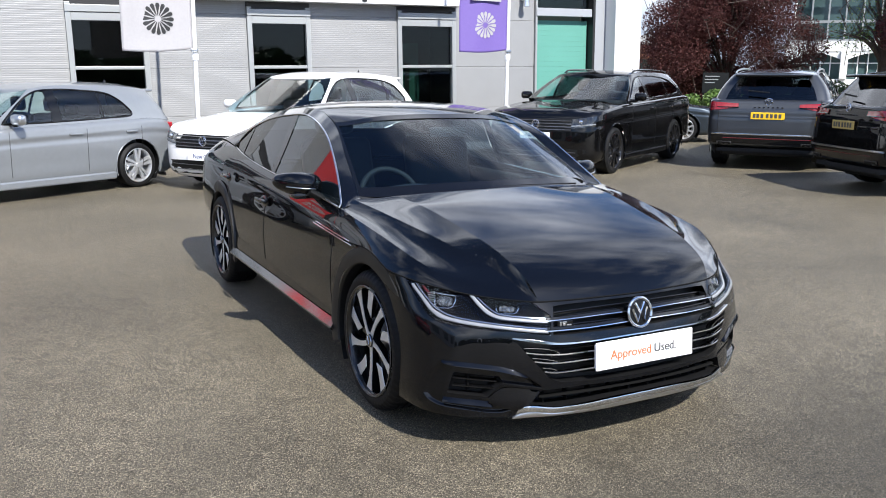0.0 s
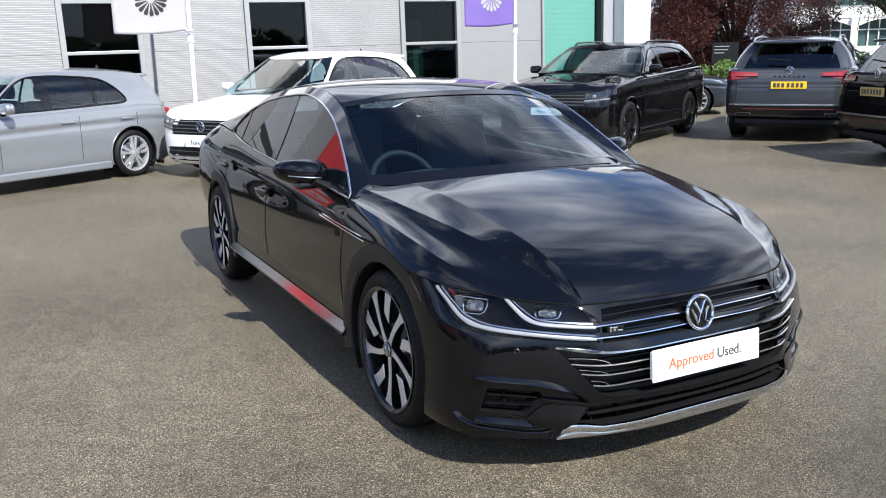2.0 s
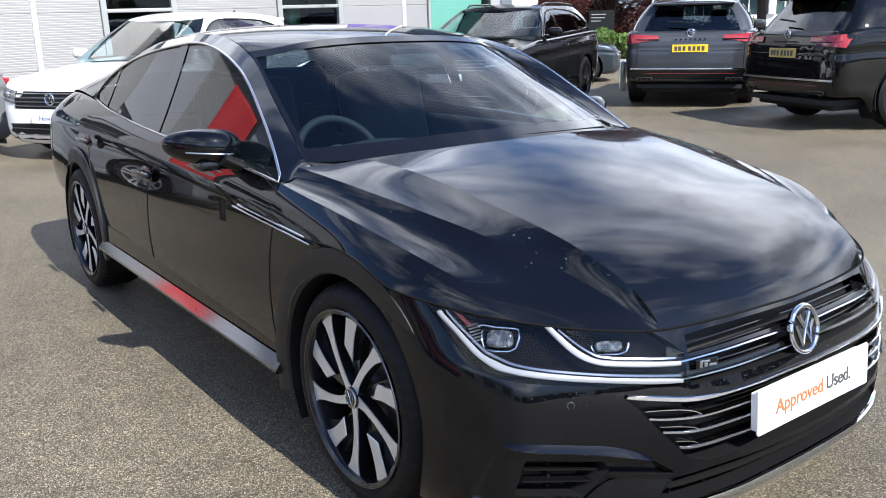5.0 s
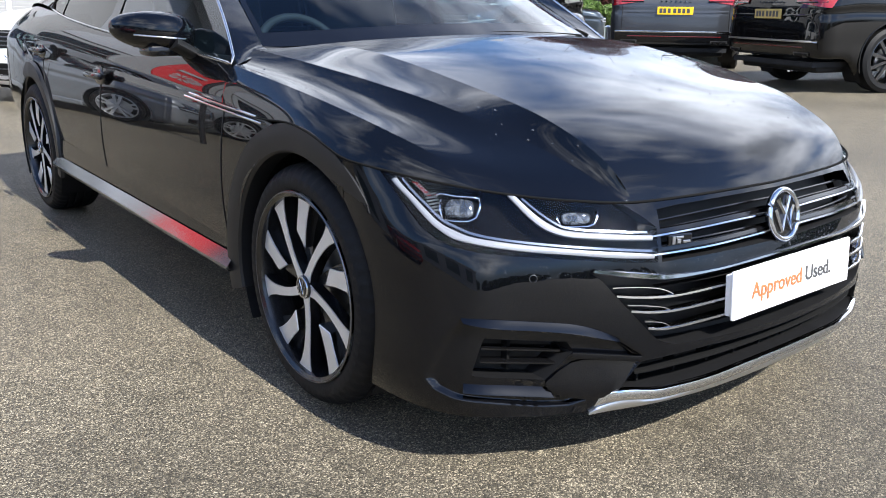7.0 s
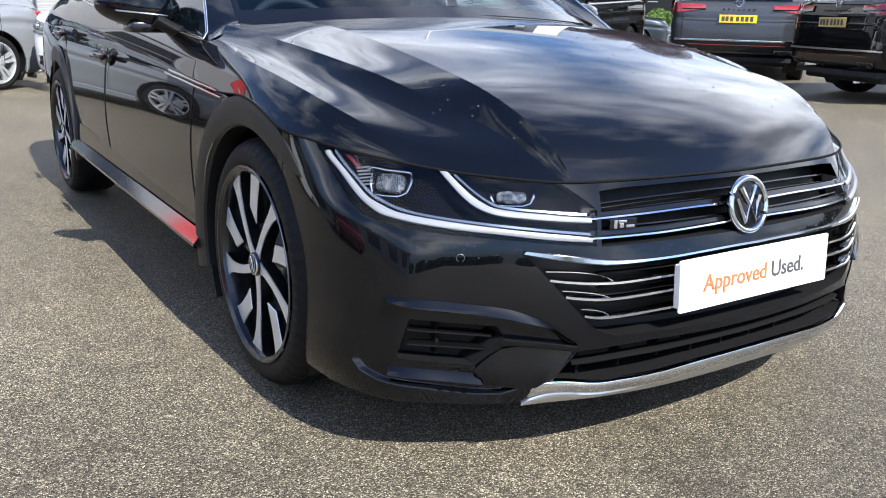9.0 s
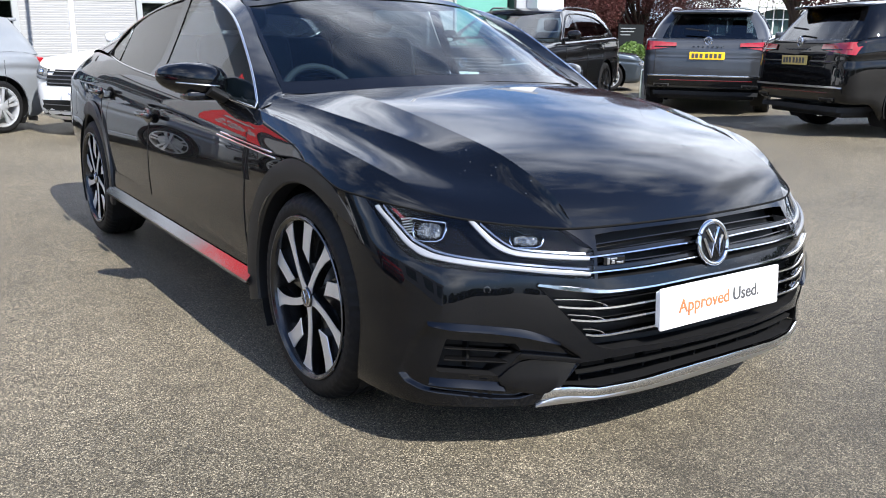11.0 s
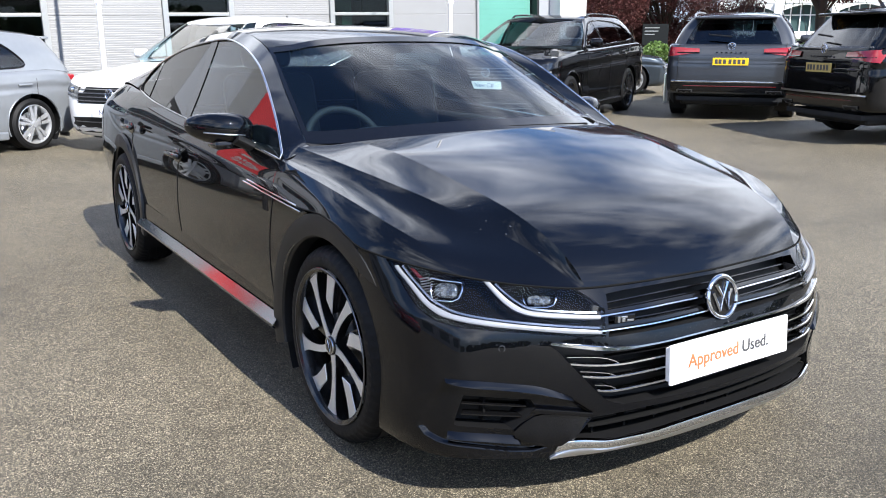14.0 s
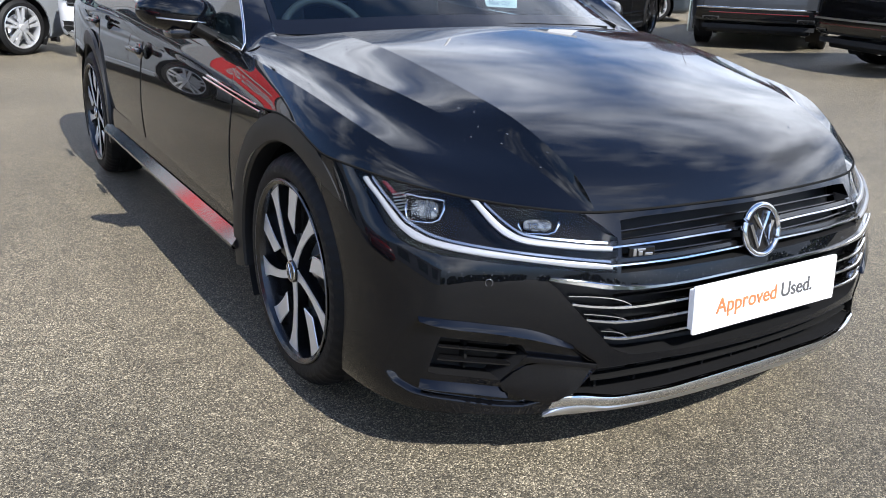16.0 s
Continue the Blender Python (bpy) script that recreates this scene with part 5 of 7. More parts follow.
    rr.inputs["To Min"].default_value, rr.inputs["To Max"].default_value = 0.45, 0.68
    nt.links.new(wide.outputs["Fac"], rr.inputs["Value"])
    nt.links.new(rr.outputs[0], b.inputs["Roughness"])
    b.inputs["Specular IOR Level"].default_value = 0.28
    return m


M["tarmac"] = tarmac_material()


def build_ground():
    xs = [-600, -200, -60, -20] + list(np.linspace(-8, 1.4, 5)) + list(np.linspace(1.6, 4, 13)) + [6, 10, 16, 24, 40, 80, 200, 700]
    ys = [-600, -200, -60, -20, -8, -4, 0, 4, 8, 12, 16, 20, 26, 40, 80, 200, 700]
    verts = [(x, y, ground_z(x)) for y in ys for x in xs]
    n = len(xs)
    faces = [(j * n + i, j * n + i + 1, (j + 1) * n + i + 1, (j + 1) * n + i) for j in range(len(ys) - 1) for i in range(n - 1)]
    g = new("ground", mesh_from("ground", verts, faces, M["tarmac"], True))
    return tagged(g, "grey-brown tarmac forecourt with coarse chippings", "ground", kind="structure")


build_ground()


# ---- other parked cars ----
def contour(yf, yr, hw, kf, kr, n):
    """Half a plan outline, from the middle of the nose round the side to the middle of the tail."""
    pts = [(0, yf), (.42 * hw, yf + .02 * kf), (.70 * hw, yf + .09 * kf), (.90 * hw, yf + .24 * kf), (.985 * hw, yf + .48 * kf), (hw, yf + .95 * kf),
           (hw, (yf + yr) / 2), (hw, yr - .8 * kr), (.985 * hw, yr - .38 * kr), (.92 * hw, yr - .15 * kr), (.72 * hw, yr - .045 * kr), (.40 * hw, yr - .01), (0, yr)]
    return spline(pts, n)


def shell(levels):
    """Loft of outlines: each level is (outline, z(y)) and so gives points with heights of their own."""
    return np.array([[(x, y, zf(y)) for x, y in c] for c, zf in levels])


def open_arch(me, centres, hz, r):
    bm = bmesh.new()
    bm.from_mesh(me)
    for cy in centres:
        def rad(co):
            return math.hypot(co.y - cy, co.z - hz)
        bmesh.ops.delete(bm, geom=[f for f in bm.faces if all(rad(v.co) < r and abs(v.co.x) > .45 for v in f.verts)], context="FACES")
        for v in bm.verts:
            q = rad(v.co)
            if q < r and abs(v.co.x) > .45:
                v.co.y, v.co.z = cy + (v.co.y - cy) * r / q, hz + (v.co.z - hz) * r / q
    bm.to_mesh(me)
    bm.free()
    return me


def plain_wheel(parent, x, y, r, rim_mat, spokes, s):
    w = new("wheel")
    w.parent = parent
    w.location = (x, y, r)
    ri = r * .75
    X = .115
    v, f = lathe([(s * a, b) for a, b in [(-X, ri), (-X - .004, r * .88), (-X + .02, r - .004), (-.03, r), (-.025, r - .008), (.025, r - .008), (.03, r), (X - .02, r - .004), (X + .004, r * .88), (X, ri + .004), (X - .015, ri)]], 48)
    add_part("tyre", mesh_from("tyre", v, f, M["rubber"], True, sharp=35), w, "black tyre")
    rim = add_part("rim", mesh_from("rim", *lathe([(s * a, b) for a, b in [(.112, ri + .003), (.115, ri - .006), (.10, ri - .016), (.03, ri - .025), (-.09, ri - .02)]], 40), rim_mat, True, sharp=35), w)
    for k in range(spokes):
        for d in ((-.17, .17) if spokes == 5 else (0,)):
            a = 2 * math.pi * k / spokes + .3
            rr = np.linspace(.03, ri - .005, 5)
            o = polar_shape(rr, np.interp(rr, [.03, ri], [.014, .021]), lambda q: a + d * (1.5 - .5 * q / ri))
            v, f = prism(o, s * .105, s * .07)
            add_part("spoke", mesh_from("spoke", v, f, rim_mat, False), rim)
    part("hub_cap", bm_cyl(.045, .035, .03, 20, Matrix.Translation((s * .10, 0, 0)) @ Euler((0, s * radians(90), 0)).to_matrix().to_4x4()), rim_mat, w)
    part("brake_disc", bm_cyl(.15, .15, .02, 28, Matrix.Translation((s * .02, 0, 0)) @ Euler((0, radians(90), 0)).to_matrix().to_4x4()), M["satin_silver"], w)


def grid_patch(fn, us, vs):
    return np.array([[fn(u, v) for u in us] for v in vs])


def other_car(label, paint, S, where, plate_front=None, plate_rear=None, rim=None, spokes=5, front=True, rear=True, rails=False, group="parked cars"):
    """A parked car from its side-view sizes S. Local: front axle at 0, nose to -y."""
    car = thing("car", label, "car", group)
    fo, wb, ro, hw, H, r = S["fo"], S["wb"], S["ro"], S["hw"], S["H"], S["r"]
    nose, cowl, belt, tail, gc = S["nose"], S["cowl"], S["belt"], S["tail"], S["gc"]
    yn, yt = -fo, wb + ro
    yc = S["cowl_y"]
    def top_z(y):
        return float(np.interp(y, [yn, yn + .25, yc, yc + .6, yt - .5, yt], [nose - .03, nose + .03, cowl - .10, belt - .02, tail - .02, tail - .07]))
    n = 150
    def lev(dyf, dyr, h, zf):
        return contour(yn + dyf, yt - dyr, h, .62, .5, n), zf
    def blend(k, z0):
        return lambda y: z0 * (1 - k) + top_z(y) * k
    up = S.get("tail_up", 0)
    def low(y):
        return up * min(1, max(0, (y - wb - r - .05) / .15))
    levels = [lev(.10, .10, hw * .90, lambda y: gc + low(y)), lev(.02, .03, hw * .975, lambda y: gc + .09 + .6 * low(y)), lev(0, 0, hw * .992, blend(.33, gc + .08)), lev(.01, .01, hw, blend(.62, gc + .08)), lev(.018, .02, hw * .988, blend(.72, gc + .08)),
              lev(.030, .025, hw * 1.002, blend(.80, gc + .08)), lev(.045, .035, hw * .996, blend(.86, gc + .08)), lev(.07, .06, hw * .985, lambda y: top_z(y) - .035), lev(.11, .08, hw * .955, top_z)]
    rows = shell(levels)
    rows = np.stack([spline(rows[:, i], 40) for i in range(n)], 1)
    AR = r + .055
    body = open_arch(net_mesh("body", [rows, mir(rows)[:, ::-1]], paint, sharp=28), (0, wb), r, AR)
    add_part("body", body, car)
    # bonnet
    top = rows[-1]
    k1 = int(np.searchsorted(top[:, 1], yc + .10))
    edge = top[:k1]
    def bon(u, k):
        i = k * (len(edge) - 1)
        a = edge[int(i)] * (1 - i % 1) + edge[min(int(i) + 1, len(edge) - 1)] * (i % 1)
        crown = S.get("crown", .05)
        return np.array([a[0] * u, a[1] - .0, a[2] + crown * (1 - abs(u) ** 2.2) * min(1, k * 2.2 + .12) + .012 * math.exp(-((abs(u) - .62) / .07) ** 2) * min(1, 3 * k)])
    bonnet = grid_patch(bon, np.linspace(-1, 1, 40), np.linspace(.0, 1, 34))
    add_part("bonnet", net_mesh("bonnet", bonnet, paint, flip=True, sharp=30), car)
    # cabin
    hb, hr = hw * .935, S["roof_hw"]
    rf, rr_, rz = S["header_y"], S["roof_end"], H
    m = 120
    base = np.array([(x, y, top_z(max(y, yc + .3)) - .005 if y > yc + .3 else cowl - .03) for x, y in contour(yc, S["glass_end"], hb, .55, S.get("gkr", .35), m)])
    roof = np.array([(x, y, rz - S.get("drop_f", .07) * max(0, (rf + .55 - y) / .55) ** 2 - S.get("drop_r", .06) * max(0, (y - rr_ + .9) / .9) ** 2 - .045) for x, y in contour(rf, rr_, hr, .35, .28, m)])
    # even out the two outlines by what they pass: nose end, sides, tail
    band = np.array([base * (1 - k) + roof * k + np.array([1, 0, 0]) * np.sign(base[:, :1]) * .030 * math.sin(math.pi * k) for k in np.linspace(0, 1, 12)])
    q = [int(m * a) for a in S["split"]]      # screen end, pillar end, door split, rear door end, quarter end, rear pillar end
    scr = np.concatenate([mir(band[:, :q[0] + 1])[:, ::-1], band[:, 1:q[0] + 1]], 1)
    add_part("windscreen", net_mesh("windscreen", scr, M["glass_wind"], flip=False), car)
    # the cabin's side: painted, with the window openings cut out of it
    lo, hi = q[0], q[5]
    fine = np.stack([spline(band[:, i], 30) for i in range(lo, hi + 1)], 1)
    fine = np.stack([np.array([np.interp(np.linspace(0, 1, 140), np.linspace(0, 1, fine.shape[1]), row[:, a]) for a in range(3)]).T for row in fine])
    dlo = spline(S["dlo"] + S["dlo"][:1], 120)
    def inside(y, z, poly=dlo):
        a, b = poly[:-1], poly[1:]
        c = ((a[:, 1] > z) != (b[:, 1] > z)) & (y < (b[:, 0] - a[:, 0]) * (z - a[:, 1]) / (b[:, 1] - a[:, 1] + 1e-12) + a[:, 0])
        return c.sum() % 2 == 1
    cen = (fine[1:, 1:] + fine[:-1, :-1]) / 2
    win = np.array([[inside(p[1], p[2]) for p in row] for row in cen])
    def skin(nm, keep, mat, lab="", lift=0.0):
        for s in (1, -1):
            used, verts, faces = {}, [], []
            for j, i in zip(*np.nonzero(keep)):
                f = []
                for a, b in ((j, i), (j, i + 1), (j + 1, i + 1), (j + 1, i)):
                    if (a, b) not in used:
                        used[(a, b)] = len(verts)
                        verts.append((s * (fine[a, b, 0] + lift), fine[a, b, 1], fine[a, b, 2]))
                    f.append(used[(a, b)])
                faces.append(tuple(f) if s > 0 else tuple(f[::-1]))
            if faces:
                add_part(nm, mesh_from(nm, verts, faces, mat, True, sharp=50), car, lab)
    pb, pc = S["posts"]
    yy = cen[:, :, 1]
    skin("cabin_side", ~win, paint)
    skin("front_window", win & (yy < pb[0]), M["glass_side"])
    skin("rear_window", win & (yy > pb[1]) & (yy < pc[0]), M["glass_dark"] if S.get("dark") else M["glass_side"])
    skin("quarter_window", win & (yy > pc[1]), M["glass_dark"] if S.get("dark") else M["glass_side"])
    skin("door_pillar", win & (yy > pb[0]) & (yy < pb[1]), M["gloss_black"], "", .003)
    skin("window_bar", win & (yy > pc[0]) & (yy < pc[1]), M["gloss_black"], "", .003)
    tg = np.concatenate([band[:, q[5]:m], mir(band[:, q[5]:m - 1])[:, ::-1]], 1)
    add_part("tailgate_window", net_mesh("tailgate_window", tg, M["glass_dark"]), car, "dark rear window")
    rim_line = []
    for y, z in dlo[:-1]:
        k = np.abs(fine[:, :, 1] - y) + np.abs(fine[:, :, 2] - z)
        rim_line.append((fine[np.unravel_index(k.argmin(), k.shape)][0], y, z))
    rim_line = np.array(rim_line)
    rim_line[:, 0] = np.convolve(np.r_[rim_line[-3:, 0], rim_line[:, 0], rim_line[:3, 0]], np.ones(7) / 7, "valid")
    for s in (1, -1):
        add_part("window_trim", tube_mesh("window_trim", rim_line * (s, 1, 1) + (s * .002, 0, 0), .013, S.get("trim", M["gloss_black"]), 6, True), car, "dark seal round the side windows")
    def rf_fn(u, k):
        i = k * (m - 1)
        a = roof[int(i)] * (1 - i % 1) + roof[min(int(i) + 1, m - 1)] * (i % 1)
        return np.array([a[0] * u, a[1], a[2] + .045 * (1 - abs(u) ** 3)])
    roofnet = grid_patch(rf_fn, np.linspace(-1, 1, 24), np.linspace(0, 1, 60))
    add_part("roof", net_mesh("roof", roofnet, paint, flip=True, sharp=50), car)
    # spoiler over the rear window
    sp = bm_box(0, rr_ + .05, rz - S.get("drop_r", .06) - .045, hr * 1.80, S.get("spoil", .26), .04, .018, seg=2)
    part("roof_spoiler", sp, paint if not S.get("black_spoiler") else M["gloss_black"], car, "", True)
    # tail shelf between the glass and the body
    cover = grid_patch(lambda u, k: np.array([hw * .95 * u, yt - .09 - .10 * abs(u) ** 3 - k * .45, top_z(yt - .09 - k * .45) + .012 * math.sin(math.pi * k)]), np.linspace(-1, 1, 24), np.linspace(0, 1, 6))
    add_part("tail_shelf", net_mesh("tail_shelf", cover, paint), car)
    side_shelf = grid_patch(lambda u, k: np.array([hw * (.957 - .03 * k), u, top_z(u) + .002 - .004 * k]), np.linspace(yc, yt - .3, 40), (0, 1))
    add_part("belt_ledge", net_mesh("belt_ledge", [side_shelf, mir(side_shelf)[:, ::-1]], paint), car)
    # inside: floor, seats
    cab = new("cabin")
    cab.parent = car
    part("floor_pan", bm_box(0, (yc + yt) / 2, gc + .12, hw * 1.6, yt - yc - .2, .06), M["interior"], cab)
    part("dashboard", bm_box(0, yc + .42, cowl - .16, hw * 1.6, .55, .22, .06), M["interior"], cab)
    for s in (-1, 1):
        part("seat_back", bm_box(s * .36, yc + 1.35, belt - .18, .48, .16, .62, .06, seg=3), M["leather"], cab, "", True)
        part("headrest", bm_box(s * .36, yc + 1.40, belt + .24, .25, .10, .19, .045, seg=3), M["leather"], cab, "", True)
        part("headrest", bm_box(s * .38, yc + 2.25, belt + .14, .25, .09, .15, .04, seg=3), M["leather"], cab, "", True)
        part("door_card", bm_box(s * hw * .86, yc + 1.4, belt - .28, .05, 2.0, .5, .02), M["interior"], cab)
    part("rear_bench", bm_box(0, yc + 2.2, belt - .22, 1.25, .18, .6, .06, seg=3), M["leather"], cab, "", True)
    # wheels, liners
    for s in (-1, 1):
        for cy in (0, wb):
            plain_wheel(car, s * (hw - .125), cy, r, rim or M["alloy"], spokes, s)
            lin = np.array([[(s * x, cy + (AR + .008) * math.cos(w), r + (AR + .008) * math.sin(w)) for w in np.linspace(radians(-35), radians(215), 24)] for x in (hw - .03, hw - .30)])
            bk = np.array([[(s * (hw - .30), cy + q_ * math.cos(w), r + q_ * math.sin(w)) for w in np.linspace(radians(-35), radians(215), 24)] for q_ in (AR + .008, .05)])
            add_part("wheel_arch_liner", net_mesh("wheel_arch_liner", [lin, bk], M["matt_black"]), car)
            lip = [(s * (hw - .006), cy + (AR + .012) * math.cos(w), r + (AR + .012) * math.sin(w)) for w in np.linspace(radians(-18), radians(198), 30)]
            add_part("arch_lip", tube_mesh("arch_lip", lip, .016 if S.get("clad") else .009, M["matt_black"] if S.get("clad") else paint, 6), car)
        mb = bm_box(s * (hw + .085), yc + .50, belt + .085, .20, .12, .13, .045, seg=3)
        part("door_mirror", mb, S.get("mirror", paint), car, "", True)
        part("mirror_foot", bm_box(s * (hw - .02), yc + .50, belt + .02, .10, .07, .05, .015), M["gloss_black"], car)
        for hy in (q_y for q_y in (yc + 1.35, yc + 2.25)):
            part("door_handle", bm_box(s * (hw + .003), hy, belt - .13, .03, .20, .028, .010), S.get("handle", paint), car, "", True)
        for gy in (yc + .42, yc + 1.52, yc + 2.42):
            pts = [(s * (hw + .0015 - (.004 if z < .5 else 0)), gy, z) for z in np.linspace(gc + .14, belt - .06, 6)]
            add_part("door_gap", tube_mesh("door_gap", pts, .0026, M["matt_black"], 5), car)
        sk = bm_box(s * (hw - .035), wb / 2, gc + .04, .07, wb - 2 * AR - .02, .10, .02)
        part("sill", sk, M["matt_black"] if S.get("clad") else S.get("sill", M["gloss_black"]), car)
        if rails:
            pts = [(s * (hr - .03), y, np.interp(y, roof[:, 1], roof[:, 2]) + z) for y, z in ((rf + .35, .002), (rf + .47, .038), ((rf + rr_) / 2, .048), (rr_ - .35, .038), (rr_ - .22, .002))]
            add_part("roof_rail", tube_mesh("roof_rail", spline(pts, 20), .016, M["gloss_black"] if rails == "black" else M["satin_silver"], 8), car)
    part("underbody", bm_box(0, (yn + yt) / 2, gc + .07, hw * 1.5, yt - yn - .4, .10, .03), M["matt_black"], car)
    def fy(x, z):
        """y of the nose at a place across and up."""
        k = np.abs(rows[:, :40, 0] - abs(x)) + np.abs(rows[:, :40, 2] - z)
        return rows[:, :40][np.unravel_index(k.argmin(), k.shape)][1]
    def ry(x, z):
        k = np.abs(rows[:, -40:, 0] - abs(x)) + np.abs(rows[:, -40:, 2] - z)
        return rows[:, -40:][np.unravel_index(k.argmin(), k.shape)][1]
    def panel(nm, x0, x1, zlo, zhi, mat, lift, where_y, sgn, nx=14, lab=""):
        """A slab laid on the nose or tail, its edges turned back."""
        net = []
        for kz, d in ((0, -.012), (0, lift), (.5, lift + .002), (1, lift), (1, -.012)):
            row = []
            for x in np.linspace(x0, x1, nx):
                z = zlo(x) * (1 - kz) + zhi(x) * kz
                row.append((x, where_y(x, z) + sgn * d, z))
            net.append(row)
        add_part(nm, net_mesh(nm, np.array(net), mat, sharp=40), car, lab)
    if front:
        zg = nose - .06
        panel("grille", -hw * .60, hw * .60, lambda x: zg - .21, lambda x: zg - .02, M["matt_black"], .004, fy, -1, 24, "black grille")
        for k in range(4):
            z0 = zg - .045 - k * .045
            panel("grille_bar", -hw * .60, hw * .60, lambda x: z0 - .006, lambda x: z0 + .006, S.get("grille_bar", M["chrome"]), .016, fy, -1, 24)
        for s in (-1, 1):
            a, b = s * hw * .60, s * hw * .94
            panel("headlamp", min(a, b), max(a, b), lambda x: zg - .16 + .10 * (abs(x) / hw - .6), lambda x: zg - .02 + .16 * (abs(x) / hw - .6), M["lamp_grey"], .008, fy, -1, 16, "dark headlamp")
            panel("lamp_strip", min(a, b), max(a, b), lambda x: zg - .135 + .10 * (abs(x) / hw - .6), lambda x: zg - .115 + .10 * (abs(x) / hw - .6), M["drl"], .014, fy, -1, 16)
            lx = s * hw * .74
            bm = bmesh.new()
            bmesh.ops.create_uvsphere(bm, u_segments=14, v_segments=8, radius=.034)
            bm.transform(Matrix.Translation((lx, fy(lx, zg - .06) - .002, zg - .055)))
            part("lens", bm, M["chrome"], car, "", True)
        panel("lower_intake", -hw * .84, hw * .84, lambda x: gc + .05, lambda x: gc + .25 - .03 * abs(x / hw), M["matt_black"], .004, fy, -1, 24, "black lower intake")
        for z0 in (gc + .11, gc + .18):
            panel("intake_bar", -hw * .68, hw * .68, lambda x: z0 - .005, lambda x: z0 + .005, S.get("grille_bar", M["chrome"]), .012, fy, -1, 24)
        c = (0, fy(0, zg - .10) - .03, zg - .10)
        ring = [(c[0] + .062 * math.cos(w), c[1], c[2] + .062 * math.sin(w)) for w in np.linspace(0, 2 * math.pi, 25)[:-1]]
        bars = [tube(ring, .008, 6, True)] + [tube([(c[0] + x, c[1], c[2] + z) for x, z in p], .006, 5) for p in ([(-.026, .046), (0, 0), (.026, .046)], [(-.045, .02), (-.02, -.045), (0, .003), (.02, -.045), (.045, .02)])]
        add_part("emblem", mesh_from("emblem", *merge(*bars), M["chrome"], True), car, "chrome round emblem")
        if plate_front:
            zp = S.get("plate_z", gc + .36)
            yp = fy(0, zp) - .03
            p = part("show_plate", bm_box(0, yp, zp, .52, .016, .11, .003), M["white_plastic"], car, "white show plate")
            cu = bpy.data.curves.new("lettering", "FONT")
            cu.body, cu.size, cu.extrude, cu.align_x, cu.align_y = plate_front, .085, .001, "CENTER", "CENTER"
            cu.materials.append(M["plate_blue"])
            t = new("lettering", cu)
            t.parent = p
            t.matrix_basis = Matrix.Translation((0, yp - .0085, zp)) @ Euler((radians(90), 0, 0)).to_matrix().to_4x4()
    if rear:
        zl = tail - .10
        zb = gc + S.get("bump", .26)
        for s in (-1, 1):
            a, b = s * hw * .48, s * hw * .975
            lm = M["tail_red"]
            panel("tail_lamp", min(a, b), max(a, b), lambda x: zl - .13 + .13 * (.965 - abs(x) / hw), lambda x: zl + .02 - .06 * (.965 - abs(x) / hw), lm, .014, ry, 1, 16, "red tail lamp")
            panel("lamp_bar", min(a, b), max(a, b), lambda x: zl - .075, lambda x: zl - .06, M["drl"] if S.get("lampbar") else M["gloss_black"], .019, ry, 1, 14)
        if S.get("side_lamp"):
            for s in (-1, 1):
                sl = bm_box(s * hw * .925, yt - .20, zl - .05, .06, .22, .13, .02, seg=3)
                part("side_lamp", sl, M["tail_red"], car, "red lamp wrapping the corner", True)
        panel("lower_bumper", -hw * .90, hw * .90, lambda x: gc + up + .03, lambda x: zb, M["gloss_black"], .008, ry, 1, 30, "black lower bumper")
        panel("bumper_strip", -hw * .90, hw * .90, lambda x: zb + .004, lambda x: zb + .026, S.get("rear_strip", M["chrome"]), .013, ry, 1, 30, "bright bumper strip")
        panel("reflector", -hw * .70, hw * .70, lambda x: zb - .058, lambda x: zb - .046, M["reflector_red"], .014, ry, 1, 24, "red reflector strip")
        for s in (-1, 1):
            a, b = s * hw * .55, s * hw * .80
            panel("exhaust_trim", min(a, b), max(a, b), lambda x: zb - .17, lambda x: zb - .11, M["frame_trim"], .016, ry, 1, 8, "chrome exhaust trim")
            panel("exhaust_mouth", min(a, b) + .02, max(a, b) - .02, lambda x: zb - .160, lambda x: zb - .120, M["matt_black"], .022, ry, 1, 8)
        for s in (-1, 1):
            g = [(s * hw * .80, ry(hw * .80, z) + .003, z) for z in np.linspace(gc + .33, tail - .02, 8)]
            add_part("tailgate_gap", tube_mesh("tailgate_gap", g, .004, M["matt_black"], 5), car)
        panel("tailgate_crease", -hw * .78, hw * .78, lambda x: tail - .33, lambda x: tail - .30, paint, .010, ry, 1, 24)
        zp = S.get("rplate_z", tail - .24)
        yp = ry(0, zp) + .02
        if plate_rear:
            p = part("number_plate", bm_box(0, yp, zp, .52, .014, .111, .003), M[plate_rear], car, "yellow number plate")
            for i, x in enumerate((-.19, -.125, -.06, .005, .085, .15, .205)):
                part("bar", bm_box(x, yp + .008, zp, .042, .003, .066), M["plate_grey"], p)
        ring = [(.055 * math.cos(w), ry(0, tail - .07) + .022, tail - .075 + .055 * math.sin(w)) for w in np.linspace(0, 2 * math.pi, 25)[:-1]]
        yb = ry(0, tail - .07) + .022
        bars = [tube(ring, .009, 6, True)] + [tube([(x, yb, tail - .075 + z) for x, z in p_], .008, 5) for p_ in ([(-.024, .04), (0, 0), (.024, .04)], [(-.04, .015), (-.018, -.04), (0, .002), (.018, -.04), (.04, .015)])]
        add_part("emblem", mesh_from("emblem", *merge(*bars), M["chrome"], True), car, "chrome round emblem")
        if S.get("rear_word"):
            for x in np.linspace(-.21, .21, 7):
                part("badge_bar", bm_box(x, ry(0, tail - .165) + .016, tail - .165, .030, .006, .018), M["chrome"], car)
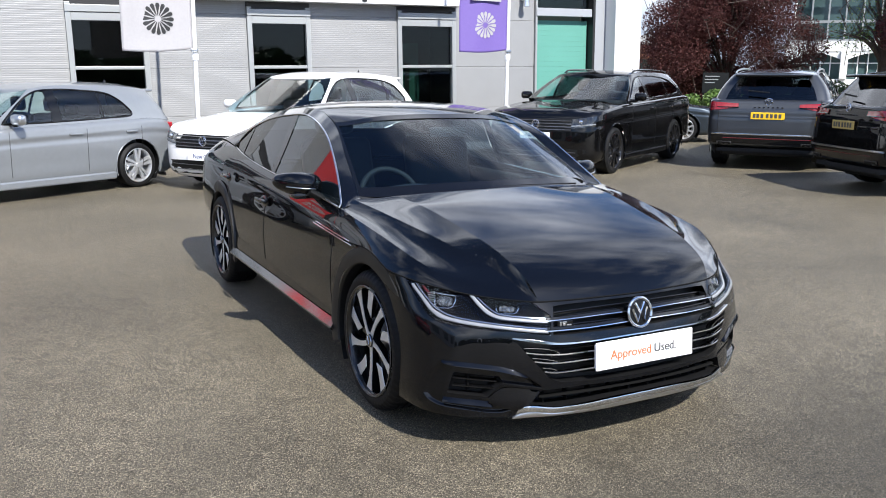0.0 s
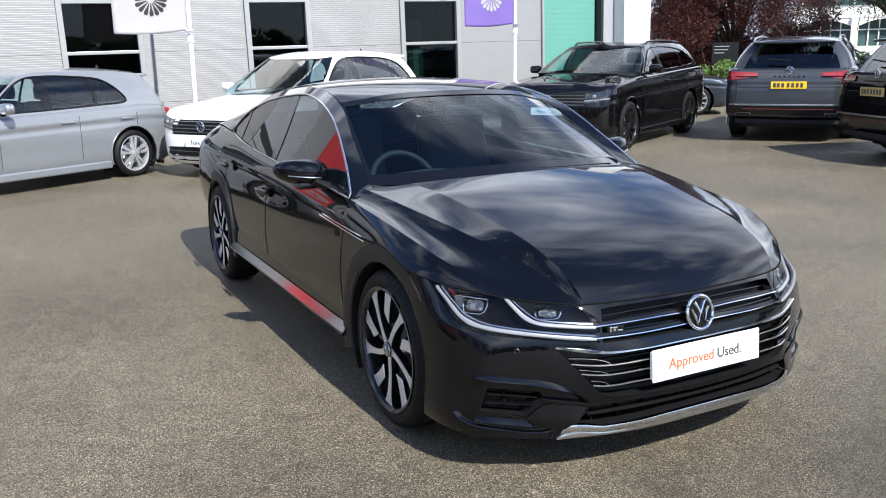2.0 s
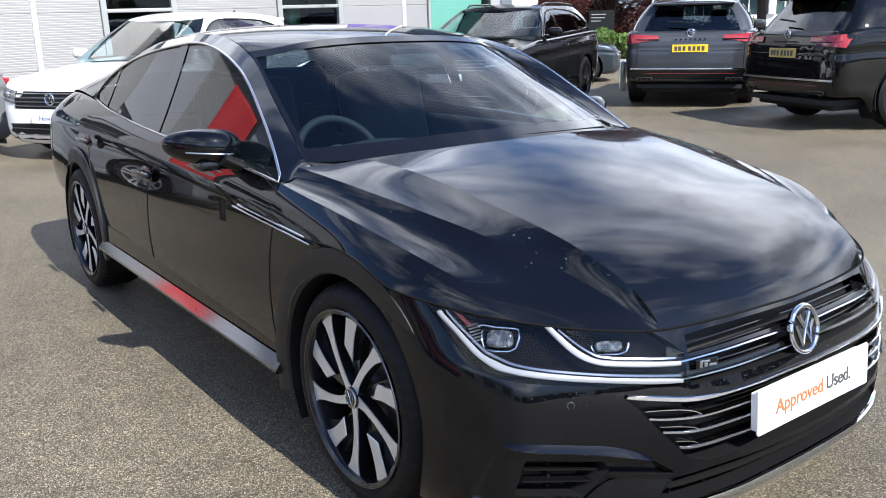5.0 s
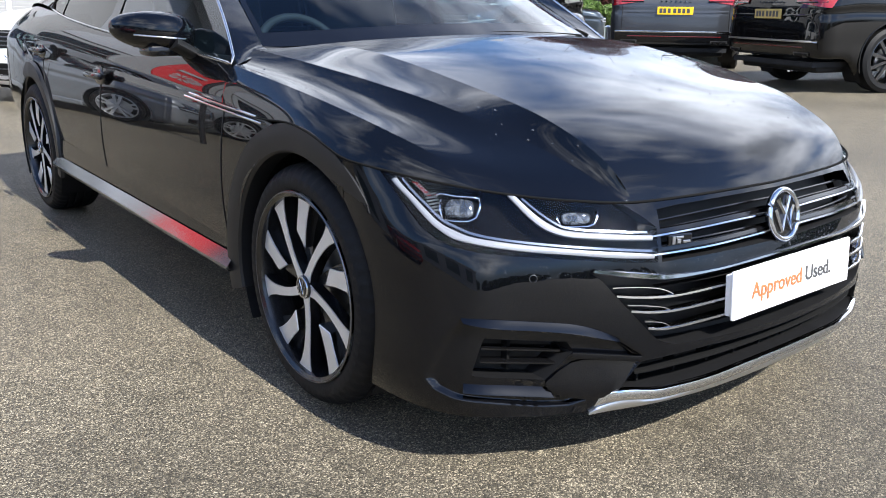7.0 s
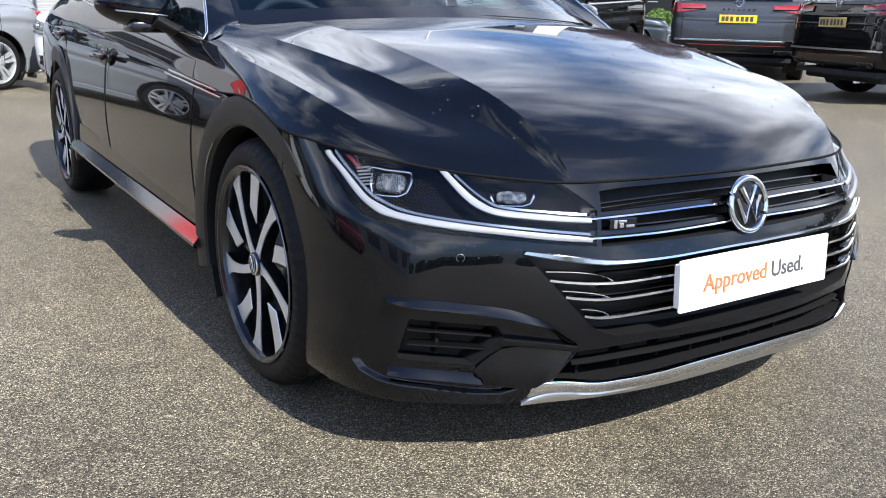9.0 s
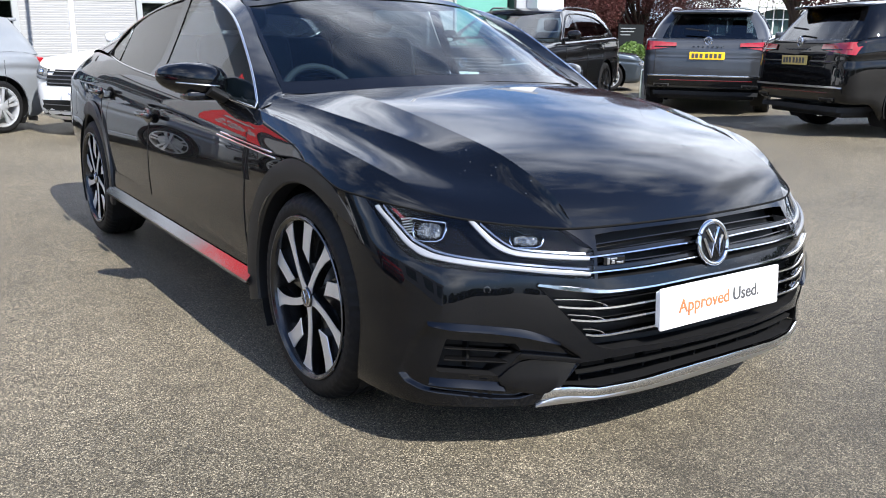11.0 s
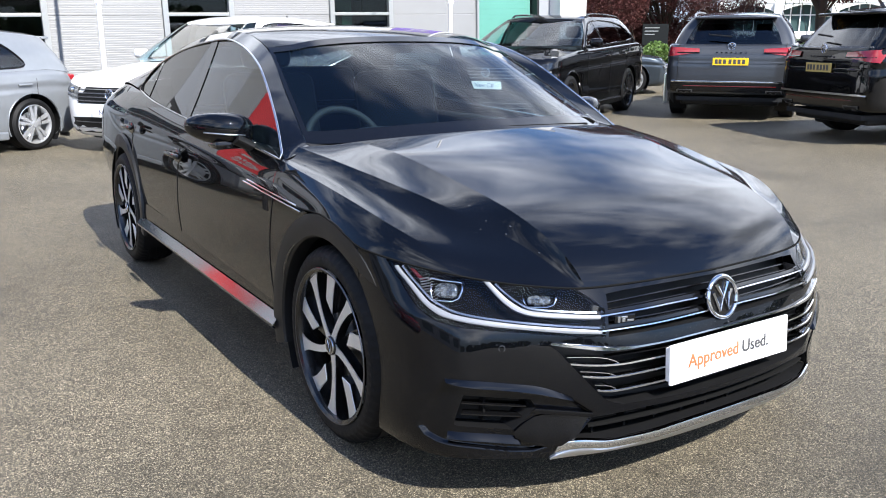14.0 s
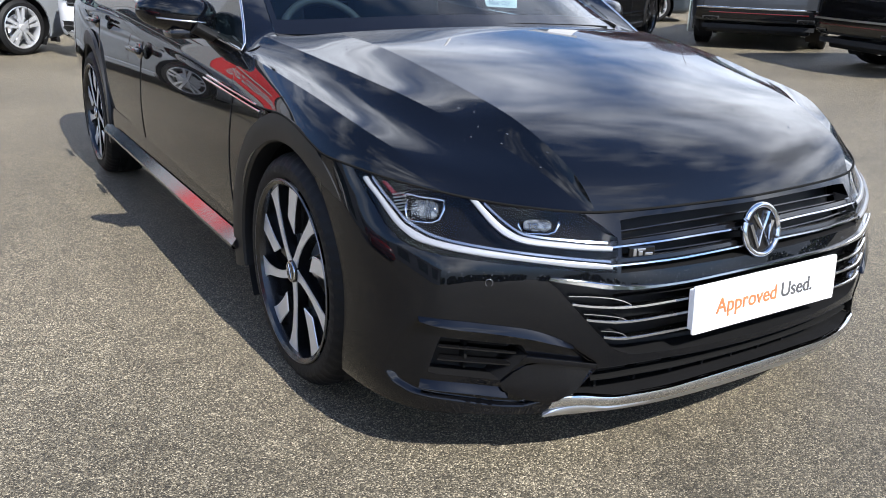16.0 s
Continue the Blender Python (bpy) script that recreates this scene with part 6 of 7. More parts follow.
        ws, we = np.array([.02, S["glass_end"] - .03, tail + .05]), np.array([.36, S["glass_end"] - .06, tail + .10])
        add_part("wiper", tube_mesh("wiper", [ws + (0, .03, .02), we + (0, .03, 0)], .012, M["matt_black"], 6), car)
    # aerial fin
    fin = bm_cyl(.030, .006, .05, 8, Matrix.Translation((0, rr_ - .30, rz + .005)) @ Matrix.Diagonal((.3, 1.4, 1, 1)))
    part("aerial_fin", fin, M["gloss_black"], car, "", True)
    x, y, rz_ = where
    back = x - wb * math.sin(radians(rz_))
    car.matrix_basis = pose(x, y, ground_z(x), math.degrees(math.atan2(ground_z(back) - ground_z(x), wb)), 0, rz_)
    return car


HATCH = dict(fo=.88, wb=2.62, ro=.78, hw=.895, H=1.47, r=.316, nose=.74, cowl=.98, belt=.93, tail=.99, gc=.17, cowl_y=.28, header_y=1.05, roof_end=3.13, glass_end=3.36, roof_hw=.60, dlo=[(.66, .955), (1.10, .960), (1.60, .972), (2.20, .992), (2.58, 1.01), (2.62, 1.05), (2.46, 1.23), (2.28, 1.320), (1.90, 1.360), (1.55, 1.372), (1.25, 1.345), (.98, 1.21)], posts=((1.36, 1.50), (2.12, 2.16)), split=(.20, .235, .445, .575, .635, .87), drop_r=.07, drop_f=.10, trim=None, plate_z=.52, spoil=.12, bump=.10, side_lamp=True)
HATCH["trim"] = M["gloss_black"]
SUV_M = dict(fo=.90, wb=2.68, ro=.91, hw=.92, H=1.64, r=.345, nose=.87, cowl=1.10, belt=1.06, tail=1.12, gc=.20, cowl_y=.25, header_y=1.12, roof_end=3.15, glass_end=3.45, roof_hw=.62, dlo=[(.70, 1.085), (1.2, 1.09), (1.9, 1.10), (2.6, 1.13), (3.02, 1.17), (3.0, 1.23), (2.80, 1.42), (2.5, 1.50), (2.1, 1.53), (1.6, 1.535), (1.3, 1.50), (1.0, 1.34)], posts=((1.46, 1.60), (2.48, 2.54)), split=(.20, .235, .48, .66, .765, .85), clad=True, plate_z=.50, grille_bar=M["frame_trim"])
SUV_L = dict(fo=.92, wb=2.90, ro=1.02, hw=.985, H=1.65, r=.375, nose=.98, cowl=1.20, belt=1.13, tail=1.20, gc=.21, cowl_y=.28, header_y=1.08, roof_end=3.42, glass_end=3.75, roof_hw=.67, dlo=[(.74, 1.165), (1.3, 1.17), (2.1, 1.19), (2.8, 1.22), (3.22, 1.26), (3.18, 1.32), (2.95, 1.45), (2.6, 1.52), (2.1, 1.55), (1.6, 1.545), (1.32, 1.51), (1.02, 1.36)], posts=((1.50, 1.62), (2.55, 2.61)), split=(.20, .235, .47, .65, .76, .85), plate_z=.64, rplate_z=.90, bump=.37, rear_word=True)
M["gloss_alloy_black"] = mat_of("black_alloy", (0.01, 0.01, 0.011), 0.2, coat=0.6)
SUV_JET = dict(SUV_L, dark=True, tail_up=.20, gkr=.75, grille_bar=M["frame_trim"], rear_strip=M["satin_silver"])
SUV_GREY = dict(SUV_L, dark=True, tail_up=.20, gkr=.75, hw=.975, black_spoiler=True)

other_car("pale silver-blue hatchback with five-spoke alloy wheels, parked side-on by the showroom", M["paint_silver"], dict(HATCH, sill=M["paint_silver"], mirror=M["satin_silver"]), (-3.43, 8.45, -57), rim=M["alloy"], spokes=5)
other_car("white compact SUV with a white show plate, parked before the showroom", M["paint_white"], SUV_M, (0.72, 8.7, -55.5), plate_front="New Car", rim=M["alloy"], spokes=5)
other_car("glossy black large SUV with black wheels, parked at the showroom's corner", M["paint_jet"], SUV_JET, (5.87, 8.26, -60.5), plate_front="New Car", rim=M["gloss_alloy_black"], spokes=10, rails="black")
other_car("dark grey metallic SUV seen from behind, with a yellow number plate", M["paint_grey"], SUV_GREY, (11.84, 8.77, 126), plate_rear="plate_yellow", rim=M["gloss_alloy_black"], spokes=10, rails="silver")
other_car("black SUV with black alloy wheels and a yellow number plate", M["paint_jet"], dict(SUV_JET, black_spoiler=True), (11.35, 2.82, 68), plate_rear="plate_pale", rim=M["gloss_alloy_black"], spokes=10)
other_car("small blue-grey hatchback with silver alloy wheels, parked behind the black SUV", M["paint_slate"], HATCH, (12.1, 12.29, 56), rim=M["alloy"], spokes=10)


# ---- showroom ----
M["cladding"] = grain(mat_of("ribbed_white_metal_cladding", (0.245, 0.247, 0.25), 0.5, 0.1), 3.0, 0.05, 0.0)
M["panel_grey"] = grain(mat_of("grey_metal_panel", (0.36, 0.37, 0.39), 0.42, 0.3), 2.0, 0.05)
M["frame_grey"] = mat_of("grey_aluminium_frame", (0.34, 0.35, 0.35), 0.4, 0.4)
M["white_fascia"] = grain(mat_of("white_fascia", (0.66, 0.66, 0.66), 0.4), 1.5, 0.03)
M["teal"] = grain(mat_of("pale_teal_blind", (0.09, 0.27, 0.22), 0.6), 2.0, 0.06)
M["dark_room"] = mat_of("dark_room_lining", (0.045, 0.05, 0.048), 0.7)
M["glass_shop"] = glass_of("shop_window_glass", (0.46, 0.52, 0.50), 1.5)
M["black_print"] = mat_of("black_print", (0.012, 0.012, 0.013), 0.5)

WALL_Y = 12.40
TILT = pose(0, 0, 0, 0, -1.2, 0)
WINDOWS = [(-1.33, -.03), (1.73, 2.94), (4.75, 6.06), (-4.4, -3.1), (-7.4, -6.1)]
HEAD, BAR = 2.50, 1.71


def ribbed(name, x0, x1, z0, z1, pitch=.036, depth=.0018):
    """A panel of horizontal ribs, one mesh."""
    n = max(1, int((z1 - z0) / pitch))
    verts, faces = [], []
    for i in range(n):
        za, zb = z0 + (z1 - z0) * i / n, z0 + (z1 - z0) * (i + 1) / n
        o = len(verts)
        for z, d in ((za, 0), (za + .006, depth), (zb - .006, depth), (zb, 0)):
            verts += [(x0, WALL_Y - d, z), (x1, WALL_Y - d, z)]
        faces += [(o, o + 1, o + 3, o + 2), (o + 2, o + 3, o + 5, o + 4), (o + 4, o + 5, o + 7, o + 6)]
    o = len(verts)
    verts += [(x0, WALL_Y, z0), (x1, WALL_Y, z0), (x1, WALL_Y + .2, z0), (x0, WALL_Y + .2, z0), (x0, WALL_Y, z1), (x1, WALL_Y, z1), (x1, WALL_Y + .2, z1), (x0, WALL_Y + .2, z1)]
    faces += [(o, o + 3, o + 2, o + 1), (o + 4, o + 5, o + 6, o + 7), (o, o + 4, o + 7, o + 3), (o + 1, o + 2, o + 6, o + 5), (o + 3, o + 7, o + 6, o + 2)]
    return mesh_from(name, verts, faces, M["cladding"], False)


def showroom():
    b = thing("building", "white and grey ribbed metal showroom with tall narrow windows", "building", kind="structure")
    b.matrix_basis = TILT
    xs = sorted(WINDOWS)
    spans, left = [], -14.0
    for a, c in xs:
        spans.append((left, a - .0))
        left = c
    spans.append((left, 8.00))
    for a, c in spans:
        for z0, z1 in ((-.3, .84), (.845, 1.695), (1.70, 2.655), (2.66, 4.9)):
            add_part("cladding_panel", ribbed("cladding_panel", a + .003, c - .003, z0, z1, .036 if a < 5 else .5, .0018 if a < 5 else .003), b)
    for a, c in xs:
        w = new("window")
        w.parent = b
        F = M["frame_grey"]
        y = WALL_Y
        for nm, cx, cz, sx, sz, d in (("frame_post", a + .045, 1.35, .09, 2.9, .03), ("frame_post", c - .045, 1.35, .09, 2.9, .03), ("transom", (a + c) / 2, BAR, c - a - .18, .055, .02),
                                      ("frame_head", (a + c) / 2, HEAD + .065, c - a - .18, .13, .03), ("frame_sill", (a + c) / 2, .12, c - a - .18, .1, .03), ("louvre_head", (a + c) / 2, HEAD + .20, c - a, .12, .05)):
            part(nm, bm_box(cx, y + .02 - d, cz, sx, .10, sz, .006), F, w)
        part("vent_band", bm_box((a + c) / 2, y + .03, HEAD + .33, c - a, .08, .12, .004), M["black_print"], w)
        part("upper_panel", bm_box((a + c) / 2, y + .03, HEAD + 1.4, c - a, .08, 2.0, .004), M["panel_grey"], w)
        for z0, z1 in ((.17, BAR - .03), (BAR + .03, HEAD)):
            part("pane", bm_box((a + c) / 2, y + .035, (z0 + z1) / 2, c - a - .18, .012, z1 - z0), M["glass_shop"], w)
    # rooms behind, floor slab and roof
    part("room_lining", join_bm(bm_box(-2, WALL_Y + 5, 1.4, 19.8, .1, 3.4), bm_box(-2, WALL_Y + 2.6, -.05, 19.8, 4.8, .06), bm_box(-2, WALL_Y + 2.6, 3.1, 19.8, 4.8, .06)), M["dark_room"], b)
    part("inner_screen", bm_box(5.35, WALL_Y + .9, 1.0, .55, .06, 2.4), M["teal"], b, "pale teal inner screen")
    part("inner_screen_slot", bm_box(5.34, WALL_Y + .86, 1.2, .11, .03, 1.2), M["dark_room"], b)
    # fascia with its lettering, kept as plain bars
    fas = part("sign_fascia", bm_box(3.35, WALL_Y - .16, 3.42, 5.5, .30, 1.06, .01), M["white_fascia"], b, "white sign fascia")
    part("fascia_mark", bm_box(3.95, WALL_Y - .315, 2.955, .10, .012, .06, .02), M["black_print"], fas)
    # teal bay at the corner
    part("bay_head", bm_box(8.75, WALL_Y - .01, 2.85, 1.46, .14, .17, .01), M["panel_grey"], b)
    part("bay_post", bm_box(8.03, WALL_Y + .0, 1.6, .05, .12, 3.4, .006), M["frame_grey"], b)
    part("bay_blind", ribbed_blind(), M["teal"], b, "pale teal blind behind glass")
    part("bay_upper_glass", bm_box(8.75, WALL_Y + .06, 3.9, 1.44, .02, 1.9), M["glass_shop"], b)
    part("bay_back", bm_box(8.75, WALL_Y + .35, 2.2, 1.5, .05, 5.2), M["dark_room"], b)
    part("bay_reveal", bm_box(9.53, WALL_Y + .10, 2.3, .06, .40, 4.9), M["black_print"], b)
    part("bay_return", bm_box(9.70, WALL_Y + .05, 2.3, .30, .3, 5.1, .01), M["panel_grey"], b)
    part("corner_column", bm_box(10.20, WALL_Y - .10, 2.3, .72, .72, 5.2, .012), M["white_fascia"], b, "white corner column")
    part("roof", bm_box(-2, WALL_Y + 5, 5.0, 25.6, 10.8, .25, .02), M["panel_grey"], b)
    part("side_wall", bm_box(10.3, WALL_Y + 5.2, 2.2, .3, 9.8, 5.2, .01), M["panel_grey"], b)
    part("back_wall", bm_box(-2, WALL_Y + 10.2, 2.2, 24.4, .3, 5.2, .01), M["panel_grey"], b)
    part("plinth", bm_box(-3, WALL_Y - .03, .04, 22, .12, .16, .01), M["white_fascia"], b)
    # wall lamp
    lamp = thing("wall_lamp", "small white bulkhead lamp on the showroom wall", "lamp")
    lamp.matrix_basis = TILT
    part("lamp_bracket", bm_box(7.68, WALL_Y - .08, 3.15, .10, .14, .16, .03), M["white_fascia"], lamp)
    part("lamp_head", bm_cyl(.07, .05, .16, 16, Matrix.Translation((7.68, WALL_Y - .18, 3.02)), .01), M["satin_silver"], lamp, "", True)


def ribbed_blind():
    bms = [bm_box(8.76, WALL_Y + .12, z, 1.42, .03, .1092, .002) for z in np.arange(.1, 2.72, .11)]
    return join_bm(*bms)


def flag_material(name, color):
    return grain(mat_of(name, color, 0.7), 30, 0.06, 0.1, dist=0.004)


M["flag_white"] = flag_material("white_flag_cloth", (0.33, 0.32, 0.33))
M["flag_purple"] = flag_material("purple_flag_cloth", (0.13, 0.085, 0.30))
M["flag_red"] = flag_material("red_flag_cloth", (0.55, 0.02, 0.025))
M["pole"] = mat_of("white_pole", (0.78, 0.78, 0.78), 0.35)


def banner(x, y, z0, w, h, cloth, mark, label, side=-1, pole_h=5.5, pole="pole"):
    f = thing("banner_flag", label, "flag", "banner flags")
    part("pole", bm_cyl(.035, .028, pole_h, 14, Matrix.Translation((x, y, pole_h / 2))), M[pole], f, "", True)
    part("pole_clip", bm_cyl(.05, .05, .09, 12, Matrix.Translation((x, y, z0 - .12))), M["pole"], f)
    part("pole_arm", bm_box(x - .02, y - .05, z0 - .02, .10, .04, .05, .008), M["satin_silver"], f)
    nx, nz = 24, 40
    rows = []
    for j in range(nz + 1):
        row = []
        for i in range(nx + 1):
            a, c = i / nx, j / nz
            droop = .05 * (1 - c) ** 3 * a
            row.append((x + side * (.04 + a * w), y - .02 + .035 * math.sin(a * 7 + c * 2.0) * a, z0 + c * h - droop - .03 * math.sin(a * 3.1) * (1 - c) ** 6))
        rows.append(row)
    me = net_mesh("cloth", np.array(rows), cloth)
    c = add_part("cloth", me, f)
    sol = c.modifiers.new("thickness", "SOLIDIFY")
    sol.thickness = .006
    # radial petals as a plain mark
    cx, cz = x + side * (.04 + w * .48), z0 + h * .0 + .42
    for k in range(16):
        a = 2 * math.pi * k / 16
        verts = []
        for rr, ww in ((.05, .004), (.12, .013), (.19, .030), (.215, .026), (.228, .012)):
            for sg in (-1, 1):
                px, pz = cx + rr * math.cos(a) - sg * ww * math.sin(a), cz + rr * math.sin(a) + sg * ww * math.cos(a)
                aa = (px - x) / side / w
                verts.append((px, y - .02 + .035 * math.sin(aa * 7 + (pz - z0) / h * 2.0) * aa - .010, pz))
        faces = [(2 * q, 2 * q + 1, 2 * q + 3, 2 * q + 2) for q in range(4)]
        add_part("petal", mesh_from("petal", verts, faces, mark, False), c)
    part("text_bar", bm_box(cx, y - .075, cz + .46, w * .62, .006, .11, .002), mark, c)
    return f


showroom()
banner(0.25, 9.9, 1.97, 1.0, 1.25, M["flag_white"], M["black_print"], "white banner flag with a round petal mark on a white pole")
banner(5.78, 9.9, 2.09, .95, 1.25, M["flag_purple"], M["flag_white"], "purple banner flag with a white petal mark on a pole")


# ---- planting, far buildings and what stands behind the viewpoint ----
M["leaf_copper"] = grain(mat_of("copper_beech_leaf", (0.058, 0.018, 0.020), 0.6, spec=0.2), 1.2, 0.4, color_mix=(0.095, 0.032, 0.027))
M["leaf_green"] = grain(mat_of("shrub_leaf", (0.085, 0.15, 0.030), 0.5), 6, 0.4)
M["leaf_dark"] = grain(mat_of("hedge_leaf", (0.040, 0.075, 0.022), 0.55), 6, 0.4)
M["bark"] = grain(mat_of("grey_brown_bark", (0.055, 0.042, 0.034), 0.85), 30, 0.35, 0.6, dist=0.01)
M["office_white"] = grain(mat_of("white_render", (0.82, 0.82, 0.80), 0.6), 1.2, 0.05)
M["office_glass"] = mat_of("greenish_office_glass", (0.05, 0.085, 0.085), 0.08, 0.0, coat=0.5)
M["pave"] = grain(mat_of("pinkish_brick_paving", (0.30, 0.22, 0.18), 0.8), 8, 0.2, 0.3, dist=0.006)
M["kerb"] = grain(mat_of("concrete_kerb", (0.36, 0.35, 0.33), 0.8), 12, 0.15, 0.3, dist=0.004)
M["grass"] = grain(mat_of("mown_grass", (0.06, 0.11, 0.028), 0.8), 20, 0.35, 0.4, dist=0.02)
M["sign_black"] = mat_of("dark_sign_board", (0.014, 0.016, 0.017), 0.75, spec=0.1)
M["brick"] = grain(mat_of("orange_brown_brick", (0.33, 0.15, 0.09), 0.8), 12, 0.25)
M["roof_grey"] = grain(mat_of("pale_roof", (0.42, 0.42, 0.42), 0.6), 3, 0.1)


def leaves(rng, blobs, count, size, name, mat):
    """Many small leaf quads through the volume of several clumps, thicker at their skin."""
    B = np.array(blobs)
    w = B[:, 3] ** 2 / (B[:, 3] ** 2).sum()
    k = rng.choice(len(B), size=count, p=w)
    def unit(v):
        return v / np.linalg.norm(v, axis=1, keepdims=True)
    d = unit(rng.normal(size=(count, 3)))
    flat = np.ones((count, 3))
    flat[:, 2] = B[k, 4]
    q = B[k, :3] + d * flat * (B[k, 3] * rng.uniform(.3, 1.08, count) ** .6)[:, None]
    a = unit(rng.normal(size=(count, 3)))
    b = unit(np.cross(a, rng.normal(size=(count, 3))))
    s = (size * rng.uniform(.6, 1.4, count))[:, None]
    verts = np.stack([q - a * s, q + b * s * .55, q + a * s, q - b * s * .55], 1).reshape(-1, 3)
    faces = [(4 * i, 4 * i + 1, 4 * i + 2, 4 * i + 3) for i in range(count)]
    return mesh_from(name, verts, faces, mat, False)


def tree(label, x, y, trunk_h, spread, height, mat, count, size, seed, category="tree", bare=0):
    rng = np.random.default_rng(seed)
    z0 = ground_z(x)
    t = thing("tree", label, category, "trees")
    t.matrix_basis = pose(x, y, z0)
    parts = [tube(spline([(0, 0, -.05), (.06, .03, trunk_h * .6), (0, .05, trunk_h * 1.3), (.05, 0, trunk_h * 2.0)], 10), .16, 10)]
    blobs = []
    for k in range(26):
        a = k * 2.4 + rng.uniform(-.3, .3)
        rr = spread * rng.uniform(.25, .78)
        z = trunk_h + (height - trunk_h) * rng.uniform(.08, .85)
        tip = (rr * math.cos(a), rr * math.sin(a), z)
        mid = (tip[0] * .4, tip[1] * .4, trunk_h * .9 + (z - trunk_h * .9) * .6)
        parts.append(tube(spline([(0, 0, trunk_h * .7), mid, tip], 8), .045, 6))
        blobs.append((*tip, spread * rng.uniform(.26, .44), rng.uniform(.65, .95)))
    add_part("trunk", mesh_from("trunk", *merge(*parts), M["bark"], True), t, "bare limbs and trunk")
    if count:
        add_part("crown", leaves(rng, blobs, count, size, "crown", mat), t)
    if bare:
        tw = []
        for _ in range(bare):
            cx, cy, cz, r, sz = blobs[rng.integers(len(blobs))]
            d = rng.normal(size=3) * r * .9
            tw.append(tube([(cx, cy, cz), (cx + d[0] * .5, cy + d[1] * .5, cz + d[2] * .4 + .1), (cx + d[0], cy + d[1], cz + d[2] + .2)], .012, 4))
        add_part("twig", mesh_from("twig", *merge(*tw), M["bark"], False), t, "bare spring twigs")
    return t


def shrub(label, x, y, w, h, mat, count, size, seed, name="bush", d=None, rz=0):
    rng = np.random.default_rng(seed)
    b = thing(name, label, "bush" if name == "bush" else "hedge")
    b.matrix_basis = pose(x, y, ground_z(x), 0, 0, rz)
    d = d or w * .5
    blobs = [(rng.uniform(-w / 2, w / 2), rng.uniform(-d / 2, d / 2), h * rng.uniform(.3, .62), h * rng.uniform(.30, .42), 1.0) for _ in range(max(6, int(w * 5)))]
    add_part("foliage", leaves(rng, blobs, count, size, "foliage", mat), b)
    st = merge(*[tube([(rng.uniform(-w / 2, w / 2), 0, -.02), (rng.uniform(-w / 2, w / 2), 0, h * .6)], .015, 5) for _ in range(6)])
    add_part("stems", mesh_from("stems", *st, M["bark"], False), b)
    return b


def office():
    """White office far off: a row of arched windows below, green glazing above."""
    o = thing("office_building", "distant white office building with arched windows and green glazing", "building")
    L, D, P = 30.0, 10.0, 2.5
    part("wall", bm_box(L / 2, D / 2, .55, L, D, 1.3), M["office_white"], o)
    part("band", bm_box(L / 2, D / 2 - .05, 2.72, L, D, .46), M["office_white"], o)
    part("core", bm_box(L / 2, D / 2 + .6, 3.9, L - .4, D - 1, 5.8), M["office_glass"], o)
    for k in range(12):
        x0 = k * P
        part("pier", bm_box(x0 + .15, .12, 1.85, .32, .5, 1.3, .02), M["office_white"], o)
        arch = [(x0 + .31 + j / 8 * (P - .32), 2.12 + .30 * math.sin(math.pi * j / 8)) for j in range(9)]
        v = [(x, -.02, z) for x, z in arch] + [(x, -.02, 2.5) for x, z in arch]
        v += [(x, .45, z) for x, z in arch] + [(x, .45, 2.5) for x, z in arch]
        f = [(i, i + 1, 9 + i + 1, 9 + i) for i in range(8)] + [(18 + i, i + 18 + 9, i + 19 + 9, i + 19) for i in range(8)] + [(i, 18 + i, 19 + i, i + 1) for i in range(8)]
        w = add_part("arched_window", mesh_from("arched_window", v, f, M["office_white"], False), o)
        part("pane", bm_box(x0 + .15 + P / 2, .40, 1.85, P - .3, .04, 1.3), M["office_glass"], w)
        for q in (.2, .4, .6, .8):
            part("glazing_bar", bm_box(x0 + .31 + q * (P - .32), .35, 1.85, .05, .06, 1.3), M["office_white"], w)
        part("glazing_bar", bm_box(x0 + .15 + P / 2, .35, 1.95, P - .3, .06, .05), M["office_white"], w)
    for k in range(40):
        part("mullion", bm_box(k * .75 + .3, .52, 4.8, .07, .12, 3.8), M["office_white"] if k % 6 == 0 else M["frame_grey"], o)
    for z in (3.0, 3.9, 5.5, 6.7):
        part("spandrel", bm_box(L / 2, .50, z, L, .14, .12), M["frame_grey"], o)
    o.matrix_basis = pose(31.6, 26.5, .62, 0, 0, -52)
    return o


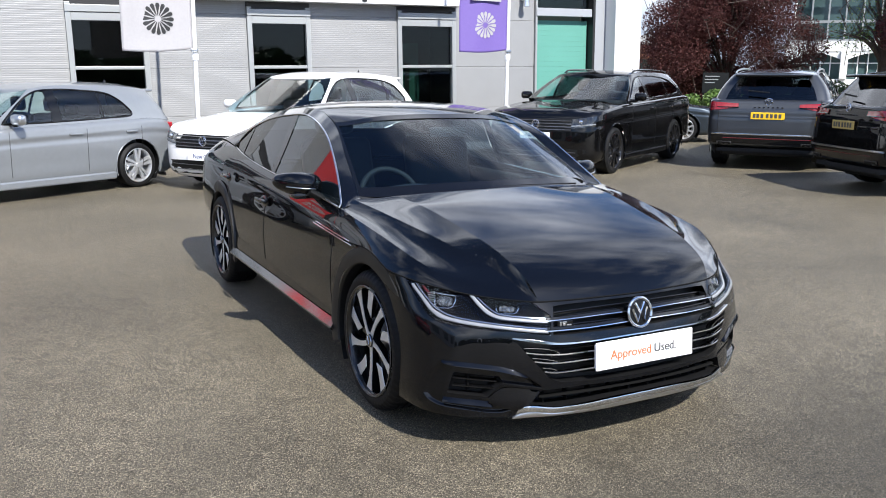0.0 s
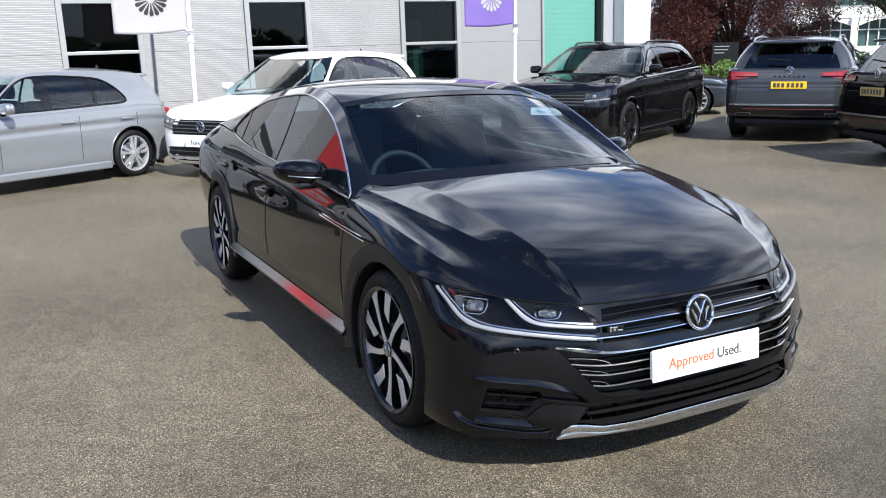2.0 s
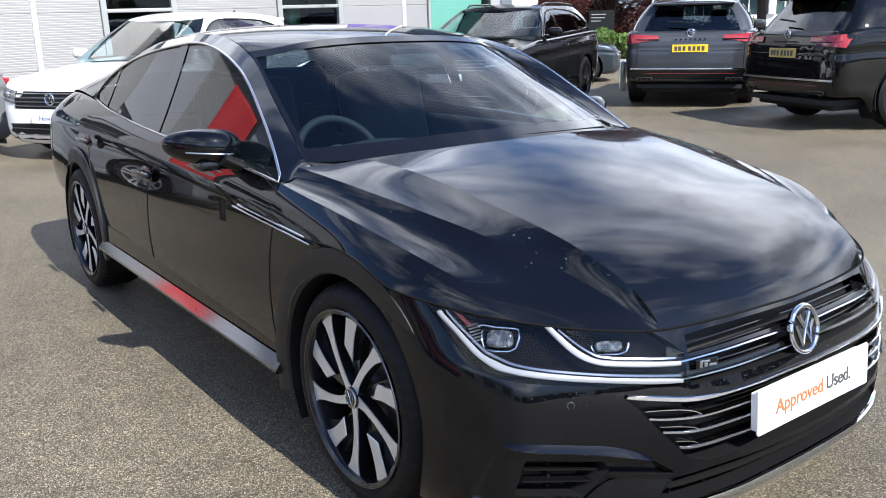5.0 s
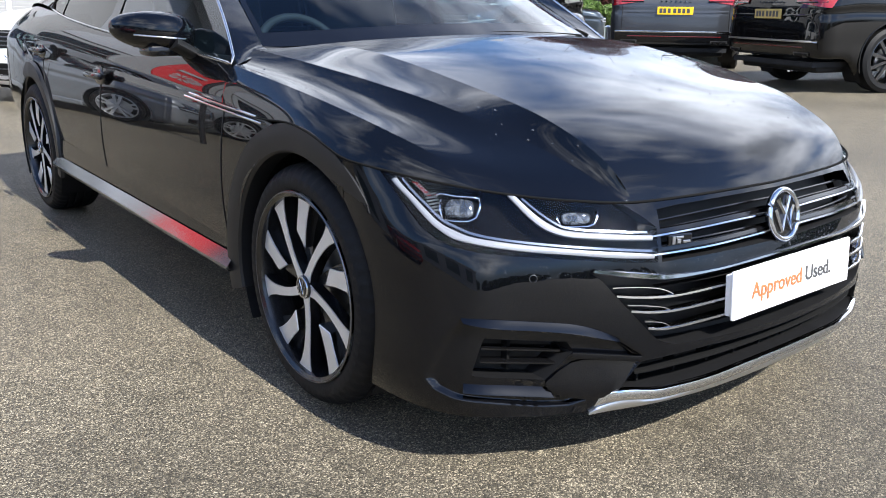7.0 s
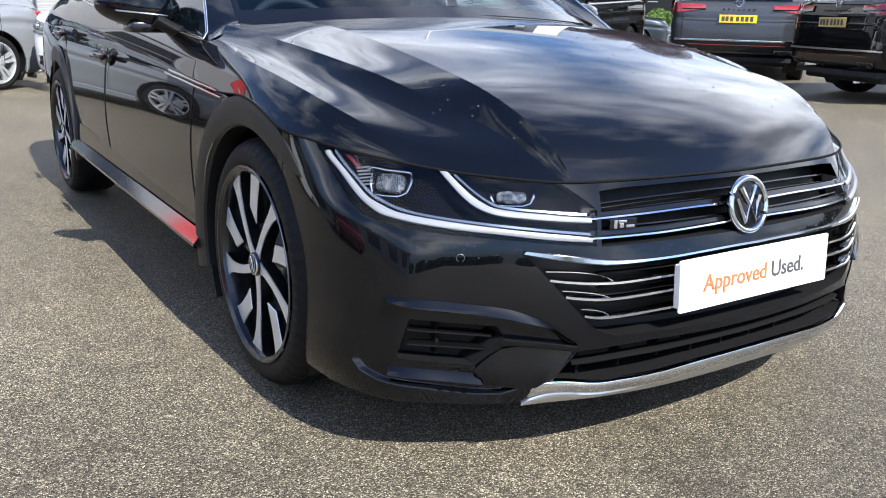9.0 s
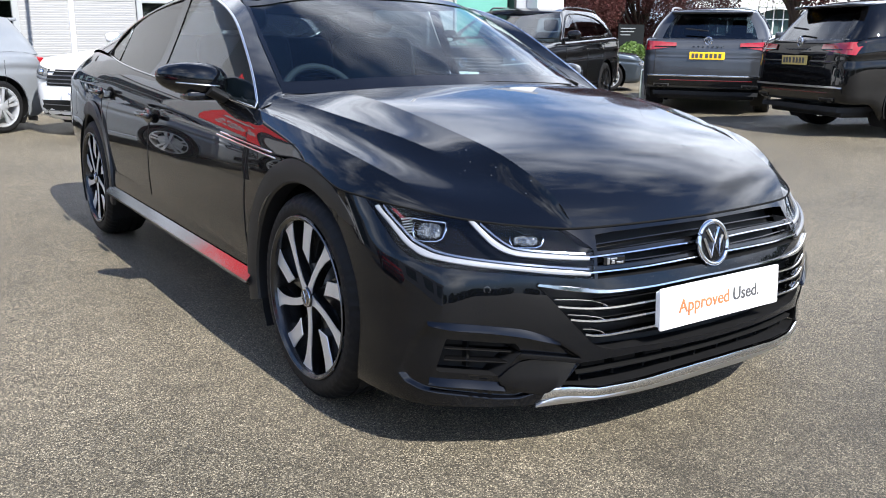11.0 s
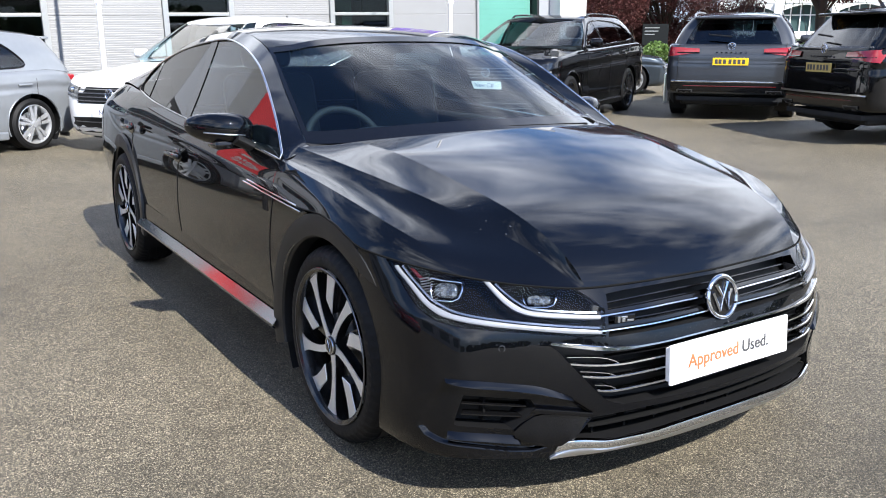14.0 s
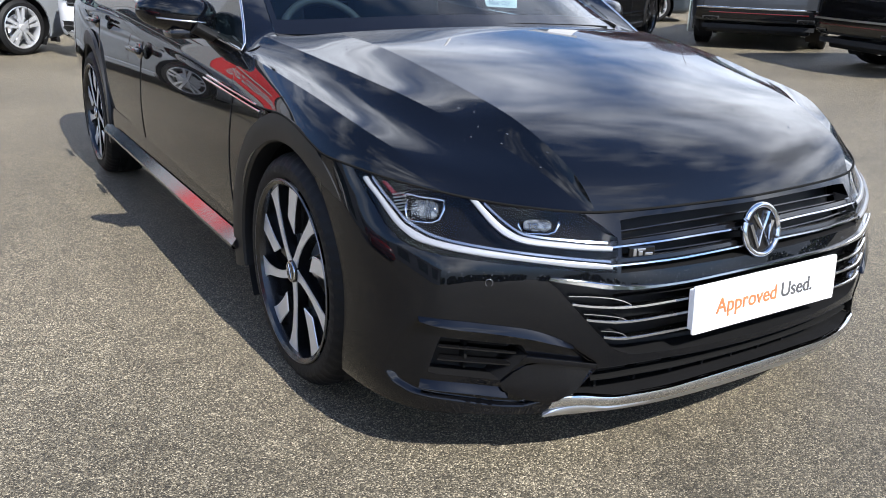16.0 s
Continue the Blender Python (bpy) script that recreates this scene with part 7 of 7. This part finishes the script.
def surroundings():
    tree("large copper-leaved tree with a dense dark red crown", 21.9, 20.6, 1.0, 3.3, 8.6, M["leaf_copper"], 280000, .034, 3, bare=260)
    tree("copper-leaved tree with a dark red crown", 24.4, 13.4, 1.8, 2.2, 6.8, M["leaf_copper"], 50000, .06, 4)
    tree("bare-limbed spring tree with sparse twigs", 24.9, 16.3, 2.2, 2.4, 7.5, M["leaf_green"], 2500, .04, 11, bare=160)
    shrub("bright green leafy shrub beside the entrance sign", 19.7, 18.7, 2.0, 1.05, M["leaf_green"], 14000, .05, 5, rz=-46)
    shrub("green shrub at the edge of the lawn", 24.0, 15.6, 5.5, .95, M["leaf_green"], 16000, .06, 6, "bush", 1.4, -46)
    shrub("clipped dark green hedge along the forecourt", 24.0, 20.6, 8.0, 1.35, M["leaf_dark"], 26000, .06, 7, "hedge", 1.2, -46)
    # low crown of the copper tree, added separately to fill the bright gap
    shrub("dense low part of the tree's copper-leaved crown, built as a bush", 22.2, 21.4, 4.6, 2.5, M["leaf_copper"], 70000, .04, 8, "bush", 1.6, -46)
    office()
    s = thing("sign_board", "dark entrance sign board with pale unreadable lines", "sign")
    part("board", bm_box(0, 0, .95, .88, .06, .72, .01), M["sign_black"], s)
    for k, (w, z) in enumerate(((.50, 1.18), (.46, 1.07), (.34, .96))):
        part("text_bar", bm_box(-.36 + w / 2, -.034, z, w, .006, .030), M["frame_grey"], s)
    for x in (-.38, .38):
        part("post", bm_box(x, .02, .42, .06, .06, 1.2), M["sign_black"], s)
    s.matrix_basis = pose(20.25, 19.45, ground_z(20.2) + .30, 0, 0, -46)
    p = tagged(new("pavement", mesh_from("pavement", [(x, y, ground_z(x) + .012) for x, y in ((12.1, 19.6), (16.2, 15.3), (27.3, 3.8), (30.9, 7.4), (19.8, 18.9), (15.7, 23.2))], [(0, 1, 2, 3, 4, 5)], M["pave"], False)), "pinkish paved strip behind the car park", "pavement", kind="structure")
    for i in range(9):
        x, y = 15.9 + (i + .5) * 1.82 * .69, 23.0 - (i + .5) * 1.82 * .72
        part("kerb", bm_box(0, 0, 0, 1.80, .14, .20, .012, pose(x, y, ground_z(x) + .05, 0, 0, -46.2)), M["kerb"], p)
    tagged(new("lawn", mesh_from("lawn", [(x, y, ground_z(x) + .11) for x, y in ((15.9, 23.3), (20.0, 19.0), (31.1, 7.5), (35.5, 12.5), (30.0, 20.5), (19.5, 27.5))], [(0, 1, 2, 3, 4)], M["grass"], False)), "strip of mown grass by the office", "lawn", kind="structure")
    bo = thing("bollard", "plain grey steel bollard at the edge of the car park", "bollard")
    part("post", bm_cyl(.065, .065, .55, 18, Matrix.Translation((0, 0, .275)), .01), M["satin_silver"], bo, "", True)
    part("cap", bm_cyl(.067, .03, .03, 18, Matrix.Translation((0, 0, .56))), M["satin_silver"], bo, "", True)
    bo.matrix_basis = pose(10.62, 9.58, ground_z(10.62))
    h = thing("brick_house", "distant brick building with a pale flat roof", "building")
    part("wall", bm_box(0, 0, 1.6, 12, 5, 3.4), M["brick"], h)
    part("roof", bm_box(0, 0, 3.5, 12.8, 5.8, .5, .05), M["roof_grey"], h)
    for k in range(4):
        part("window", bm_box(-4.2 + k * 2.8, -2.52, 1.9, 1.4, .06, 1.2), M["office_glass"], h)
    h.matrix_basis = pose(27.0, 37.5, .3, 0, 0, -35)
    # behind the viewpoint: seen only as reflections
    banner(-3.35, 6.3, 1.02, .50, 1.66, M["flag_red"], M["flag_white"], "red banner flag with a pale petal mark on a dark pole", 1, 3.2, "black_print")
    other_car("silver hatchback parked along the showroom", M["paint_silver"], HATCH, (-7.7, 8.2, -57), rim=M["alloy"])
    other_car("white compact SUV parked along the showroom", M["paint_white"], SUV_M, (-12.0, 8.2, -57), rim=M["alloy"])
    other_car("red hatchback parked across the forecourt", M["paint_red"], HATCH, (-6.3, 0.6, 62), rim=M["alloy"])
    bw = thing("workshop_building", "pale grey workshop across the forecourt", "building", kind="structure")
    part("wall", bm_box(-22, 4, 1.8, .4, 40, 4.0), M["panel_grey"], bw)
    part("roof", bm_box(-25, 4, 3.9, 7, 40.6, .3, .02), M["roof_grey"], bw)
    for k in range(8):
        part("window", bm_box(-21.78, -13 + k * 5, 2.2, .06, 3.0, 2.4), M["office_glass"], bw)
    # unseen tree line added round the horizon to darken it in reflections
    rng = np.random.default_rng(21)
    blobs = []
    for k in range(150):
        a = rng.uniform(0, 2 * math.pi)
        if -.2 < a < 1.75:
            continue
        rr = rng.uniform(58, 75)
        blobs.append((rr * math.cos(a), rr * math.sin(a), rng.uniform(.8, 2.6), rng.uniform(2.2, 3.4), .9))
    tagged(new("tree_line", leaves(rng, blobs, 90000, .5, "tree_line", M["leaf_dark"])), "added far belt of dark green trees, met only by reflections", "trees", kind="stuff")


surroundings()
